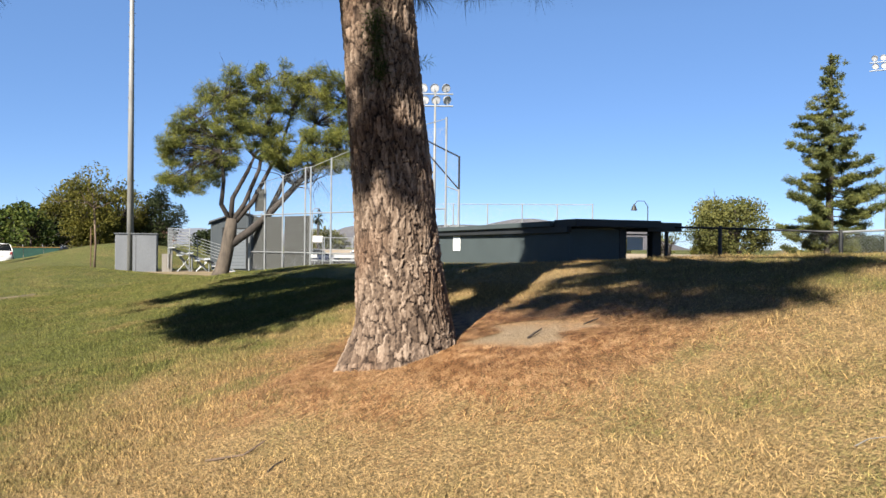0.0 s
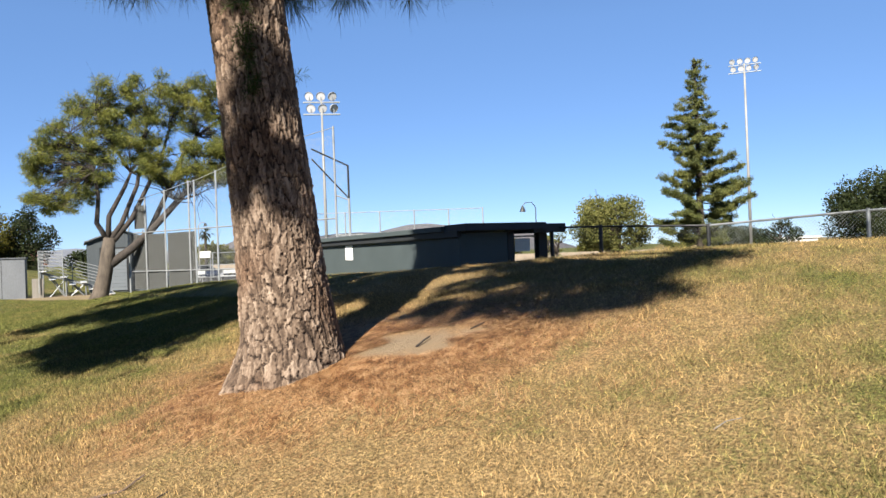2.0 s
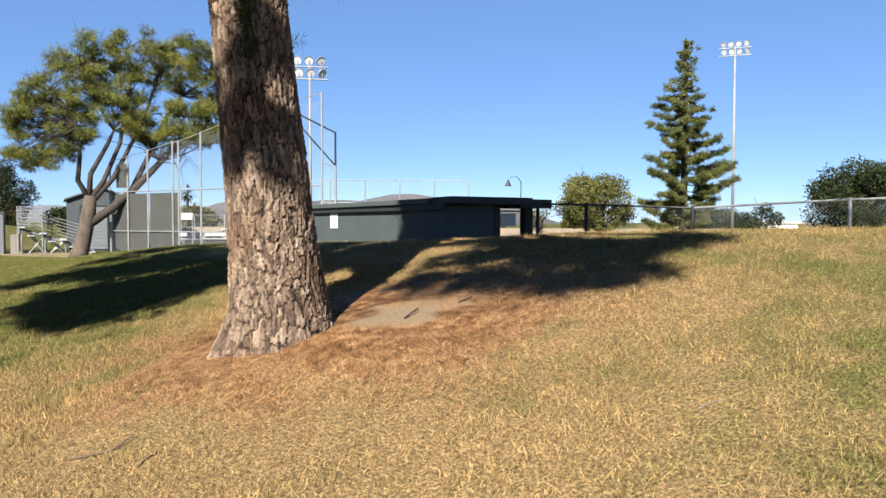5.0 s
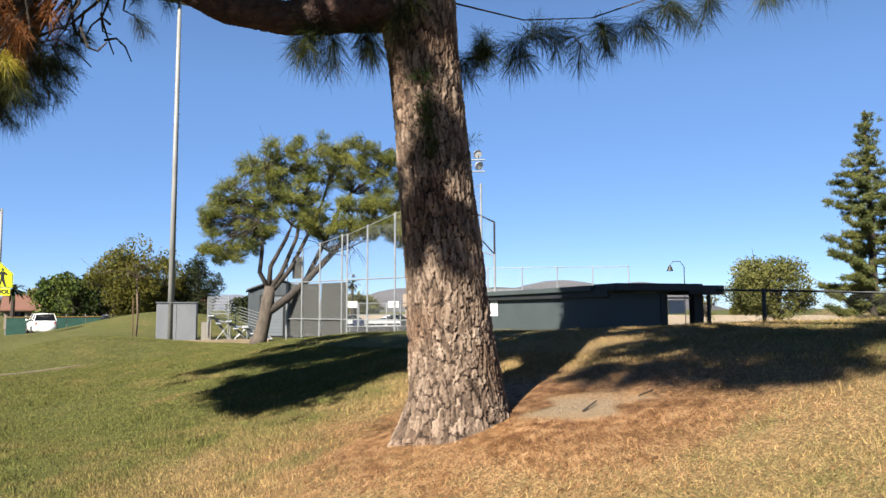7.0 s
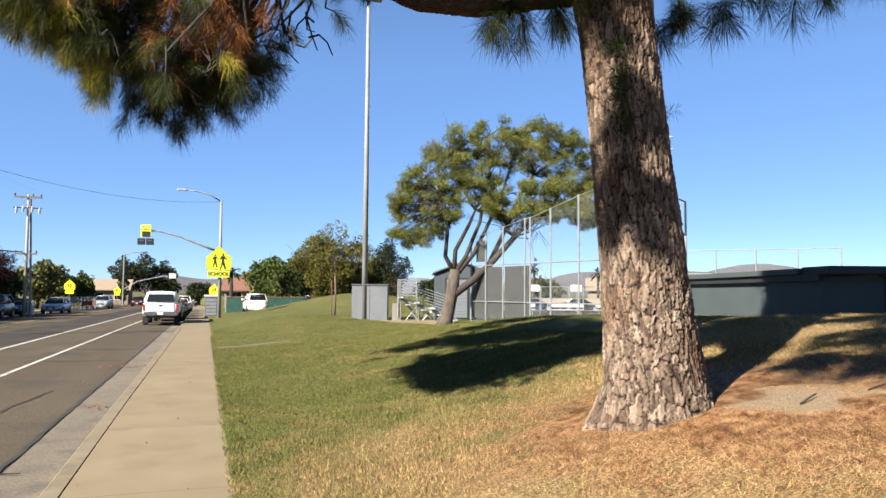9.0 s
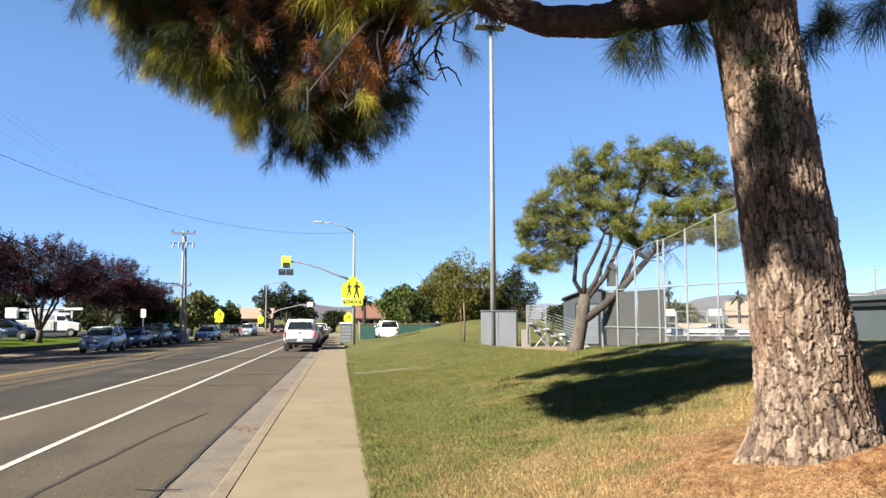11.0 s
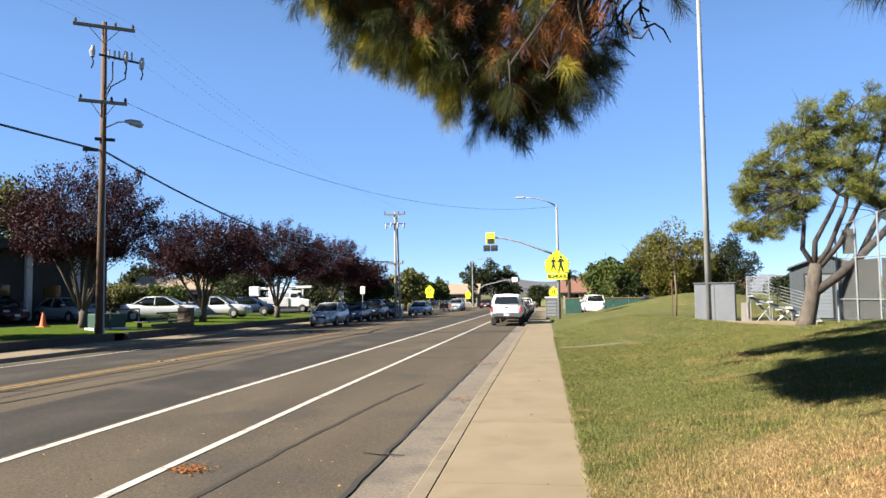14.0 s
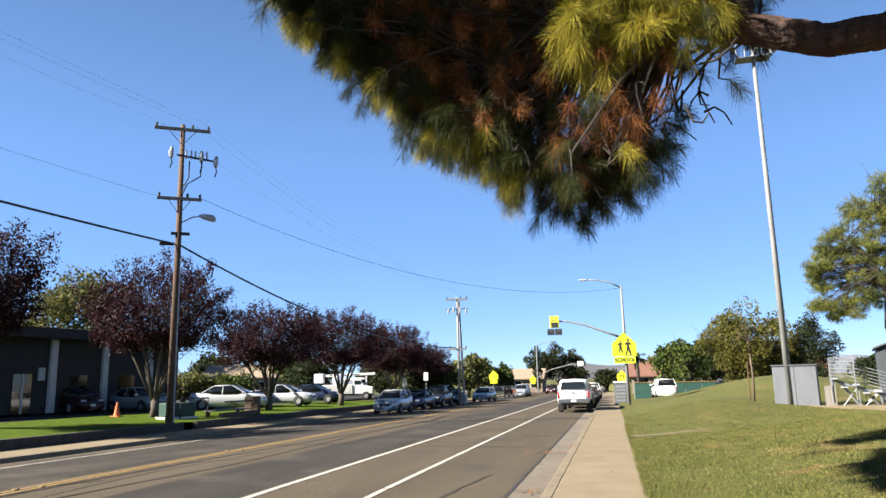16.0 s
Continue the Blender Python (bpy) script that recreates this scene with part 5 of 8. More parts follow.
for s, h in zip(stations, tops):
    q = FA + (FB - FA) * s
    g = land_at(*q)
    part("post", rod((q[0], q[1], g - 0.2), (q[0], q[1], h), 0.042), M["galv"], fence)
for (s0, h0), (s1, h1) in zip(list(zip(stations, tops))[:-1], list(zip(stations, tops))[1:]):
    q0, q1 = FA + (FB - FA) * s0, FA + (FB - FA) * s1
    for lv in (0.15, 1.25, 3.1):
        part("rail", rod((*q0, lv), (*q1, lv), 0.028), M["galv"], fence)
    part("rail", rod((*q0, h0 - 0.05), (*q1, h1 - 0.05), 0.016), M["galv"], fence)
    chain_link(fence, q0, q1, 0.1, h0 - 0.06, 0.11, 0.0065)
# set-back wing and the returned end of the backstop
W0, W1 = FB, FB + np.array([0.42, -0.30])
W2 = W1 + np.array([-1.13, 0.79])
part("post", rod((*W1, 0.1), (*W1, 3.87), 0.045), M["galv"], fence)
part("post", rod((*W1, 3.87), (*W1, 5.17), 0.04), M["dark_steel"], fence, "dark steel upright")
part("rail", rod((*W1, 5.15), (*W2, 5.82), 0.032), M["dark_steel"], fence, "dark steel top rail")
part("brace", rod((*W1, 3.87), (*W2, 5.43), 0.03), M["dark_steel"], fence, "dark steel diagonal brace")
for lv in (2.3, 3.8):
    part("rail", rod((*W0, lv + 0.2), (*W1, lv), 0.025), M["galv"], fence)
chain_link(fence, W0, W1, 0.3, 5.2, 0.11, 0.0065)
for s0, s1, z0, z1 in ((0.02, 0.20, 0.4, 3.0), (0.215, 0.36, 0.4, 3.0), (0.03, 0.10, 3.3, 4.4)):
    q0, q1 = FA + (FB - FA) * s0, FA + (FB - FA) * s1
    off = np.array([0.06, 0.02])
    bm = bmesh.new()
    vs = [bm.verts.new((*(q0 + off), z0)), bm.verts.new((*(q1 + off), z0)), bm.verts.new((*(q1 + off), z1)), bm.verts.new((*(q0 + off), z1))]
    bm.faces.new(vs)
    r = bmesh.ops.extrude_face_region(bm, geom=bm.faces[:])
    bmesh.ops.translate(bm, vec=(0.015, 0.004, 0), verts=[v_ for v_ in r["geom"] if isinstance(v_, bmesh.types.BMVert)])
    bmesh.ops.recalc_face_normals(bm, faces=bm.faces)
    part("windscreen", bm, M["screen"], fence, "dark mesh windscreen panel")

# far outfield fence seen over the dugout
ofence = thing("outfield_fence", label="distant tall chain-link fence behind the field", category="fence")
O0, O1 = np.array([25.0, 37.6]), np.array([33.1, 30.4])
for k in range(6):
    q = O0 + (O1 - O0) * k / 5
    part("post", rod((*q, 0.0), (*q, 4.35), 0.04), M["galv"], ofence)
for lv in (4.3, 2.9):
    part("rail", rod((*O0, lv), (*O1, lv), 0.022), M["galv"], ofence)
chain_link(ofence, O0, O1, 0.2, 4.3, 0.16, 0.004)

# ---- shed ----
shed = thing("storage_shed", 13.5, 42.9, 0, -17, label="grey metal storage shed with a roll-up door", category="shed")
sh_z = land_at(13, 43) - 0.1
bm = bmesh.new()
poly_prism(bm, [(0, sh_z), (3.4, sh_z), (3.4, 2.95), (1.7, 3.6), (0, 2.95)], 0, 6.0)
part("wall", bm, M["shed"], shed)
for k in range(22):
    part("siding_rib", slab(0.06 + k * 0.155, 0.085 + k * 0.155, -0.014, 0.0, sh_z + 0.1, 2.95 + max(0, 0.65 * (1 - abs(0.06 + k * 0.155 - 1.7) / 1.7)) - 0.06), M["shed"], shed)
for sgn in (0, 1):
    bm = bmesh.new()
    o = [(-0.15, 2.90), (1.7, 3.61), (1.7, 3.69), (-0.15, 2.98)]
    poly_prism(bm, [(3.4 - u if sgn else u, z_) for u, z_ in o], -0.2, 6.2)
    part("roof_panel", bm, M["shed_roof"], shed)
part("door_frame", slab(0.62, 2.12, -0.03, -0.016, sh_z + 0.05, 2.62), M["dark_steel"], shed)
for k in range(12):
    part("door_slat", slab(0.72, 2.02, -0.06, -0.032, sh_z + 0.1 + k * 0.2, sh_z + 0.29 + k * 0.2, 0.006), M["rollup"], shed)

# ---- bleachers ----
BX, BY = 9.55, 37.0
bl_z = land_at(BX + 1.0, BY) + 0.02
ble = thing("bleachers", BX, BY, bl_z, 73, label="low aluminium bleachers with a railed back", category="bleachers")
for u in (0.1, 1.5, 2.9):
    part("frame_leg", tube(bmesh.new(), [(u, 0.0, 0), (u, 0.0, 2.35)], 0.03, 6), M["galv"], ble)
    part("frame_brace", tube(bmesh.new(), [(u, 0.1, 1.32), (u, -2.9, 0.30)], 0.03, 6), M["galv"], ble)
    for k in range(3):
        yk = -0.3 - k * 0.85
        part("frame_brace", tube(bmesh.new(), [(u, yk, 0.05), (u, yk - 0.75, 1.0 - k * 0.28)], 0.022, 6), M["galv"], ble)
        part("frame_brace", tube(bmesh.new(), [(u, yk - 0.75, 0.05), (u, yk, 1.15 - k * 0.28)], 0.022, 6), M["galv"], ble)
        part("frame_leg", tube(bmesh.new(), [(u, yk - 0.75, 0), (u, yk - 0.75, 1.05 - k * 0.28)], 0.028, 6), M["galv"], ble)
    part("foot_beam", slab(u - 0.04, u + 0.04, -3.1, 0.1, 0, 0.06), M["galv"], ble)
for k in range(4):
    part("seat_plank", slab(-0.2, 3.4, -0.26 - k * 0.85, 0.04 - k * 0.85, 1.34 - k * 0.30, 1.385 - k * 0.30, 0.008), M["alu"], ble)
    part("foot_plank", slab(-0.2, 3.4, -0.62 - k * 0.85, -0.34 - k * 0.85, 0.95 - k * 0.27, 0.99 - k * 0.27, 0.008), M["alu"], ble)
for k in range(6):
    part("back_rail", rod((-0.2, 0.05, 1.5 + k * 0.165), (3.4, 0.05, 1.5 + k * 0.165), 0.018), M["galv"], ble)
    part("side_rail", rod((-0.2, 0.05, 1.5 + k * 0.165), (-0.2, -0.95, 1.46 + k * 0.165), 0.018), M["galv"], ble)
    part("side_rail", rod((3.45, 0.05, 1.5 + k * 0.165), (3.45, -2.7, 0.62 + k * 0.165), 0.018), M["galv"], ble)
part("end_panel", slab(-0.12, -0.05, -0.12, 0.35, 0.05, 1.05), M["wood_pale"], ble)
for xx, yy in ((-0.2, 0.05), (-0.2, -0.95), (3.45, -1.3), (3.45, -2.7)):
    part("rail_post", rod((xx, yy, 0.35), (xx, yy, 2.34 if yy > -1 else 1.95 + yy * 0.16), 0.022), M["galv"], ble)

# ---- dugout ----
dug = thing("dugout", 12.7, 12.4, 0, -15, label="low grey-green block dugout with dark roof trim", category="dugout")
part("long_wall", slab(0, 0.2, 0.0, 11.5, 0.0, 2.1), M["dugout"], dug)
part("end_wall", slab(0.2, 1.45, 0.0, 0.2, 0.0, 2.1), M["dugout"], dug)
part("back_wall", slab(2.5, 2.65, 3.0, 11.5, 0.0, 2.1), M["dugout"], dug)
part("gate_post", slab(1.45, 1.65, -0.02, 0.2, 0.0, 2.12), M["dugout_dark"], dug)
part("gate_post", slab(2.45, 2.72, -0.02, 0.2, 0.0, 2.12), M["dugout_dark"], dug)
part("fascia", slab(-0.12, 0.0, -0.1, 11.7, 2.0, 2.16, 0.01), M["dugout_dark"], dug)
part("roof", slab(-0.2, 2.9, 0.6, 11.8, 2.16, 2.30, 0.02), M["dugout"], dug)
part("roof", slab(-0.1, 2.35, -0.5, 0.6, 2.14, 2.325, 0.02), M["dugout_dark"], dug)
part("lintel", slab(2.0, 3.05, -0.42, 0.5, 2.06, 2.29, 0.02), M["dugout_dark"], dug)
gate = part("gate", rod((1.68, 0.1, 1.98), (2.42, 0.1, 1.98), 0.02), M["galv"], dug)
chain_link(gate, (1.68, 0.1), (2.42, 0.1), 0.6, 1.98, 0.075, 0.004)
part("gate_sign", slab(1.72, 2.2, 0.05, 0.06, 1.58, 1.92), M["pilaster"], dug, "small pale notice")
no = part("notice", slab(-0.012, 0.0, 7.2, 7.85, 1.48, 1.98), M["paper"], dug, "white paper notice")
for k in range(4):
    part("print_line", slab(-0.015, -0.0125, 7.38, 7.66 - 0.05 * (k % 2), 1.60 + k * 0.07, 1.62 + k * 0.07), M["ink"], no)

# fence along the crest beyond the dugout
rf = thing("chain_link_fence", label="galvanised chain-link fence along the rise", category="fence")
RP = [(15.3, 11.5, 2.18), (15.5, 10.1, 2.14), (16.55, 7.75, 2.04), (16.5, 4.3, 2.17), (16.6, 1.3, 2.22), (16.8, -1.8, 2.25)]
# dark steel on the first posts, rails and mesh stands for tree shade
for i, (x, y, h) in enumerate(RP):
    part("post", rod((x, y, land_at(x, y) - 0.2), (x, y, h + 0.05), 0.05 if i < 3 else 0.04), M["dark_steel" if i < 3 else "galv"], rf, "post with shade put into its colour" if i < 3 else "")
for i, ((xa, ya, ha), (xb, yb, hb)) in enumerate(zip(RP, RP[1:])):
    part("rail", rod((xa, ya, ha), (xb, yb, hb), 0.026), M["dark_steel" if i < 2 else "galv"], rf)
    L = math.hypot(xb - xa, yb - ya)
    chain_link(rf, (xa, ya), (xb, yb), min(ha, hb) - 1.75, ha - 0.02, 0.078, 0.005 if i < 2 else 0.004, mat="dark_steel" if i < 2 else "galv", slope=(hb - ha) / L)

# ---- trees and lights beyond the rise ----
rc = np.random.default_rng(33)
con = thing("conifer_tree", label="tall pointed conifer with uneven drooping boughs", category="conifer tree")
CX, CY, CZ = 54.1, 26.3, 0.4
part("trunk", tube(bmesh.new(), [(CX, CY, CZ - 0.2), (CX + 0.1, CY, CZ + 8), (CX, CY, CZ + 15.9)], [0.35, 0.22, 0.04], 8), M["bark_dark"], con)
lobes, bm = [], bmesh.new()
for k in range(82):
    h = 0.9 + 14.6 * (k / 82) ** 0.95
    R = float(np.interp(h, [1, 3.6, 5.9, 8.6, 12.8, 15, 16], [3.0, 4.3, 3.6, 2.7, 1.25, 0.55, 0.15])) * (0.62, 1.0, 0.80, 1.05, 0.55)[k % 5] * rc.uniform(0.85, 1.12)
    a = k * 2.4 + rc.uniform(-0.4, 0.4)
    d = np.array([math.cos(a), math.sin(a), 0.0])
    root = np.array([CX, CY, CZ + h])
    mid_ = root + d * R * 0.55 + np.array([0, 0, -0.10 * R])
    tip = root + d * R + np.array([0, 0, 0.08 * R + rc.normal(0, 0.2)])
    tube(bm, [root, mid_, tip], [0.06, 0.04, 0.012], 4, cap=False)
    n_ = max(2, int(R / 0.32))
    for i in range(n_):
        q = (along([root, mid_, tip], 0.25 + 0.75 * i / max(1, n_ - 1)))
        w_ = 0.16 + 0.20 * min(1.0, R / 2.4) * math.sin(math.pi * (0.25 + 0.65 * i / n_))
        for _ in range(2):
            lobes.append((q[0] + rc.normal(0, 0.14), q[1] + rc.normal(0, 0.14), q[2] + 0.10 + rc.normal(0, 0.07), w_ * rc.uniform(0.95, 1.5)))
for k in range(40):
    h = rc.uniform(0.6, 14.0)
    lobes.append((CX + rc.normal(0, 0.25), CY + rc.normal(0, 0.25), CZ + h, 0.42 - 0.018 * h))
part("bough_frame", bm, M["bark_dark"], con)
v, f = needle_cloud(lobes, 9, 0.27, 0.042, 8, rc)
raw("crown", v, f, M["conifer"], con)

light_pole(64.6, 26.7, 0.3, 17.3, 0.15, 0.08, -65, 2, 4, 0.95, "tall grey floodlight pole beyond the fence")
light_pole(34.2, 49.2, 0.0, 14.6, 0.15, 0.08, -35, 2, 3, 1.4, "grey floodlight pole behind the backstop")

pk = thing("park_lamp", label="grey hooked park lamp", category="park lamp")
part("post", rod((54.8, 43.4, 0), (54.8, 43.4, 5.6), 0.045), M["dark_steel"], pk)
part("hook", tube(bmesh.new(), [(54.8, 43.4, 5.6), (54.5, 43.6, 6.1), (54.0, 44.0, 6.1), (53.8, 44.2, 5.75)], 0.035, 6), M["dark_steel"], pk)
part("shade", tube(bmesh.new(), [(53.8, 44.2, 5.8), (53.8, 44.2, 5.5), (53.8, 44.2, 5.2)], [0.06, 0.2, 0.32], 10), M["dark_steel"], pk)

broad_tree("shrub", 38.3, 24.0, 0.3, 4.9, 3.0, "olive", rc, "round yellow-green tree behind the fence", "tree", n_lobes=30, per=80, size=0.072, trunk_h=0.15)
broad_tree("shrub", 35.6, 26.6, 0.3, 2.6, 1.4, "olive", rc, "thin grey-green shrub behind the fence", "shrub", n_lobes=10, per=25, size=0.079, trunk_h=0.1)
broad_tree("tree", 53.6, 13.6, 0.2, 6.4, 4.0, "dark_leaf", rc, "dark round tree beyond the fence", "tree", n_lobes=46, per=38, size=0.09, trunk_h=0.10)
broad_tree("shrub", 60.5, 22.6, 0.2, 3.4, 2.2, "dark_leaf", rc, "dark shrub near the far light pole", "shrub", n_lobes=14, per=60, size=0.085, trunk_h=0.1)
wb = thing("low_building", 76.0, 24.9, 0, 20, label="distant low cream building", category="building")
part("wall", slab(-2.6, 1.6, 0, 4, 0, 1.6), M["pilaster"], wb)
part("roof", slab(-2.8, 1.8, -0.3, 4.3, 1.6, 1.78), M["pilaster"], wb)
fw = thing("field_wall", label="distant pale field wall", category="wall", kind="structure")
part("wall_run", slab(-60, 22, 0, 0.4, -0.1, 1.0, 0, pose(70, 40, 0, 0, 0, -62)), M["house_wall"], fw)


# ---- vehicles ----
def wheel(parent, x, y, r, w):
    bm = bmesh.new()
    prof = [(r * 0.62, -w / 2), (r * 0.94, -w / 2), (r, -w * 0.3), (r, w * 0.3), (r * 0.94, w / 2), (r * 0.62, w / 2)]
    rings = [[bm.verts.new((x + u * math.cos(a), y + v_, r + u * math.sin(a))) for a in (2 * math.pi * k / 18 for k in range(18))] for u, v_ in prof]
    for a, b in zip(rings, rings[1:]):
        for k in range(18):
            bm.faces.new((a[k], a[(k + 1) % 18], b[(k + 1) % 18], b[k]))
    ob = part("wheel", bm, M["rubber"], parent, smooth=True)
    bm = bmesh.new()
    for sgn in (-1, 1):
        yy = y + sgn * w * 0.36
        hub = bm.verts.new((x, yy + sgn * 0.02, r))
        ring = [bm.verts.new((x + r * 0.63 * math.cos(a), yy, r + r * 0.63 * math.sin(a))) for a in (2 * math.pi * k / 10 for k in range(10))]
        for k in range(10):
            bm.faces.new((hub, ring[k], ring[(k + 1) % 10]))
    part("rim", bm, M["rim"], ob)


def loft(stations, mat, name, parent, smooth=True, label=""):
    """Skin over cross-sections, each a list of (y, z) at its x; mirrored about y = 0."""
    bm = bmesh.new()
    rows = []
    for x, sec in stations:
        full = [(y_, z_) for y_, z_ in sec] + [(-y_, z_) for y_, z_ in reversed(sec)]
        rows.append([bm.verts.new((x, y_, z_)) for y_, z_ in full])
    n = len(rows[0])
    for a, b in zip(rows, rows[1:]):
        for k in range(n):
            bm.faces.new((a[k], a[(k + 1) % n], b[(k + 1) % n], b[k]))
    bm.faces.new(rows[0])
    bm.faces.new(rows[-1][::-1])
    bmesh.ops.recalc_face_normals(bm, faces=bm.faces)
    return part(name, bm, mat, parent, label, smooth)


def car(x, y, z, yaw, paint, style, label, L=4.5, W=1.78, H=1.46, category="car", group="parked cars"):
    """A car that heads along its local +x: rounded lower body, glasshouse, roof, pillars, wheels, lamps."""
    t = thing("car", x, y, z, yaw, label, category, group)
    w = W / 2
    hood = {"sedan": 0.66, "hatch": 0.68, "suv": 0.62, "van": 0.6}[style] * H
    tail = {"sedan": 0.70, "hatch": 0.72, "suv": 0.66, "van": 0.66}[style] * H
    belt = 0.64 * H
    fl = 0.17 * (H / 1.46)

    def sec(wd, top, low=0.2):
        return [(0.0, low), (wd * 0.86, low), (wd * 0.97, low + 0.16), (wd, top * 0.62), (wd * 0.97, top * 0.9), (wd * 0.86, top), (0.0, top + 0.02)]
    h2 = L / 2
    st = [(-h2, sec(w * 0.80, tail * 0.86, 0.34)), (-h2 + 0.10, sec(w * 0.93, tail * 0.97, 0.26)), (-h2 + 0.5, sec(w, tail, 0.2)), (-h2 * 0.3, sec(w, belt * 1.02, 0.2)), (h2 * 0.25, sec(w, belt, 0.2)),
          (h2 * 0.42, sec(w, hood * 0.99, 0.2)), (h2 - 0.55, sec(w * 0.98, hood * 0.90, 0.2)), (h2 - 0.14, sec(w * 0.90, hood * 0.76, 0.24)), (h2, sec(w * 0.76, hood * 0.62, 0.32))]
    loft(st, M[paint], "body", t)
    rear = {"sedan": -0.76, "hatch": -0.86, "suv": -0.90, "van": -0.94}[style] * h2
    rear_top = {"sedan": -0.36, "hatch": -0.68, "suv": -0.80, "van": -0.88}[style] * h2
    front, front_top = 0.50 * h2, 0.10 * h2

    def gsec(wd, z0, z1, wt):
        return [(0.0, z0), (wd, z0), (wt, z1 - 0.03), (wt * 0.9, z1), (0.0, z1 + 0.015)]
    loft([(rear, gsec(w * 0.88, belt - 0.05, belt + 0.03, w * 0.84)), (rear_top, gsec(w * 0.93, belt - 0.05, H - 0.03, w * 0.72)), (front_top, gsec(w * 0.93, belt - 0.05, H - 0.03, w * 0.72)), (front, gsec(w * 0.9, belt - 0.05, belt + 0.03, w * 0.86))], M["glass"], "glasshouse", t, label="dark tinted windows")
    loft([(rear_top - 0.06, [(0.0, H - 0.04), (w * 0.70, H - 0.055), (w * 0.68, H - 0.02), (0.0, H)]), ((rear_top + front_top) / 2, [(0.0, H - 0.03), (w * 0.74, H - 0.05), (w * 0.71, H - 0.005), (0.0, H + 0.025)]), (front_top + 0.06, [(0.0, H - 0.04), (w * 0.70, H - 0.055), (w * 0.68, H - 0.02), (0.0, H)])], M[paint], "roof", t)
    for sgn in (-1, 1):
        for xa, xb in ((front - 0.02, front_top + 0.02), (rear + 0.02, rear_top - 0.02), ((front_top + rear_top) / 2, (front_top + rear_top) / 2)):
            part("pillar", tube(bmesh.new(), [(xa, sgn * w * 0.905, belt - 0.02), (xb, sgn * w * 0.715, H - 0.03)], 0.035, 5), M[paint], t)
        for xx in (-h2 + 0.85, h2 - 0.85):
            wheel(t, xx, sgn * (w - 0.072), 0.31 if style != "suv" else 0.36, 0.21)
            bm = bmesh.new()
            tube(bm, [(xx, sgn * (w - 0.2), 0.33), (xx, sgn * (w + 0.003), 0.33)], 0.365, 18)
            part("wheel_arch", bm, M["black"], t)
        part("headlight", slab(h2 - 0.34, h2 - 0.07, sgn * w * 0.58 - 0.16, sgn * w * 0.58 + 0.16, hood * 0.66, hood * 0.80, 0.03), M["lamp_clear"], t)
        part("tail_light", slab(-h2 + 0.0, -h2 + 0.14, sgn * w * 0.72 - 0.10, sgn * w * 0.72 + 0.10, tail * 0.68, tail * 0.90, 0.02), M["lamp_red"], t)
        part("mirror", slab(front - 0.25, front - 0.08, sgn * (w + 0.08) - 0.09, sgn * (w + 0.08) + 0.09, belt + 0.02, belt + 0.15, 0.03), M[paint], t)
    part("grille", slab(h2 - 0.04, h2 + 0.012, -0.36, 0.36, hood * 0.48, hood * 0.62, 0.01), M["black"], t)
    part("number_plate", slab(h2 + 0.013, h2 + 0.022, -0.15, 0.15, 0.42, 0.55), M["plate"], t)
    part("number_plate", slab(-h2 - 0.012, -h2, -0.15, 0.15, 0.62, 0.76), M["plate"], t)
    return t


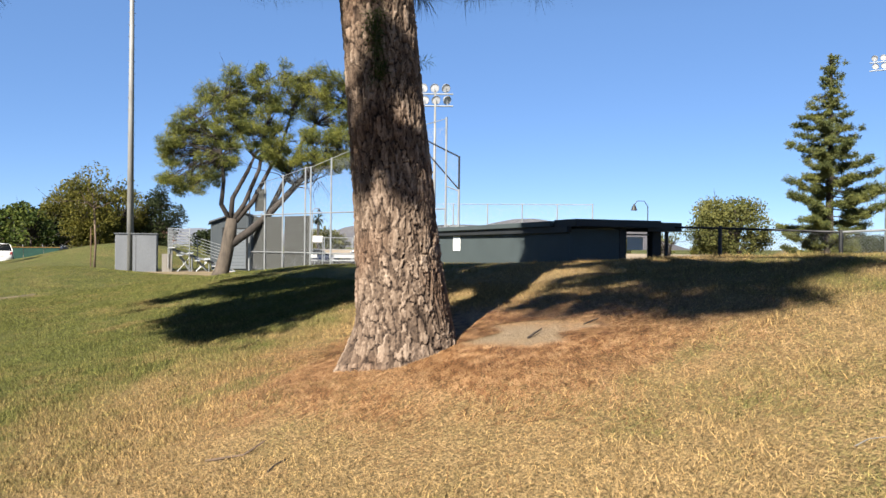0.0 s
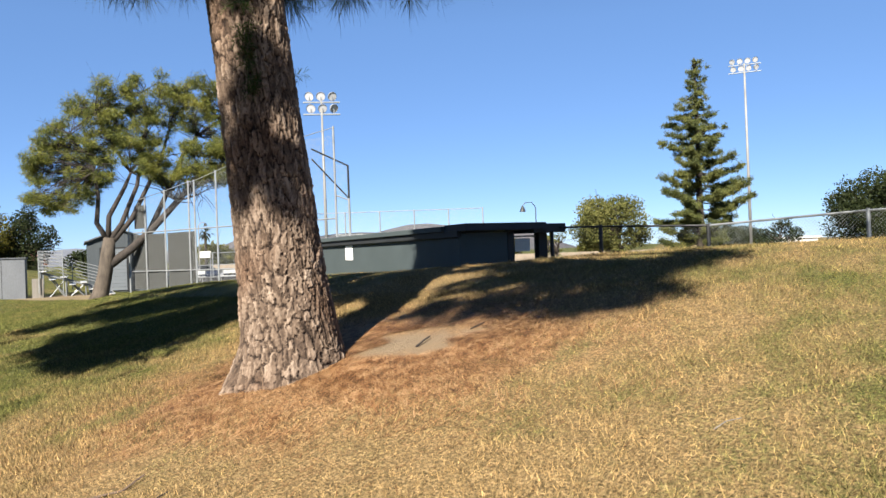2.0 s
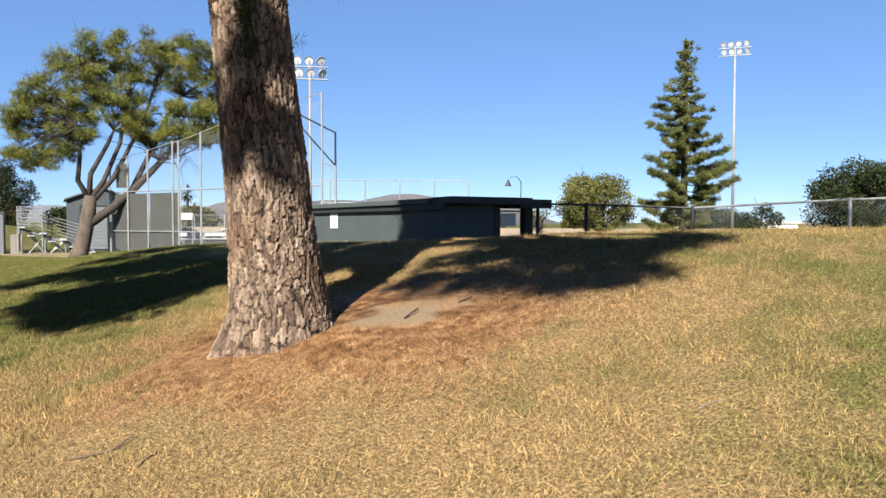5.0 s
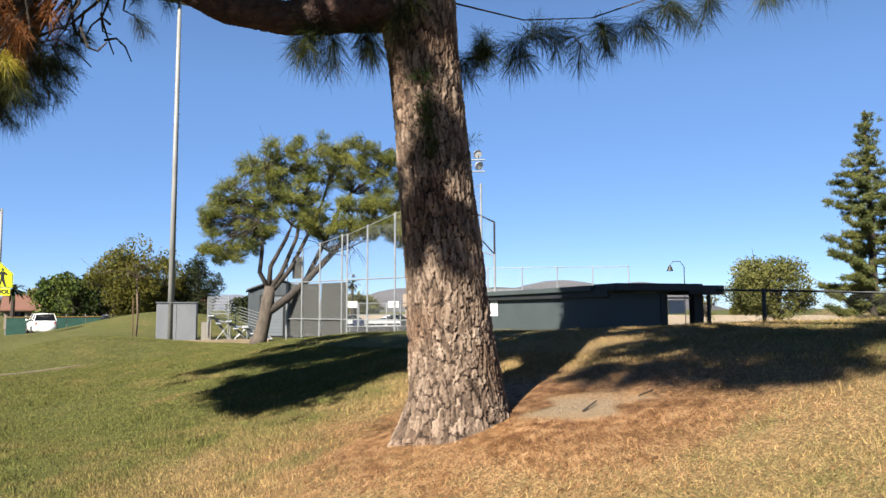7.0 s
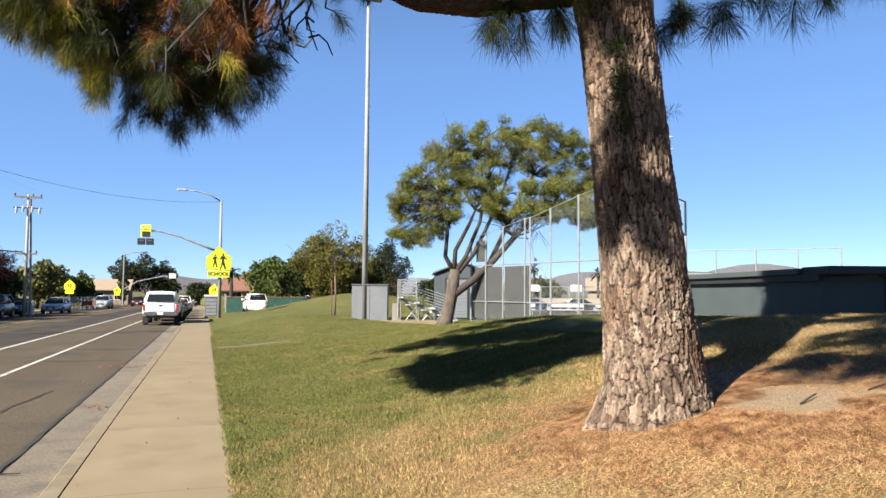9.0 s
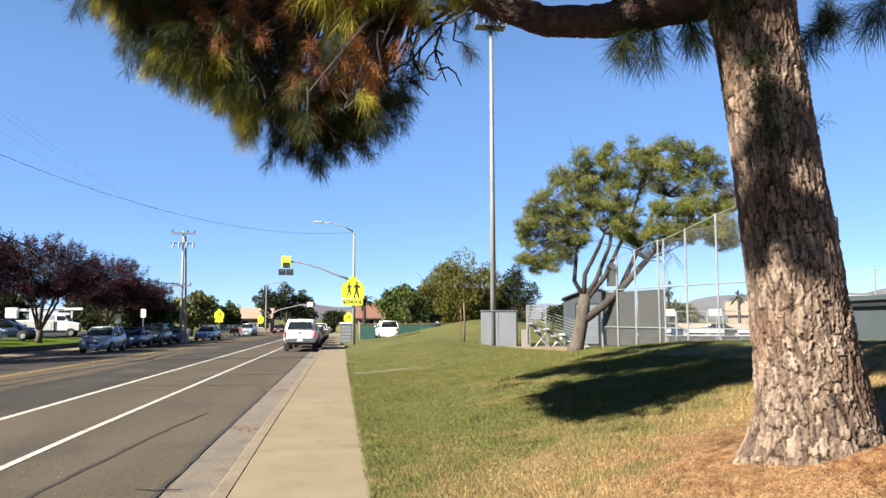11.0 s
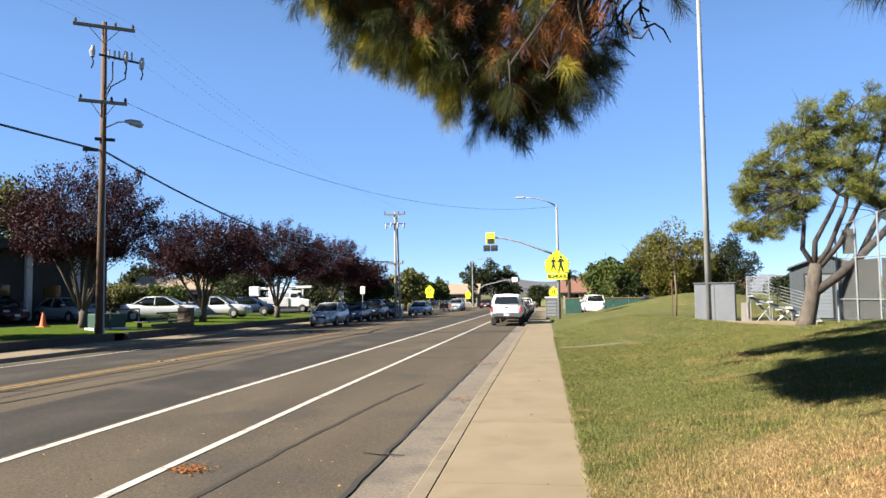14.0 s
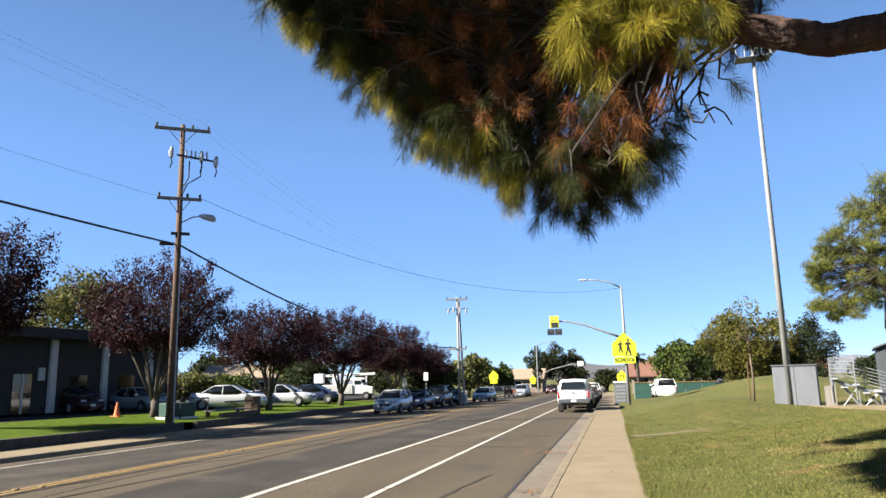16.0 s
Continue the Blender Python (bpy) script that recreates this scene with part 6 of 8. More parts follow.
def pickup(x, y, z, yaw, label, paint="white_paint", topper=True):
    t = thing("pickup_truck", x, y, z, yaw, label, "pickup truck", "parked cars")
    L, w, h2 = 5.5, 0.97, 2.75

    def sec(wd, top, low=0.42):
        return [(0.0, low), (wd * 0.92, low), (wd * 0.99, low + 0.2), (wd, top * 0.8), (wd * 0.96, top), (0.0, top + 0.01)]
    loft([(-h2, sec(w * 0.97, 1.10)), (-h2 + 0.06, sec(w, 1.13)), (0.0, sec(w, 1.13)), (1.0, sec(w, 1.12)), (h2 - 0.5, sec(w * 0.98, 1.06)), (h2 - 0.05, sec(w * 0.92, 0.95)), (h2, sec(w * 0.88, 0.85))], M[paint], "body", t)

    def cab_sec(wd, z1, wt):
        return [(0.0, 1.1), (wd, 1.1), (wt, z1 - 0.05), (wt * 0.9, z1), (0.0, z1 + 0.02)]
    loft([(-0.35, cab_sec(w * 0.96, 1.78, w * 0.80)), (0.65, cab_sec(w * 0.96, 1.78, w * 0.80)), (1.35, cab_sec(w * 0.94, 1.16, w * 0.88))], M["glass"], "cab_glass", t, label="dark windows")
    part("cab_roof", slab(-0.38, 0.62, -w * 0.78, w * 0.78, 1.75, 1.82, 0.03), M[paint], t)
    if topper:
        loft([(-h2 + 0.02, [(0.0, 1.13), (w * 0.95, 1.13), (w * 0.80, 1.72), (w * 0.70, 1.80), (0.0, 1.84)]), (-0.36, [(0.0, 1.13), (w * 0.95, 1.13), (w * 0.82, 1.74), (w * 0.72, 1.82), (0.0, 1.86)])], M[paint], "topper", t, label="white bed topper")
        bm = bmesh.new()
        vs = [bm.verts.new(p) for p in ((-h2 + 0.005, -0.76, 1.24), (-h2 + 0.005, 0.76, 1.24), (-h2 + 0.012, 0.64, 1.68), (-h2 + 0.012, -0.64, 1.68))]
        bm.faces.new(vs)
        r = bmesh.ops.extrude_face_region(bm, geom=bm.faces[:])
        bmesh.ops.translate(bm, vec=(-0.03, 0, 0), verts=[q for q in r["geom"] if isinstance(q, bmesh.types.BMVert)])
        bmesh.ops.recalc_face_normals(bm, faces=bm.faces)
        part("rear_window", bm, M["glass"], t, "dark rear window")
    else:
        part("cab_back", slab(-0.42, -0.35, -w * 0.93, w * 0.93, 1.08, 1.26, 0.02), M[paint], t)
        for sgn in (-1, 1):
            part("pillar", tube(bmesh.new(), [(-0.38, sgn * w * 0.92, 1.2), (-0.37, sgn * w * 0.80, 1.74)], 0.055, 6), M[paint], t)
            part("pillar", tube(bmesh.new(), [(1.3, sgn * w * 0.92, 1.15), (0.64, sgn * w * 0.78, 1.76)], 0.04, 6), M[paint], t)
        part("bed_liner", slab(-h2 + 0.1, -0.45, -0.78, 0.78, 1.125, 1.15), M["black"], t)
    part("tailgate", slab(-h2 - 0.03, -h2 + 0.02, -0.74, 0.74, 0.68, 1.14, 0.015), M[paint], t)
    part("tailgate_handle", slab(-h2 - 0.045, -h2 - 0.031, -0.10, 0.10, 0.98, 1.05), M["black"], t)
    part("bumper", slab(-h2 - 0.2, -h2 - 0.04, -0.9, 0.9, 0.46, 0.66, 0.03), M["chrome"], t, "chrome rear bumper")
    part("number_plate", slab(-h2 - 0.21, -h2 - 0.202, -0.16, 0.16, 0.50, 0.64), M["plate"], t)
    part("underbody", slab(-h2 + 0.1, h2 - 0.3, -0.7, 0.7, 0.32, 0.45), M["black"], t)
    for sgn in (-1, 1):
        part("tail_light", slab(-h2 - 0.025, -h2 + 0.05, sgn * 0.89 - 0.055, sgn * 0.89 + 0.055, 0.72, 1.10, 0.01), M["lamp_red"], t)
        for xx in (-h2 + 1.1, h2 - 0.95):
            wheel(t, xx, sgn * (w - 0.12), 0.39, 0.26)
        part("mud_flap", slab(-h2 + 0.62, -h2 + 0.66, sgn * (w - 0.12) - 0.14, sgn * (w - 0.12) + 0.14, 0.12, 0.5), M["rubber"], t)
        part("mirror", slab(1.0, 1.15, sgn * 1.08 - 0.1, sgn * 1.08 + 0.1, 1.2, 1.42, 0.02), M[paint], t)
    for ch in t.children:
        if not ch.name.startswith(("wheel", "mud_flap")):
            ch.matrix_basis = pose(0, 0, 0.15)
    return t


def on_street(x, y):
    return street_at(x, y) + 0.005


pickup(-2.72, 47.0, on_street(-2.7, 47), 90, "white pickup with a bed topper parked at the kerb")
car(-2.6, 53.6, on_street(-2.6, 53.6), 90, "tan_car", "suv", "tan estate car parked at the kerb", 4.7, 1.85, 1.7)
car(-2.6, 60.2, on_street(-2.6, 60.2), 90, "slate", "sedan", "dark saloon parked at the kerb")
car(-2.6, 66.8, on_street(-2.6, 66.8), 90, "maroon", "sedan", "dark red saloon parked at the kerb")
car(-2.6, 75.0, on_street(-2.6, 75), 90, "silver_light", "sedan", "pale silver saloon parked at the kerb")
car(-2.6, 84.0, on_street(-2.6, 84), 90, "white_paint", "suv", "white car far along the kerb", 4.6, 1.85, 1.7)
# far kerb, facing this way
car(-15.0, 47.6, on_street(-15, 47.6), -90, "silver", "hatch", "silver-blue hatchback parked at the far kerb", 4.2, 1.75, 1.55)
car(-15.0, 54.0, on_street(-15, 54), -90, "navy", "sedan", "dark blue saloon parked at the far kerb")
car(-15.05, 60.2, on_street(-15, 60.2), -90, "slate", "suv", "dark grey off-roader parked at the far kerb", 4.7, 1.9, 1.75)
car(-15.0, 66.4, on_street(-15, 66.4), -90, "navy", "sedan", "dark blue saloon behind the off-roader")
car(-13.6, 75.5, on_street(-13.6, 75.5), -93, "silver", "sedan", "silver saloon by the far pole")
car(-12.4, 98.0, on_street(-12.4, 98), -90, "silver", "hatch", "silver pickup-like car in the distance", 4.8, 1.85, 1.65)
car(-10.0, 118.0, on_street(-10, 118), -90, "maroon", "sedan", "small dark red car in the distance")
# car park behind the plum trees
car(-23.45, 40.9, 0.485 + float(fall(41)), 14, "silver_light", "sedan", "pale silver saloon in the car park", 4.7, 1.8, 1.46)
car(-23.3, 47.9, 0.485 + float(fall(48)), 4, "silver_light", "sedan", "pale silver saloon under the plum trees", 4.6, 1.8, 1.45)
car(-23.7, 54.3, 0.485 + float(fall(54)), 4, "navy", "sedan", "dark saloon under the plum trees", 4.6, 1.8, 1.45)
car(-28.5, 39.0, 0.485 + float(fall(39)), -20, "silver", "sedan", "blue-silver saloon in the shade of the building", 4.6, 1.8, 1.45)
car(-31.2, 36.4, 0.485 + float(fall(36)), -20, "maroon", "suv", "dark red car in the shade of the building", 4.6, 1.8, 1.6)
car(-33.6, 34.6, 0.485 + float(fall(36)), -20, "slate", "sedan", "black car in the shade of the building", 4.6, 1.8, 1.45)
# park side beyond the grass hill
car(4.0, 67.2, land_at(4.0, 67.2), 94, "white_paint", "suv", "white utility car parked beyond the grass hill", H=1.65)
for k, (xx, p_) in enumerate(((9.5, "slate"), (13.0, "navy"), (16.5, "slate"))):
    car(xx, 70.0 + k, land_at(xx, 70 + k), 95, p_, "sedan", "car parked in the row beyond the hill")
for k in range(7):
    p_ = ("slate", "navy", "slate", "tan_car", "maroon", "navy", "slate")[k]
    car(30 + k * 4.2, 74 - k * 2.6, land_at(30 + k * 4.2, 74 - k * 2.6), -20, p_, "suv" if k % 2 else "sedan", "car parked beyond the ball field", group="cars beyond the field")

# bucket truck
bt = thing("bucket_truck", -25.3, 65.6, 0.485 + float(fall(65)), 12, "white utility truck with a folded boom", "utility truck")
part("chassis", slab(-3.0, 3.0, -0.55, 0.55, 0.55, 0.75), M["black"], bt)
part("service_body", slab(-3.0, 0.9, -1.1, 1.1, 0.7, 1.75, 0.05), M["white_paint"], bt)
loft([(0.95, [(0, 0.7), (1.0, 0.7), (1.0, 1.6), (0.85, 2.35), (0, 2.4)]), (1.8, [(0, 0.7), (1.0, 0.7), (1.0, 1.6), (0.85, 2.35), (0, 2.4)]), (2.2, [(0, 0.7), (1.0, 0.7), (1.0, 1.55), (0.9, 1.65), (0, 1.7)]), (3.2, [(0, 0.7), (0.95, 0.7), (0.95, 1.3), (0.85, 1.42), (0, 1.45)])], M["white_paint"], "cab", bt, smooth=False)
for sgn in (-1, 1):
    part("cab_window", slab(1.1, 1.85, sgn * 0.96 - 0.02, sgn * 0.96 + 0.02, 1.62, 2.2), M["glass"], bt)
    for xx in (-2.0, 2.45):
        wheel(bt, xx, sgn * 0.92, 0.46, 0.28)
for k in range(3):
    part("locker_door", slab(-2.85 + k * 1.22, -1.75 + k * 1.22, -1.118, -1.102, 0.85, 1.65, 0.01), M["pilaster"], bt)
part("boom", slab(-2.6, 3.5, -0.16, 0.16, 2.72, 3.0, 0.04, pose(0, 0, 0, 0, -1.5, 0)), M["white_paint"], bt)
part("lower_boom", slab(-1.6, 2.2, -0.14, 0.14, 2.3, 2.52, 0.03), M["white_paint"], bt)
part("boom_pedestal", slab(-1.5, -0.9, -0.3, 0.3, 1.7, 2.75, 0.05), M["white_paint"], bt)
part("boom_rest", slab(2.3, 2.45, -0.2, 0.2, 1.6, 2.72), M["white_paint"], bt)
part("bucket", slab(-3.7, -2.6, -0.45, 0.45, 1.95, 3.05, 0.08), M["white_paint"], bt)
for k, (xa, xb) in enumerate(((-1.9, -1.55), (-1.4, -0.9), (-0.75, -0.5), (-0.3, 0.3), (0.5, 1.6))):
    part("print_bar", slab(xa, xb, -0.172, -0.162, 2.79, 2.94), M["ink"], bt)
part("windscreen", slab(1.98, 2.04, -0.8, 0.8, 1.7, 2.25, 0.01, pose(0, 0, 0, 0, 0, 0)), M["glass"], bt)
bt.scale = (0.82, 0.82, 0.82)

# ---- street furniture ----
def pentagon(s):
    return [(-s * 0.5, -s * 0.42), (s * 0.5, -s * 0.42), (s * 0.5, s * 0.10), (0.0, s * 0.58), (-s * 0.5, s * 0.10)]


def flat_shape(outline, x, z, y, depth, mat, parent, name):
    bm = bmesh.new()
    poly_prism(bm, [(x + u, z + v_) for u, v_ in outline], y, y + depth)
    return part(name, bm, mat, parent)


def walkers(parent, x, z, s, y):
    """The two black walking marks of a school sign, as plain shapes."""
    for dx, k in ((-0.14, 0.82), (0.13, 1.0)):
        o = [(u * s * k + dx * s, v_ * s * k) for u, v_ in [(-0.10, -0.34), (-0.05, -0.34), (0.0, -0.16), (0.07, -0.34), (0.13, -0.34), (0.06, -0.08), (0.06, 0.06), (0.13, 0.0), (0.15, 0.04), (0.06, 0.14), (-0.04, 0.14), (-0.12, 0.02), (-0.09, -0.01), (-0.04, 0.05), (-0.04, -0.10)]]
        flat_shape(o, x, z, y, 0.004, M["black"], parent, "walking_mark")
        head = [(dx * s + 0.012 * s + 0.045 * s * k * math.cos(a), 0.20 * s * k + 0.05 * s * k * math.sin(a)) for a in (2 * math.pi * q / 10 for q in range(10))]
        flat_shape(head, x, z, y, 0.004, M["black"], parent, "walking_mark")


def words(text, size, x, y, z, mat, parent, name="lettering", bold=0.0):
    cu = bpy.data.curves.new(name, "FONT")
    cu.body, cu.size, cu.align_x, cu.align_y, cu.extrude = text, size, "CENTER", "CENTER", 0.002
    cu.offset = bold
    tmp = bpy.data.objects.new(name, cu)
    dg = bpy.context.evaluated_depsgraph_get()
    me = bpy.data.meshes.new_from_object(tmp.evaluated_get(dg))
    bpy.data.objects.remove(tmp)
    me.materials.clear()
    me.materials.append(mat)
    ob = new(name, me)
    ob.matrix_basis = pose(x, y, z, 90, 0, 0)
    ob.parent = parent
    return ob


SZ = float(fall(50)) + 0.05
mast = thing("street_lamp", label="grey street lamp with a mast arm and speed display", category="street lamp")
part("pole", tube(bmesh.new(), [(0.62, 50.2, SZ - 0.2), (0.58, 50.2, 7.85)], [0.13, 0.07], 12), M["pole_grey"], mast, smooth=True)
part("lamp_arm", tube(bmesh.new(), [(0.58, 50.2, 7.75), (-0.1, 50.2, 8.15), (-1.0, 50.2, 8.38), (-1.7, 50.2, 8.42)], [0.05, 0.045, 0.04, 0.035], 8), M["pole_grey"], mast, smooth=True)
part("lamp_head", slab(-2.25, -1.65, 50.1, 50.3, 8.36, 8.5, 0.05), M["porcelain"], mast)
part("mast_arm", tube(bmesh.new(), [(0.58, 50.2, 4.3), (-0.6, 50.2, 4.75), (-2.0, 50.2, 5.3), (-3.2, 50.2, 5.6), (-4.35, 50.2, 5.65)], [0.075, 0.07, 0.06, 0.055, 0.05], 10), M["pole_grey"], mast, smooth=True)
spd = part("speed_sign", slab(-4.38, -3.75, 50.02, 50.1, 5.18, 6.0, 0.02), M["sign_yellow"], mast, "yellow-green speed display sign")
part("display", slab(-4.30, -3.83, 49.99, 50.015, 5.23, 5.56), M["black"], spd)
words("YOUR", 0.17, -4.065, 50.012, 5.87, M["ink"], spd)
words("SPEED", 0.17, -4.065, 50.012, 5.69, M["ink"], spd)
for sgn in (-1, 1):
    bx = -4.065 + sgn * 0.26
    b_ = part("flasher_box", slab(bx - 0.24, bx + 0.24, 49.98, 50.12, 4.68, 5.10, 0.02), M["dark_steel"], mast)
    part("print_bar", slab(bx - 0.12, bx + 0.12, 49.973, 49.979, 4.95, 4.99), M["ink"], b_)
school = thing("school_sign", label="yellow-green pentagon school sign with a word plate", category="school sign")
sg = flat_shape(pentagon(1.62), 0.52, 3.78, 50.0, 0.02, M["sign_yellow"], school, "sign_panel")
flat_shape([(u * 0.97, v_ * 0.97) for u, v_ in pentagon(1.62)], 0.52, 3.78, 49.996, 0.003, M["black"], sg, "border")
flat_shape([(u * 0.93, v_ * 0.93) for u, v_ in pentagon(1.62)], 0.52, 3.78, 49.992, 0.003, M["sign_yellow"], sg, "face")
walkers(sg, 0.52, 3.80, 1.85, 49.985)
wp = part("word_plate", slab(-0.17, 1.21, 50.0, 50.02, 2.62, 3.06, 0.005), M["sign_yellow"], school)
words("SCHOOL", 0.33, 0.52, 49.99, 2.84, M["black"], wp, bold=0.012)
part("bracket", slab(0.45, 0.75, 50.02, 50.16, 2.9, 3.9), M["galv"], school)

ks = thing("notice_kiosk", 0.1, 55.0, float(fall(55)), 0, "grey notice kiosk beside the pavement", "notice kiosk")
part("cabinet", slab(-0.4, 0.5, 0, 0.3, 0, 1.55, 0.02), M["box_steel"], ks)
part("cap", slab(-0.46, 0.56, -0.05, 0.35, 1.55, 1.68, 0.02), M["pilaster"], ks)
for k in range(5):
    part("panel_slat", slab(-0.3, 0.4, -0.02, -0.002, 0.2 + k * 0.25, 0.38 + k * 0.25), M["galv"], ks)


def small_school_sign(x, y, z, h, s, label):
    t = thing("school_sign", label=label, category="school sign", group="small school signs")
    part("post", rod((x, y + 0.04, z), (x, y + 0.04, z + h), 0.03), M["galv"], t)
    p_ = flat_shape(pentagon(s), x, z + h, y, 0.015, M["sign_yellow"], t, "sign_panel")
    walkers(p_, x, z + h, s * 0.9, y - 0.006)
    part("word_plate", slab(x - s * 0.4, x + s * 0.4, y, y + 0.015, z + h - s * 0.85, z + h - s * 0.47), M["sign_yellow"], t)


small_school_sign(0.35, 58.5, float(fall(58)), 2.1, 0.75, "small yellow-green school sign by the kiosk")
small_school_sign(-13.3, 80.0, float(fall(80)), 2.6, 1.0, "yellow-green school sign on the far kerb")
small_school_sign(-13.0, 118.0, float(fall(118)), 2.4, 0.95, "distant yellow-green school sign")


def cross_pole(x, y, z, h, r, yaw, arms, label, wood="wood_pole"):
    """A wooden utility pole with crossarms (height, half width) and pin insulators."""
    t = thing("utility_pole", x, y, z, yaw, label, "utility pole", "utility poles")
    part("pole", tube(bmesh.new(), [(0, 0, -0.3), (0.03, 0, h * 0.5), (0, 0, h)], [r, r * 0.85, r * 0.62], 12), M[wood], t, smooth=True)
    for k, (ah, w) in enumerate(arms):
        arm = part("crossarm", slab(-w, w, -0.16, -0.05, ah - 0.07, ah + 0.07, 0.01), M["wood_pale"], t)
        for s in (-0.92, 0.35, 0.92):
            part("insulator", tube(bmesh.new(), [(s * w, -0.1, ah + 0.07), (s * w, -0.1, ah + 0.2), (s * w, -0.1, ah + 0.27)], [0.05, 0.06, 0.02], 8), M["dark_steel"], arm)
        for sgn in (-1, 1):
            part("arm_brace", rod((sgn * w * 0.5, -0.1, ah - 0.05), (0, -0.1, ah - 0.75), 0.018, seg=5), M["galv"], t)
    return t


NP = cross_pole(-19.05, 28.0, 0.02 + float(fall(28)), 13.75, 0.17, 33, [(13.5, 1.22), (10.2, 0.95)], "brown wooden utility pole with crossarms and a street lamp")
eq = part("equipment_bar", rod((-0.2, -0.15, 12.25), (1.55, -0.15, 12.05), 0.05), M["dark_steel"], NP)
for xx, zz in ((-0.45, 12.35), (0.85, 12.25), (1.5, 12.05)):
    c_ = part("cutout", tube(bmesh.new(), [(xx, -0.2, zz - 0.25), (xx, -0.2, zz), (xx + 0.03, -0.2, zz + 0.25)], [0.09, 0.12, 0.06], 8), M["porcelain"], NP)
    part("lead", tube(bmesh.new(), [(xx, -0.2, zz - 0.25), (xx + 0.05, -0.2, zz - 0.5), (xx - 0.03, -0.2, zz - 0.75)], 0.03, 5), M["wire"], c_)
for xx in (0.2, 0.42, 0.6, 1.1):
    part("bushing", rod((xx, -0.15, 12.1), (xx, -0.15, 12.5), 0.04), M["porcelain"], NP)
part("riser_cable", tube(bmesh.new(), [(0.9, -0.15, 12.0), (0.85, -0.15, 11.3), (0.3, -0.15, 10.9), (0.1, -0.15, 10.4)], 0.03, 6), M["wire"], NP)
part("riser_cable", tube(bmesh.new(), [(0.35, -0.15, 12.0), (0.35, -0.15, 11.2), (0.1, -0.15, 10.7)], 0.03, 6), M["wire"], NP)
part("lamp_arm", tube(bmesh.new(), [(0.1, 0, 9.1), (0.6, 0, 9.4), (0.95, 0, 9.45)], 0.03, 6), M["porcelain"], NP)
part("lamp_head", tube(bmesh.new(), [(0.85, 0, 9.47), (1.1, 0, 9.45), (1.45, 0, 9.38), (1.6, 0, 9.3)], [0.05, 0.14, 0.17, 0.08], 10), M["porcelain"], NP, smooth=True)
part("cable_bracket", slab(-0.3, 0.5, -0.12, 0.1, 8.55, 8.65), M["dark_steel"], NP)
part("cable_splice", slab(-0.75, -0.15, -0.2, -0.1, 8.02, 8.16, 0.02), M["wire"], NP)
part("metal_sleeve", tube(bmesh.new(), [(0.16, -0.05, 0.0), (0.13, -0.05, 5.0), (0.12, -0.05, 7.5)], 0.05, 8), M["galv"], NP)

FP = cross_pole(-13.35, 61.5, float(fall(61)), 9.3, 0.125, 5, [(9.1, 0.95), (4.75, 0.75)], "pale utility pole with crossarms at the far kerb", "pole_pale")
part("second_pole", tube(bmesh.new(), [(0.42, 0.3, -0.3), (0.14, 0.2, 9.0)], [0.10, 0.07], 10), M["pole_pale"], FP)
for xx, zz in ((-0.75, 8.1), (-0.3, 8.2), (0.3, 8.2), (0.8, 8.1)):
    part("cutout", tube(bmesh.new(), [(xx, -0.2, zz - 0.3), (xx, -0.2, zz), (xx, -0.2, zz + 0.2)], [0.07, 0.1, 0.05], 7), M["porcelain"], FP)
part("equipment_bar", rod((-0.95, -0.15, 8.25), (0.95, -0.15, 8.25), 0.04), M["dark_steel"], FP)


def cable(a, b, sag, r, mat, label):
    pts = []
    for i in range(25):
        s = i / 24
        p = Vector(a).lerp(Vector(b), s)
        pts.append((p.x, p.y, p.z - sag * 4 * s * (1 - s)))
    t = part("overhead_cable", tube(bmesh.new(), pts, r, 5), M[mat])
    return tagged(t, label, "overhead cable", "overhead cables")


NPx, NPy = -19.05, 28.0
cable((-21.5, -18, 8.7), (NPx - 0.1, NPy, 8.05), 0.5, 0.045, "wire", "thick black telephone cable between the poles")
cable((NPx + 0.1, NPy, 8.0), (-13.6, 61.5, 4.6), 1.2, 0.045, "wire", "thick black telephone cable between the poles")
for dx, z0, z1 in ((-1.0, 13.8, 9.3), (0.4, 13.85, 9.35), (1.0, 13.85, 9.3)):
    cable((NPx + dx * 0.84, NPy + dx * 0.54, z0 - 0.05), (-13.35 + dx * 0.7, 61.5, z1 - 0.05), 0.9, 0.003, "line_wire", "thin grey power line between the poles")
    cable((NPx + dx * 0.84 - 4, -20, z0 + 0.3), (NPx + dx * 0.84, NPy + dx * 0.54, z0 - 0.05), 0.9, 0.003, "line_wire", "thin grey power line towards the next pole")
cable((NPx + 0.7, NPy + 0.45, 10.25), (0.55, 50.2, 7.75), 1.75, 0.010, "line_wire", "thin dark service line across the street")
cable((NPx - 0.9, NPy - 0.5, 10.25), (-23.5, -18, 11.2), 0.7, 0.006, "line_wire", "thin grey line towards the next pole")

# far mast and lamp
fm = thing("street_lamp", label="distant grey street lamp with a signal mast", category="street lamp")
part("pole", rod((-12.6, 122, -0.6), (-12.6, 122, 7.4), 0.1), M["pole_grey"], fm)
part("lamp_arm", tube(bmesh.new(), [(-12.6, 122, 7.2), (-11.5, 122, 7.7), (-9.6, 122, 7.8)], 0.06, 6), M["pole_grey"], fm)
part("mast_arm", tube(bmesh.new(), [(-12.6, 122, 1.9), (-10.5, 122, 3.2), (-7.0, 122, 4.0), (-5.0, 122, 4.1)], 0.08, 6), M["pole_grey"], fm)
part("sign_blade", slab(-5.9, -4.9, 121.9, 122.0, 3.7, 4.5), M["pilaster"], fm)

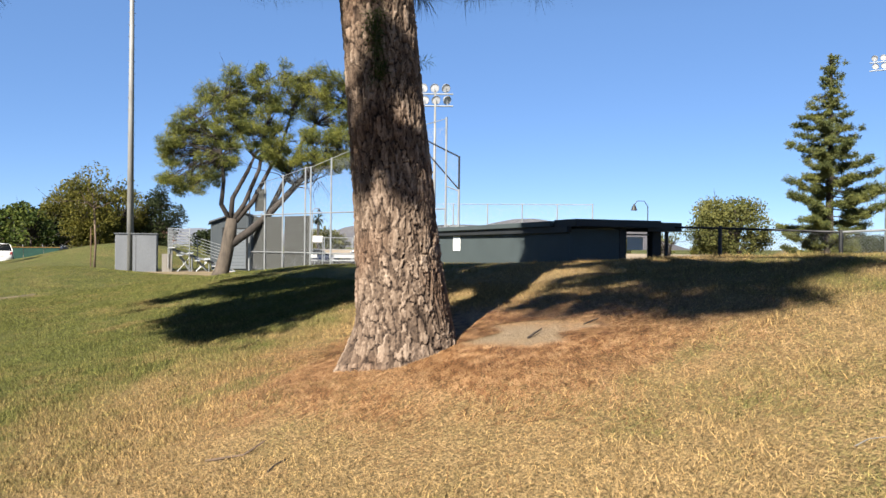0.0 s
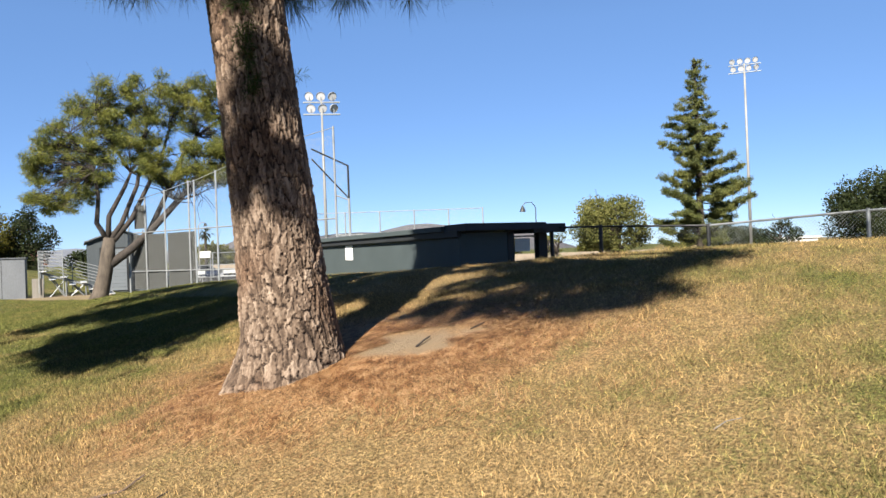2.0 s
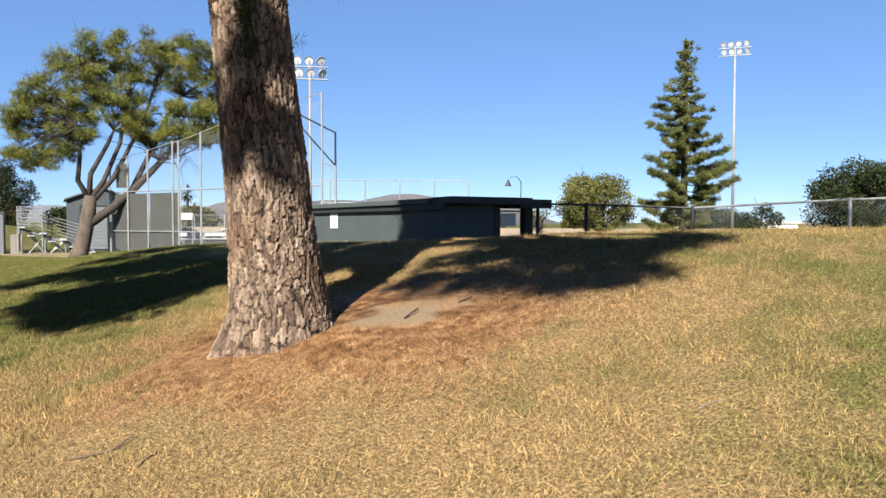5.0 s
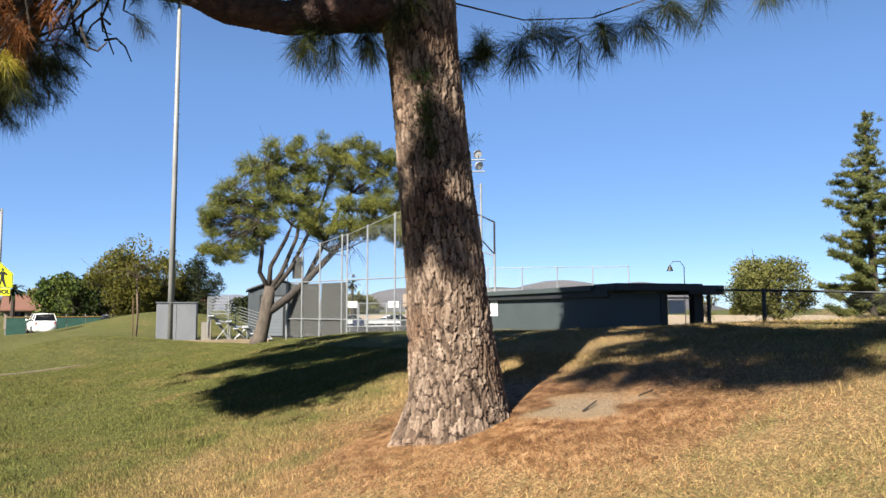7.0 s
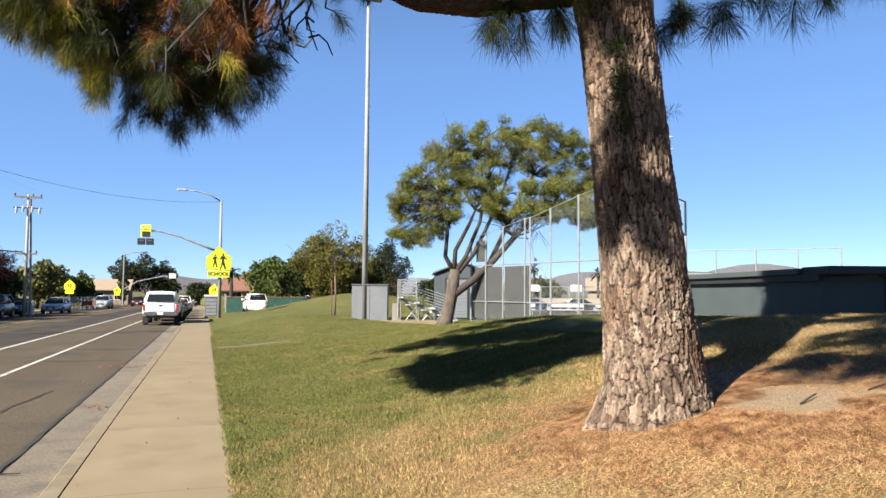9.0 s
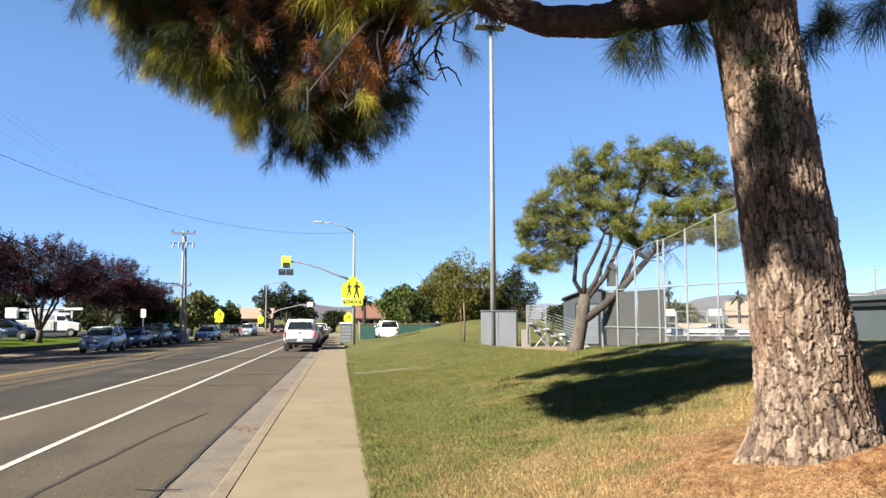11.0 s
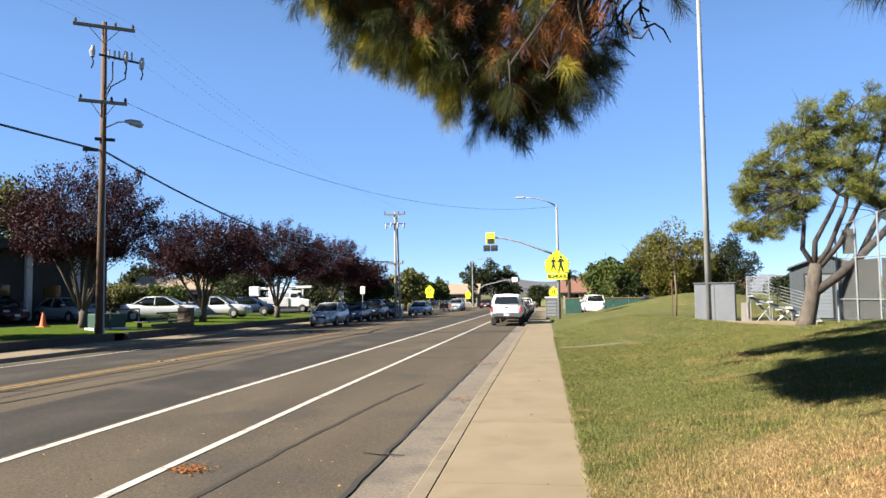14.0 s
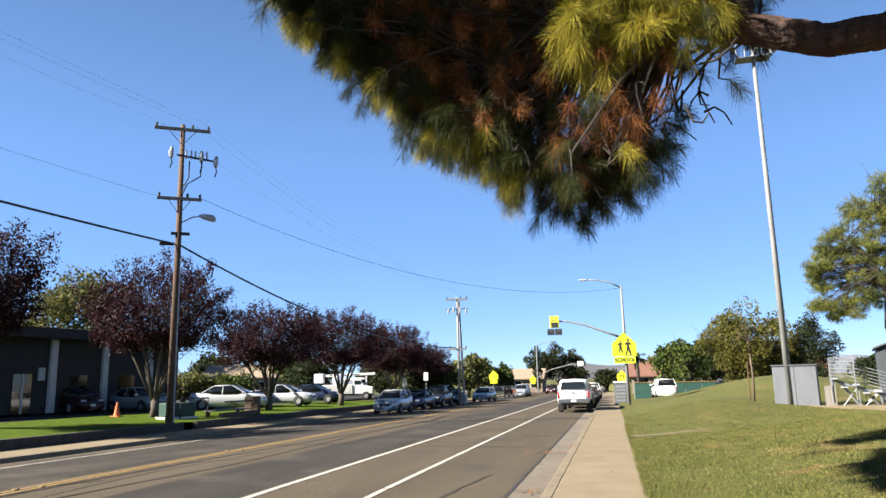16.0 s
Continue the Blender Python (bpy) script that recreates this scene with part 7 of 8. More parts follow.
# ---- far side: lawn things ----
for px, py in ((-12.9, 66.5),):
    cab2 = thing("utility_box", px - 1.2, py, float(fall(py)), 0, "pale utility box at the foot of a pole", "utility box")
    part("body", slab(-0.4, 0.4, -0.3, 0.3, 0, 1.1, 0.02), M["pilaster"], cab2)
for sx_, sy_, h_ in ((-17.6, 66.5, 2.9), (-17.0, 72.0, 2.2), (-18.4, 62.0, 2.4)):
    ns = thing("street_sign", sx_, sy_, float(fall(sy_)), 0, "pale sign plate on a thin post", "street sign", "far kerb signs")
    part("post", rod((0, 0, 0), (0, 0, h_), 0.03), M["galv"], ns)
    part("plate", slab(-0.22, 0.22, -0.05, -0.035, h_ - 0.75, h_), M["pilaster"], ns)
cn = thing("traffic_cone", -24.4, 31.6, 0.455 + float(fall(31.6)), 0, "orange traffic cone on the lawn edge", "traffic cone")
part("cone", tube(bmesh.new(), [(0, 0, 0.04), (0, 0, 0.72)], [0.17, 0.04], 14), M["cone"], cn)
part("foot", slab(-0.22, 0.22, -0.22, 0.22, 0, 0.05, 0.01), M["cone"], cn)
bn = thing("utility_trailer", -20.6, 30.9, 0.36 + float(fall(31)), 57, "green covered box with a railing on the lawn", "equipment box")
part("tarp_box", slab(-0.7, 0.7, -0.45, 0.45, 0.1, 0.75, 0.06), M["bin_green"], bn)
part("base", slab(-0.8, 0.8, -0.5, 0.5, 0, 0.1), M["pilaster"], bn)
for xx in (-0.1, 1.25):
    part("rail_post", rod((xx, -0.6, 0), (xx, -0.6, 0.95), 0.03), M["dark_steel"], bn)
part("rail", rod((-0.1, -0.6, 0.93), (1.25, -0.6, 0.93), 0.03), M["dark_steel"], bn)
pl = thing("timber_planter", -19.6, 34.6, 0.31 + float(fall(34)), 0, "low weathered timber planter with a bench board", "planter")
part("end_board", slab(-0.6, 0.2, 2.0, 2.35, 0, 0.95, 0.02), M["soil"], pl)
part("side_board", slab(0.1, 0.2, -1.8, 2.0, 0.0, 0.22, 0.01), M["soil"], pl)
part("bench_board", slab(-0.75, 0.05, -1.9, 1.7, 0.30, 0.36, 0.01), M["wood_pale"], pl)
part("top_rail", slab(-0.1, 0.0, -1.0, 2.0, 0.70, 0.78, 0.01), M["soil"], pl)
part("bench_leg", slab(-0.7, -0.55, -1.7, -1.5, 0, 0.3), M["soil"], pl)
part("bench_leg", slab(-0.7, -0.55, 1.2, 1.4, 0, 0.3), M["soil"], pl)
for lb_ in ((-0.35, 0.3, 0.55, 0.3), (-0.3, 0.8, 0.5, 0.22)):
    raw("plant", leaf_cloud([lb_], 90, 0.05, np.random.default_rng(3)), None, M["olive"], pl, tri=4)

# office building in shade
of = thing("office_building", -31.5, 33.0, 0.45, -10, "long grey single-storey building with pale pilasters", "building", kind="structure")
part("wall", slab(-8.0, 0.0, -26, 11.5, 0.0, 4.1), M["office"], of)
part("roof_edge", slab(-8.6, 0.9, -26.6, 12.0, 4.1, 4.68, 0.04), M["roof_dark"], of)
for k in range(10):
    yy = 8.85 - k * 3.55
    part("pilaster", slab(0.002, 0.22, yy - 0.2, yy + 0.2, 0, 4.08, 0.02), M["pilaster"], of)
for k in range(9):
    yy = 7.1 - k * 3.55
    if k == 2:
        d_ = part("door", slab(0.0, 0.06, yy - 0.55, yy + 0.55, 0.02, 2.15), M["glass"], of, "glass entrance door")
        part("door_frame", slab(0.06, 0.09, yy - 0.06, yy + 0.06, 0.02, 2.15), M["pilaster"], d_)
        part("wall_lamp", slab(0.002, 0.12, yy + 0.9, yy + 1.3, 1.8, 2.5, 0.02), M["pilaster"], of)
    else:
        w_ = part("window", slab(0.0, 0.04, yy - 0.6, yy + 0.6, 0.85, 2.1), M["glass"], of, "dark window")
        part("sill", slab(0.0, 0.09, yy - 0.68, yy + 0.68, 0.78, 0.85), M["pilaster"], w_)

# purple plum trees along the lawn
def plum_tree(x, y, z, h, spread, rng):
    """Vase of forked limbs with leafy upright shoots."""
    t = thing("plum_tree", label="purple-leaved plum tree with forked pale limbs on the lawn", category="plum tree", group="plum trees")
    part("trunk", tube(bmesh.new(), [(x, y, z - 0.2), (x + 0.03, y, z + 0.4), (x, y + 0.03, z + 0.95)], [0.26, 0.19, 0.21], 9), M["bark_grey"], t, smooth=True)
    limbs = []
    for k in range(7):
        a = 2 * math.pi * (k + rng.uniform(-0.3, 0.3)) / 7
        out = spread * rng.uniform(0.35, 0.72)
        d = np.array([math.cos(a), math.sin(a), 0])
        pts = [np.array([x, y, z + 0.8]) + d * 0.08, np.array([x, y, z + 0.8 + 0.22 * h]) + d * out * 0.38, np.array([x, y, z + 0.56 * h]) + d * out * 0.75, np.array([x, y, z + rng.uniform(0.72, 0.88) * h]) + d * out]
        pts[1] = pts[1] + rng.normal(0, 0.08, 3)
        limbs.append(pts)
        part("limb", tube(bmesh.new(), pts, [0.10, 0.072, 0.05, 0.02], 7), M["bark_grey"], t, smooth=True)
    shoots, leaves = bmesh.new(), []
    for k in range(230):
        pts = limbs[rng.integers(0, 7)]
        s = rng.uniform(0.9, 2.6)
        i = int(s)
        b_ = pts[i] + (pts[i + 1] - pts[i]) * (s - i)
        d = rng.normal(size=3)
        d /= np.linalg.norm(d)
        e = np.array([x, y, z + 0.66 * h]) + d * np.array([spread, spread, 0.36 * h]) * rng.uniform(0.6, 1.0)
        e[2] = max(e[2], z + h * (0.44 + 0.07 * rng.random()))
        m_ = (b_ + e) / 2 + np.array([0, 0, 0.15])
        up = np.array([0, 0, 1.0]) * rng.uniform(0.0, 0.55) + d * 0.2
        tube(shoots, [b_, m_, e, e + up], [0.022, 0.014, 0.008, 0.003], 4, cap=False)
        n = 150
        w = rng.uniform(0.1, 1.0, n) ** 0.7
        c = np.where((w < 0.8)[:, None], m_ + (e - m_) * (w / 0.8)[:, None], e + up * ((w - 0.8) / 0.2)[:, None])
        c = c + rng.normal(0, 1, (n, 3)) * np.where(w < 0.8, 0.24, 0.11)[:, None]
        leaves.append(c)
    tagged(part("shoot_growth", shoots, M["bark_dark"], t), kind="stuff")
    c = np.concatenate(leaves)
    n = len(c)
    a = rng.normal(size=(n, 3))
    a /= np.linalg.norm(a, axis=1)[:, None]
    b_ = np.cross(a, rng.normal(size=(n, 3)))
    b_ /= np.linalg.norm(b_, axis=1)[:, None]
    s = (0.064 * rng.uniform(0.6, 1.3, n))[:, None]
    raw("crown", np.stack([c - a * s, c - b_ * s * 0.5, c + a * s, c + b_ * s * 0.5], 1).reshape(-1, 3), None, M["plum"], t, tri=4)
    return t


rq = np.random.default_rng(77)
for px, py, hh, sp in ((-22.6, 32.0, 7.9, 4.0), (-21.1, 41.3, 6.4, 3.9), (-20.3, 51.4, 7.1, 3.9), (-18.9, 60.4, 6.5, 3.6), (-19.0, 70.0, 5.2, 3.4), (-24.4, 22.2, 8.3, 3.3)):
    plum_tree(px, py, 0.4 + float(fall(py)), hh, sp, rq)



# ---- distance ----
rb = np.random.default_rng(101)
FAR = [  # x, y, height, spread, leaves
    (10.4, 66.0, 7.6, 3.7, "autumn"), (13.6, 67.0, 7.9, 2.6, "autumn"), (16.6, 68.0, 7.6, 3.1, "dark_leaf"), (7.6, 80.0, 6.0, 2.6, "broad"), (11.0, 86.0, 7.2, 4.4, "dark_leaf"), (7.0, 90.0, 6.8, 3.8, "broad"), (16.0, 84.0, 7.0, 5.0, "broad"),
    (5.8, 100.0, 5.6, 3.0, "olive"), (-1.4, 140.0, 4.6, 3.2, "dark_leaf"), (6.0, 135.0, 5.4, 5.0, "dark_leaf"), (-7.4, 150.0, 5.2, 3.4, "plum"), (-14.6, 145.0, 9.6, 3.6, "dark_leaf"), (-10.6, 145.0, 10.4, 3.6, "dark_leaf"), (-7.6, 146.0, 8.6, 3.0, "dark_leaf"),
    (-24.0, 132.0, 5.6, 5.0, "broad"), (-28.0, 112.0, 5.6, 5.0, "broad"), (-18.2, 90.0, 6.0, 2.6, "olive"), (-20.6, 112.0, 6.8, 2.6, "olive"), (-17.0, 114.0, 5.8, 2.2, "broad"), (-23.0, 88.0, 4.6, 3.0, "broad"), (-27.0, 84.0, 4.6, 4.0, "dark_leaf"), (-17.4, 73.0, 4.0, 2.4, "broad"), (-20.8, 73.0, 4.3, 2.6, "olive"),
]
FAR_FIELD = [
    (-25.0, 76.0, 5.0, 3.6, "dark_leaf"), (-31.0, 70.0, 4.8, 3.6, "dark_leaf"), (-35.0, 62.0, 3.4, 3.0, "broad"), (-39.0, 60.0, 3.6, 3.2, "olive"), (-47.0, 62.0, 4.4, 3.4, "broad"), (-72.0, 84.0, 20.5, 8.5, "olive"), (-86.0, 88.0, 15.0, 7.0, "dark_leaf"),
    (-60.0, 100.0, 8.0, 5.0, "dark_leaf"), (-44.0, 96.0, 6.5, 5.0, "broad"), (30.0, 92.0, 5.0, 4.0, "dark_leaf"), (46.0, 96.0, 5.0, 5.0, "olive"), (62.0, 88.0, 5.0, 5.0, "dark_leaf"), (80.0, 70.0, 4.0, 4.0, "olive"), (90.0, 40.0, 4.0, 4.5, "dark_leaf"), (74.0, 50.0, 3.6, 3.0, "autumn"),
]
for x, y, h, s, leaf in FAR + FAR_FIELD:
    g = land_at(x, y) if x > 0 else (0.3 if x < -18 else 0.0) + float(fall(y))
    broad_tree("tree", x, y, g, h, s, leaf, rb, {"autumn": "broad tree with yellowing leaves", "dark_leaf": "dense dark green tree in the distance", "broad": "green leafy tree in the distance", "olive": "pale olive-green tree in the distance", "plum": "dark red-leaved tree in the distance"}[leaf],
               "tree", n_lobes=34, per=6 if y > 80 else 38 if y < 75 and x > 5 else 11, size=0.25 if y > 80 else 0.09 if y < 75 and x > 5 else 0.15, trunk_h=0.14, trunk_r=0.2, group="background trees", base=0.42)
# clipped dark hedge masses behind the parked cars
for x, y, L, h in ((-19.6, 70.5, 7.0, 3.4), (-24.5, 80.0, 9.0, 3.0)):
    hd = thing("hedge", label="dark green hedge behind the parked cars", category="hedge")
    lob = [(x + rb.normal(0, 0.3), y - L / 2 + L * k / 12, 0.3 + float(fall(y)) + rb.uniform(0.6, h - 0.7), 0.9) for k in range(13) for _ in range(2)]
    raw("leaves", leaf_cloud(lob, 14, 0.15, rb), None, M["dark_leaf"], hd, tri=4)
    part("stems", slab(x - 0.2, x + 0.2, y - L / 2, y + L / 2, 0, 0.8), M["bark_dark"], hd)
# slim cypress
cy = thing("cypress_tree", label="slim dark cypress in the distance", category="cypress")
part("trunk", rod((-13.2, 128, -0.5), (-13.2, 128, 4.0), 0.2), M["bark_dark"], cy)
raw("crown", leaf_cloud([(-13.2, 128, 0.6 + k * 0.75, 0.95 - abs(k - 3) * 0.09) for k in range(10)], 12, 0.22, rb), None, M["dark_leaf"], cy, tri=4)


def palm(x, y, h):
    t = thing("palm_tree", label="shaggy palm in the distance", category="palm tree")
    part("trunk", rod((x, y, -0.5), (x, y, h), 0.22, 0.16), M["bark_dark"], t)
    vs = []
    for k in range(34):
        a, el = rb.uniform(0, 6.28), rb.uniform(-0.9, 0.9)
        L = rb.uniform(1.0, 1.7)
        d = np.array([math.cos(a) * math.cos(el), math.sin(a) * math.cos(el), math.sin(el)])
        c = np.array([x, y, h])
        sd = np.cross(d, [0, 0, 1.0])
        sd = sd / np.linalg.norm(sd) * 0.16
        m = c + d * L * 0.6 + sd
        vs += [c, m, c + d * L - np.array([0, 0, 0.35]), c + d * L * 0.6 - sd]
    raw("fronds", vs, None, M["dark_leaf"], t, tri=4)


palm(2.4, 82.0, 3.9)
palm(-41.0, 118.0, 9.5)
palm(44.0, 92.0, 5.4)
palm(52.0, 88.0, 4.6)

# houses
def house(x, y, z, w, d, h, yaw, wall, roof, label):
    t = thing("house", x, y, z, yaw, label, "house", "distant houses")
    part("wall", slab(-w / 2, w / 2, 0, d, 0, h), M[wall], t)
    for sgn in (-1, 1):
        bm = bmesh.new()
        o = [(-0.5, h - 0.1), (d / 2, h + d * 0.22), (d / 2, h + d * 0.22 + 0.15), (-0.5, h + 0.05)]
        poly_prism(bm, [(u if sgn < 0 else d - u, v_) for u, v_ in o], -w / 2 - 0.4, w / 2 + 0.4, "x")
        part("roof_panel", bm, M[roof], t)
    for sgn in (-1, 1):
        bm = bmesh.new()
        poly_prism(bm, [(0, h), (d, h), (d / 2, h + d * 0.22)], sgn * w / 2 - 0.05, sgn * w / 2 + 0.05, "x")
        part("gable", bm, M[wall], t)
    for k in range(3):
        u = -w / 2 + w * (k + 0.5) / 3
        w_ = part("window", slab(u - 0.6, u + 0.6, -0.04, 0.0, 0.9, 2.0), M["glass"], t)
        part("window_frame", slab(u - 0.7, u + 0.7, -0.02, -0.001, 0.8, 2.1), M["pilaster"], w_)
    return t


house(-17.5, 134, -0.7, 9.0, 8.0, 2.5, 0, "house_wall", "house_roof", "single-storey tan house with a shingle roof")
house(6.5, 96, -0.4, 9.0, 8.0, 2.2, -4, "house_wall", "red_roof", "single-storey house with a terracotta roof")
house(20.0, 100, -0.4, 12.0, 8.0, 2.2, -8, "house_wall", "red_roof", "single-storey house with a terracotta roof")
house(-48.0, 92, 0.2, 16.0, 8.0, 2.6, 14, "house_wall", "house_roof", "long low house with a shingle roof behind the car park")
house(70.0, 96, 0.0, 26.0, 9.0, 2.2, -30, "house_wall", "house_roof", "distant low building beyond the field")

gf = thing("cloth_fence", label="green cloth on a low fence beyond the pavement", category="fence")
for k in range(6):
    part("cloth_panel", slab(1.6 + k * 1.5, 3.06 + k * 1.5, 70.0, 70.03, 0.0 + float(fall(70)), 1.5 + float(fall(70))), M["green_cloth"], gf)
    part("post", rod((1.55 + k * 1.5, 70.05, -0.4), (1.55 + k * 1.5, 70.05, 1.4), 0.03), M["galv"], gf)
part("rail", slab(1.5, 10.6, 69.96, 70.0, 1.14, 1.2), M["yellow_line"], gf)
sf = thing("chain_link_fence", label="grey chain-link fence along the far kerb", category="fence")
for k in range(17):
    part("post", rod((-14.6, 78 + k * 2.6, -0.6), (-14.6, 78 + k * 2.6, 1.35 + float(fall(78 + k * 2.6))), 0.03), M["galv"], sf)
part("rail", rod((-14.6, 78, 1.0), (-14.6, 119.6, 0.72), 0.025), M["galv"], sf)
chain_link(sf, (-14.6, 78), (-14.6, 119.6), -0.5, 1.0, 0.14, 0.012, slope=-0.0065)
for k in range(5):
    br = thing("barrier", -13.6 + 0.25 * k, 92.0 + k * 1.4, float(fall(93)), 0, "orange and white barrier board at the far kerb", "barrier", "barrier boards")
    part("board", slab(-0.35, 0.35, -0.03, 0.03, 0.35, 0.95, 0.01), M["red_roof"], br)
    part("foot", slab(-0.3, -0.22, -0.2, 0.2, 0, 0.4), M["galv"], br)
    part("foot", slab(0.22, 0.3, -0.2, 0.2, 0, 0.4), M["galv"], br)

grid_sheet(np.linspace(17, 85, 12), np.linspace(46, 98, 10), lambda X, Y: land(X, Y) + 0.03, "car_park", M["lot"], label="dark asphalt car park beyond the ball field", category="car park")
# boards and posts beyond the ball field
for x, y in ((31.5, 66.0), (35.0, 63.6)):
    sb = thing("score_board", x, y, 0.0, -28, "white board on two posts beyond the field", "score board", "field boards")
    part("board", slab(-0.55, 0.55, -0.05, 0.05, 1.9, 2.55, 0.01), M["pilaster"], sb)
    for sgn in (-1, 1):
        part("post", rod((sgn * 0.7, 0.08, 0), (sgn * 0.7, 0.08, 2.4), 0.05), M["galv"], sb)
for x, y, h in ((30.0, 64.0, 5.0), (24.0, 62.0, 4.4), (40.5, 62.0, 3.2)):
    ps = thing("park_lamp", label="slim lamp beyond the ball field", category="park lamp", group="slim lamps")
    part("post", rod((x, y, -0.2), (x, y, h), 0.05), M["pole_grey"], ps)
    part("arm", tube(bmesh.new(), [(x, y, h), (x + 0.3, y, h + 0.25), (x + 0.7, y, h + 0.2)], 0.04, 6), M["pole_grey"], ps)
    part("shade", tube(bmesh.new(), [(x + 0.7, y, h + 0.2), (x + 0.7, y, h - 0.1)], [0.06, 0.22], 8), M["dark_steel"], ps)
inf = thing("infield_fence", label="low chain-link fence across the ball field", category="fence")
for k in range(9):
    part("post", rod((19 + k * 2.6, 52 - k * 1.1, 0), (19 + k * 2.6, 52 - k * 1.1, 2.2), 0.035), M["galv"], inf)
for lv in (0.4, 1.3, 2.2):
    part("rail", rod((19, 52, lv), (39.8, 43.2, lv), 0.025), M["galv"], inf)
chain_link(inf, (19, 52), (39.8, 43.2), 0.1, 2.2, 0.16, 0.005)
for k in range(3):
    bb = thing("bench", 21.0 + k * 3.2, 47.0 - k * 1.3, 0.1, -22, "bare metal bench by the infield", "bench", "infield benches")
    part("seat", slab(-1.3, 1.3, -0.15, 0.15, 0.42, 0.46), M["alu"], bb)
    part("backrest", slab(-1.3, 1.3, 0.16, 0.2, 0.6, 0.85), M["alu"], bb)
    for sgn in (-1, 1):
        part("leg", rod((sgn * 1.1, 0, 0), (sgn * 1.1, 0, 0.42), 0.03), M["galv"], bb)


# hills
def hill(name, x0, x1, y, height, seed, mat, label, depth=400):
    r = np.random.default_rng(seed)
    xs = np.linspace(x0, x1, 90)
    h = np.zeros(90)
    for k in range(1, 7):
        h += r.normal(0, 1.0 / k) * np.sin(2 * np.pi * k * (xs - x0) / (x1 - x0) * 0.9 + r.uniform(0, 6))
    h = height * (0.6 + 0.22 * h) * np.clip(np.sin(np.pi * (xs - x0) / (x1 - x0)) * 2.2, 0, 1)
    ys = np.linspace(y, y + depth, 12)
    prof = np.sin(np.linspace(0, np.pi, 12)) ** 0.8
    X, Y = np.meshgrid(xs, ys)
    Z = prof[:, None] * h[None, :] + 4 * np.sin(X * 0.05 + Y * 0.03) * prof[:, None] * 0.3 - 2
    i = (np.arange(11)[:, None] * 90 + np.arange(89)[None, :]).ravel()
    f = np.stack([i, i + 1, i + 91, i + 90], -1)
    ob = raw(name, np.stack([X, Y, Z], -1).reshape(-1, 3), f, M[mat], tri=4, smooth=True)
    return tagged(ob, label, "hill", kind="structure")


hill("hill_range", -420, 260, 1300, 44, 4, "hill", "dry tan hills beyond the street")
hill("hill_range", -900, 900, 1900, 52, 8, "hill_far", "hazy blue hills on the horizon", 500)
hill("hill_range", 330, 960, 640, 57, 23, "hill", "small rounded hill beyond the field", 260)
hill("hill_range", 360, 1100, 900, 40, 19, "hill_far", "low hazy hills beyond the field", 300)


# ---- grass, litter and small things on the ground ----
rg = np.random.default_rng(9)


def blade_field(n, xr, yr, h, w, keep, lean=0.7):
    x = rg.uniform(xr[0], xr[1], n)
    y = rg.uniform(yr[0], yr[1], n)
    d = np.hypot(x, y)
    k = rg.random(n) < keep(x, y, d)
    x, y = x[k], y[k]
    n = len(x)
    z = land(x, y)
    clump = 0.5 + 0.5 * np.sin(x * 3.1 + 1.3 * np.sin(y * 2.2)) * np.sin(y * 2.7 + x)
    hh = h * rg.uniform(0.4, 1.25, n) * (0.65 + 0.6 * clump)
    a = rg.uniform(0, 2 * np.pi, n)
    ln = lean * rg.uniform(0.2, 1.5, n)
    b = rg.uniform(0, 2 * np.pi, n)
    wx, wy = np.cos(b) * w * 0.5, np.sin(b) * w * 0.5
    tx, ty = x + np.cos(a) * hh * ln, y + np.sin(a) * hh * ln
    v = np.stack([np.stack([x - wx, y - wy, z - 0.008], 1), np.stack([x + wx, y + wy, z - 0.008], 1), np.stack([tx, ty, z + hh], 1)], 1)
    return v.reshape(-1, 3)


def near(x, y, d):
    bed = np.hypot((x - 3.75 + y - 4.75) * 0.48, (x - 3.75 - y + 4.75) * 0.39)
    soil = np.clip(np.hypot((x - 4.05) * 0.8, y - 4.42) * 3 - 1.1, 0.0, 1.0)
    return np.clip(1.35 - d / 11.0, 0.12, 1.0) * np.clip(bed * 1.0 - 0.55, 0.02, 1.0) * soil


def tussocks(x, y, d):
    """Loose clumps of longer grass on the slope, clear of the needle bed."""
    c = np.sin(3.7 * x + 2.1 * np.sin(1.9 * y)) * np.sin(3.3 * y - 1.7 * np.sin(2.3 * x)) + 0.6 * np.sin(9.1 * x + 4.0 * y) * np.sin(8.3 * y - 3.0 * x)
    return np.clip(c - 0.35, 0, 1) * np.clip(np.hypot((x - 3.75 + y - 4.75) * 0.48, (x - 3.75 - y + 4.75) * 0.39) * 2 - 1.6, 0, 1)


gv = np.concatenate([blade_field(120000, (0.6, 9.5), (-3.5, 9), 0.068, 0.0068, tussocks, 0.75), blade_field(620000, (0.02, 9.5), (-3.0, 12), 0.035, 0.0053, near, 1.3), blade_field(260000, (0.02, 6.0), (5, 22), 0.036, 0.0085, lambda x, y, d: np.clip(1.2 - d / 40, 0.3, 1.0) * np.clip(np.hypot(x - 3.7, y - 4.8) - 1.4, 0, 1), 0.8),
                     blade_field(120000, (0.02, 12), (14, 36), 0.04, 0.014, lambda x, y, d: np.full(len(x), 0.9), 0.7),
                     blade_field(9000, (-0.05, 0.12), (0, 30), 0.05, 0.007, lambda x, y, d: np.full(len(x), 1.0), 1.0)])
tagged(raw("grass", gv, None, M["blades"]), "short dry and green grass blades", "grass", kind="stuff")

# fallen needles in the bed round the trunk
n = 60000
u, v2 = rg.normal(0, 0.57, n), rg.normal(0, 0.57, n)
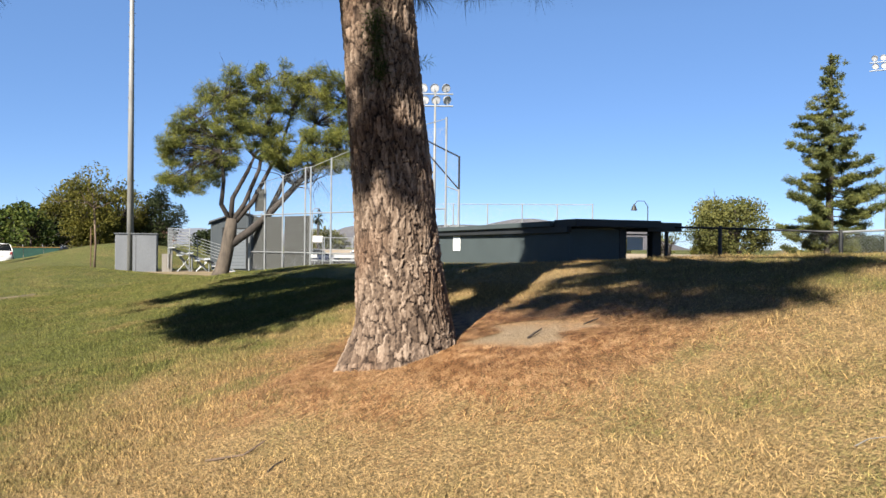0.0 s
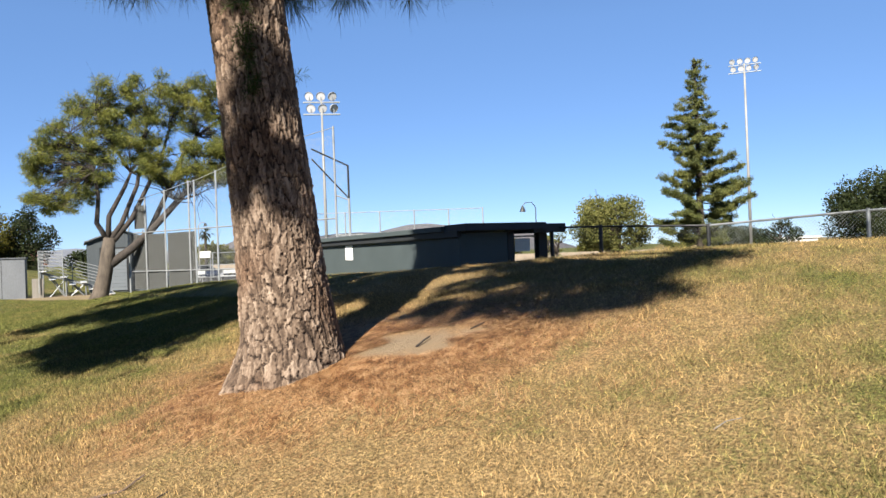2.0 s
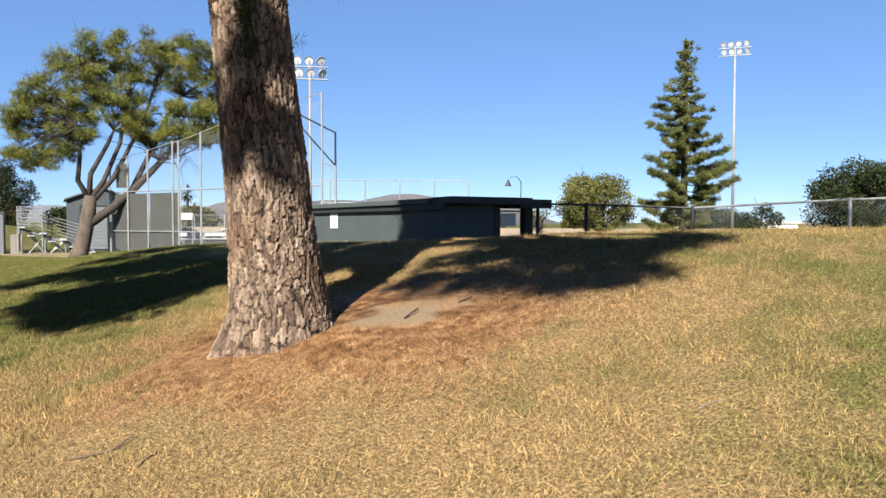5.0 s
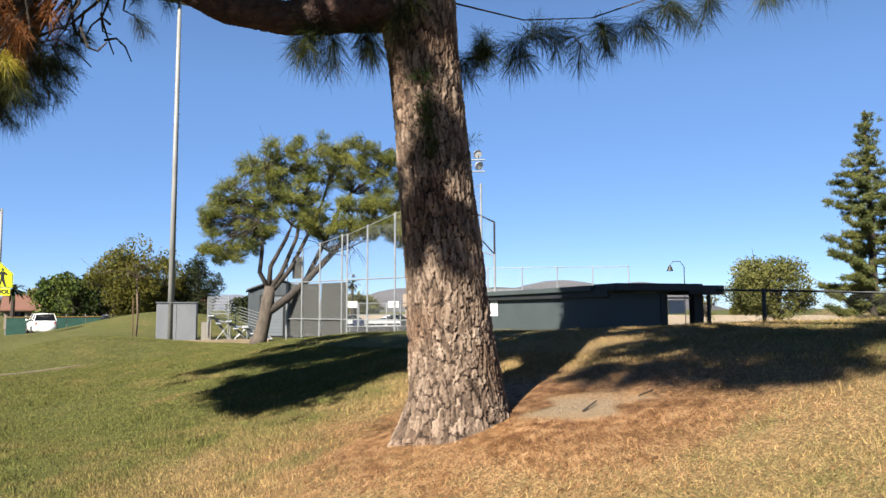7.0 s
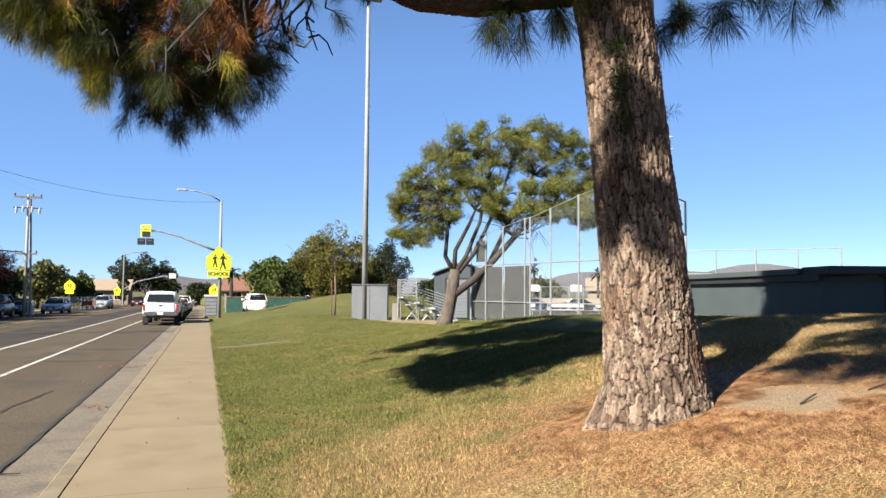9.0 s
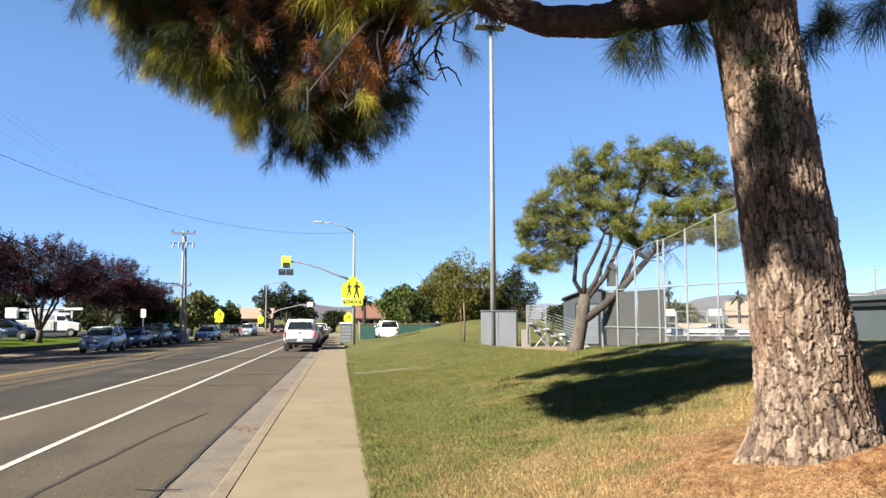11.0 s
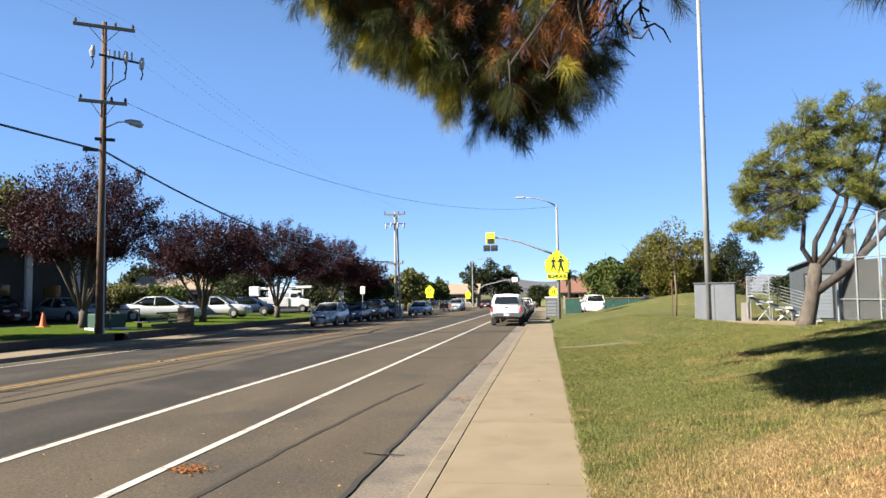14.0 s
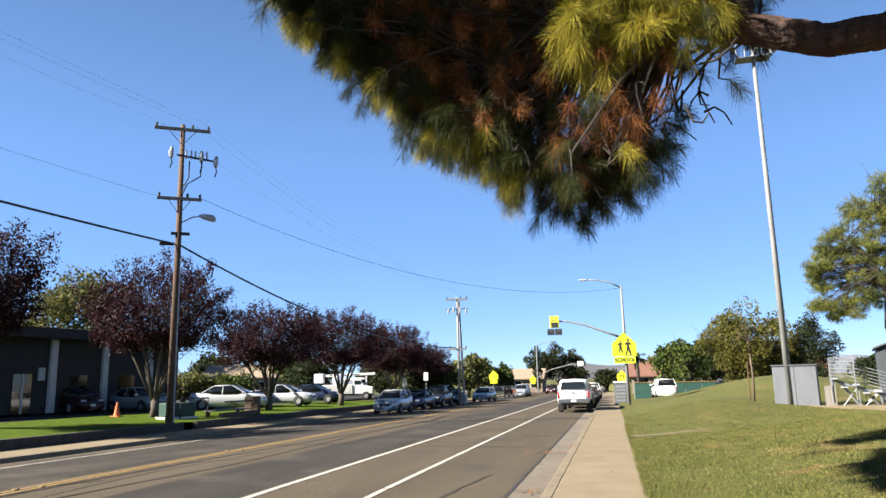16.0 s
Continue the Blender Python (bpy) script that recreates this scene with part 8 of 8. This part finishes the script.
k = np.sin(4.1 * u + 3.0 * np.sin(2.7 * v2)) * np.sin(3.7 * v2 + 2.0 * u) + rg.normal(0, 0.5, n) > -0.35
u, v2 = u[k], v2[k]
n = len(u)
x = 3.75 + (u / 0.48 + v2 / 0.39) / 2
y = 4.75 + (u / 0.48 - v2 / 0.39) / 2
k = (x > 0.05) & (np.hypot((x - 4.05) * 0.8, y - 4.42) + 0.12 * np.sin(x * 9 + y * 5) > 0.36 + 0.1 * rg.random(n))
x, y = x[k], y[k]
n = len(x)
a = 0.35 + 1.1 * np.sin(2.3 * x + 1.7 * y) + rg.normal(0, 0.55, n)
L = rg.uniform(0.06, 0.17, n)
z = land(x, y) + rg.uniform(0.003, 0.014, n)
dx, dy = np.cos(a) * L, np.sin(a) * L
wx, wy = -np.sin(a) * 0.0024, np.cos(a) * 0.0024
z2 = land(x + dx, y + dy) + rg.uniform(0.003, 0.014, n)
vv = np.stack([np.stack([x - wx, y - wy, z], 1), np.stack([x + wx, y + wy, z], 1), np.stack([x + dx, y + dy, z2], 1)], 1).reshape(-1, 3)
tagged(raw("needle_litter", vv, None, M["litter"]), "rust-coloured fallen pine needles round the trunk", "needle litter", kind="stuff")


def stick_on(pts, r, label, mat="bark_dark", name="stick"):
    P = [(x_, y_, land_at(x_, y_) + r + h_) for x_, y_, h_ in pts]
    t = part(name, tube(bmesh.new(), P, [r * (1.2 - 0.5 * i / len(P)) for i in range(len(P))], 6), M[mat])
    return tagged(t, label, "stick")


stick_on([(3.9, 4.25, 0.0), (4.0, 4.27, 0.02), (4.12, 4.32, 0.02)], 0.008, "short dark broken stick on the bare soil")
stick_on([(4.5, 4.2, 0.0), (4.7, 4.22, 0.005)], 0.006, "thin brown twig on the needle bed")
stick_on([(1.37, 4.46, 0.0), (1.46, 4.36, 0.01), (1.56, 4.31, 0.0), (1.70, 4.32, 0.03)], 0.007, "fallen thin branch on dry grass", "bark_tan")
stick_on([(1.56, 3.92, 0.0), (1.63, 3.96, 0.01), (1.71, 3.99, 0.0)], 0.005, "small twig on dry grass")
stick_on([(3.45, 1.52, 0.0), (3.55, 1.5, 0.005), (3.62, 1.45, 0.0)], 0.003, "grey twig on the grass slope", "wood_pale")


def leaf_heap(name, x, y, n, spread, size, mat, label, category):
    c = np.stack([rg.normal(x, spread, n), rg.normal(y, spread, n)], 1)
    vs = []
    for cx, cy in c:
        z0 = (street_at(cx, cy) if cx < -2.13 else -0.125 if cx < -1.55 else 0.006) + 0.012
        a = rg.uniform(0, 6.28)
        s = size * rg.uniform(0.6, 1.3)
        dx_, dy_ = math.cos(a) * s, math.sin(a) * s
        lift = rg.uniform(0, 0.02, 4)
        vs += [(cx - dx_, cy - dy_, z0 + lift[0]), (cx + dy_ * 0.5, cy - dx_ * 0.5, z0 + lift[1]), (cx + dx_, cy + dy_, z0 + lift[2]), (cx - dy_ * 0.5, cy + dx_ * 0.5, z0 + lift[3])]
    return tagged(raw(name, vs, None, M[mat], tri=4), label, category, kind="stuff")


leaf_heap("leaf_litter", -3.98, 7.15, 130, 0.10, 0.025, "needle_dry", "small heap of brown leaves on the asphalt", "leaf litter")
leaf_heap("leaf_litter", -1.85, 12.4, 18, 0.12, 0.035, "needle_dry", "brown leaves in the gutter", "leaf litter")
leaf_heap("leaf_litter", -1.95, 19.0, 40, 0.35, 0.05, "needle_dry", "brown leaves in the gutter", "leaf litter")
leaf_heap("leaf_litter", -2.3, 16.0, 60, 1.6, 0.018, "needle_dry", "scattered brown leaves along the gutter", "leaf litter")
leaf_heap("straw_litter", -3.4, 9.0, 110, 1.8, 0.014, "litter", "scattered pale straws on the parking lane", "straw litter")
leaf_heap("leaf_litter", -0.7, 6.5, 14, 1.6, 0.014, "needle_dry", "tiny dark specks on the pavement", "leaf litter")
tw_ = part("twig", tube(bmesh.new(), [(-2.45, 8.25, street_at(-2.45, 8.25) + 0.012), (-2.2, 8.12, -0.10), (-1.95, 8.12, -0.11)], [0.012, 0.010, 0.006], 5), M["bark_dark"])
tagged(tw_, "bare twig across the gutter crack", "twig")
mow = thing("mow_strip", label="narrow concrete edging across the lawn", category="edging", kind="structure")
for k in range(3):
    xa, xb = 0.02 + k * 0.75, 0.76 + k * 0.75
    bm = bmesh.new()
    zz = [land_at(xa, 22.8) + 0.03, land_at(xb, 22.8) + 0.03]
    vs = [bm.verts.new(p) for p in ((xa, 22.74, zz[0]), (xb, 22.74, zz[1]), (xb, 22.9, zz[1]), (xa, 22.9, zz[0]))]
    bm.faces.new(vs)
    r_ = bmesh.ops.extrude_face_region(bm, geom=bm.faces[:])
    bmesh.ops.translate(bm, vec=(0, 0, -0.15), verts=[q for q in r_["geom"] if isinstance(q, bmesh.types.BMVert)])
    bmesh.ops.recalc_face_normals(bm, faces=bm.faces)
    part("edging_stone", bm, M["kerb"], mow)
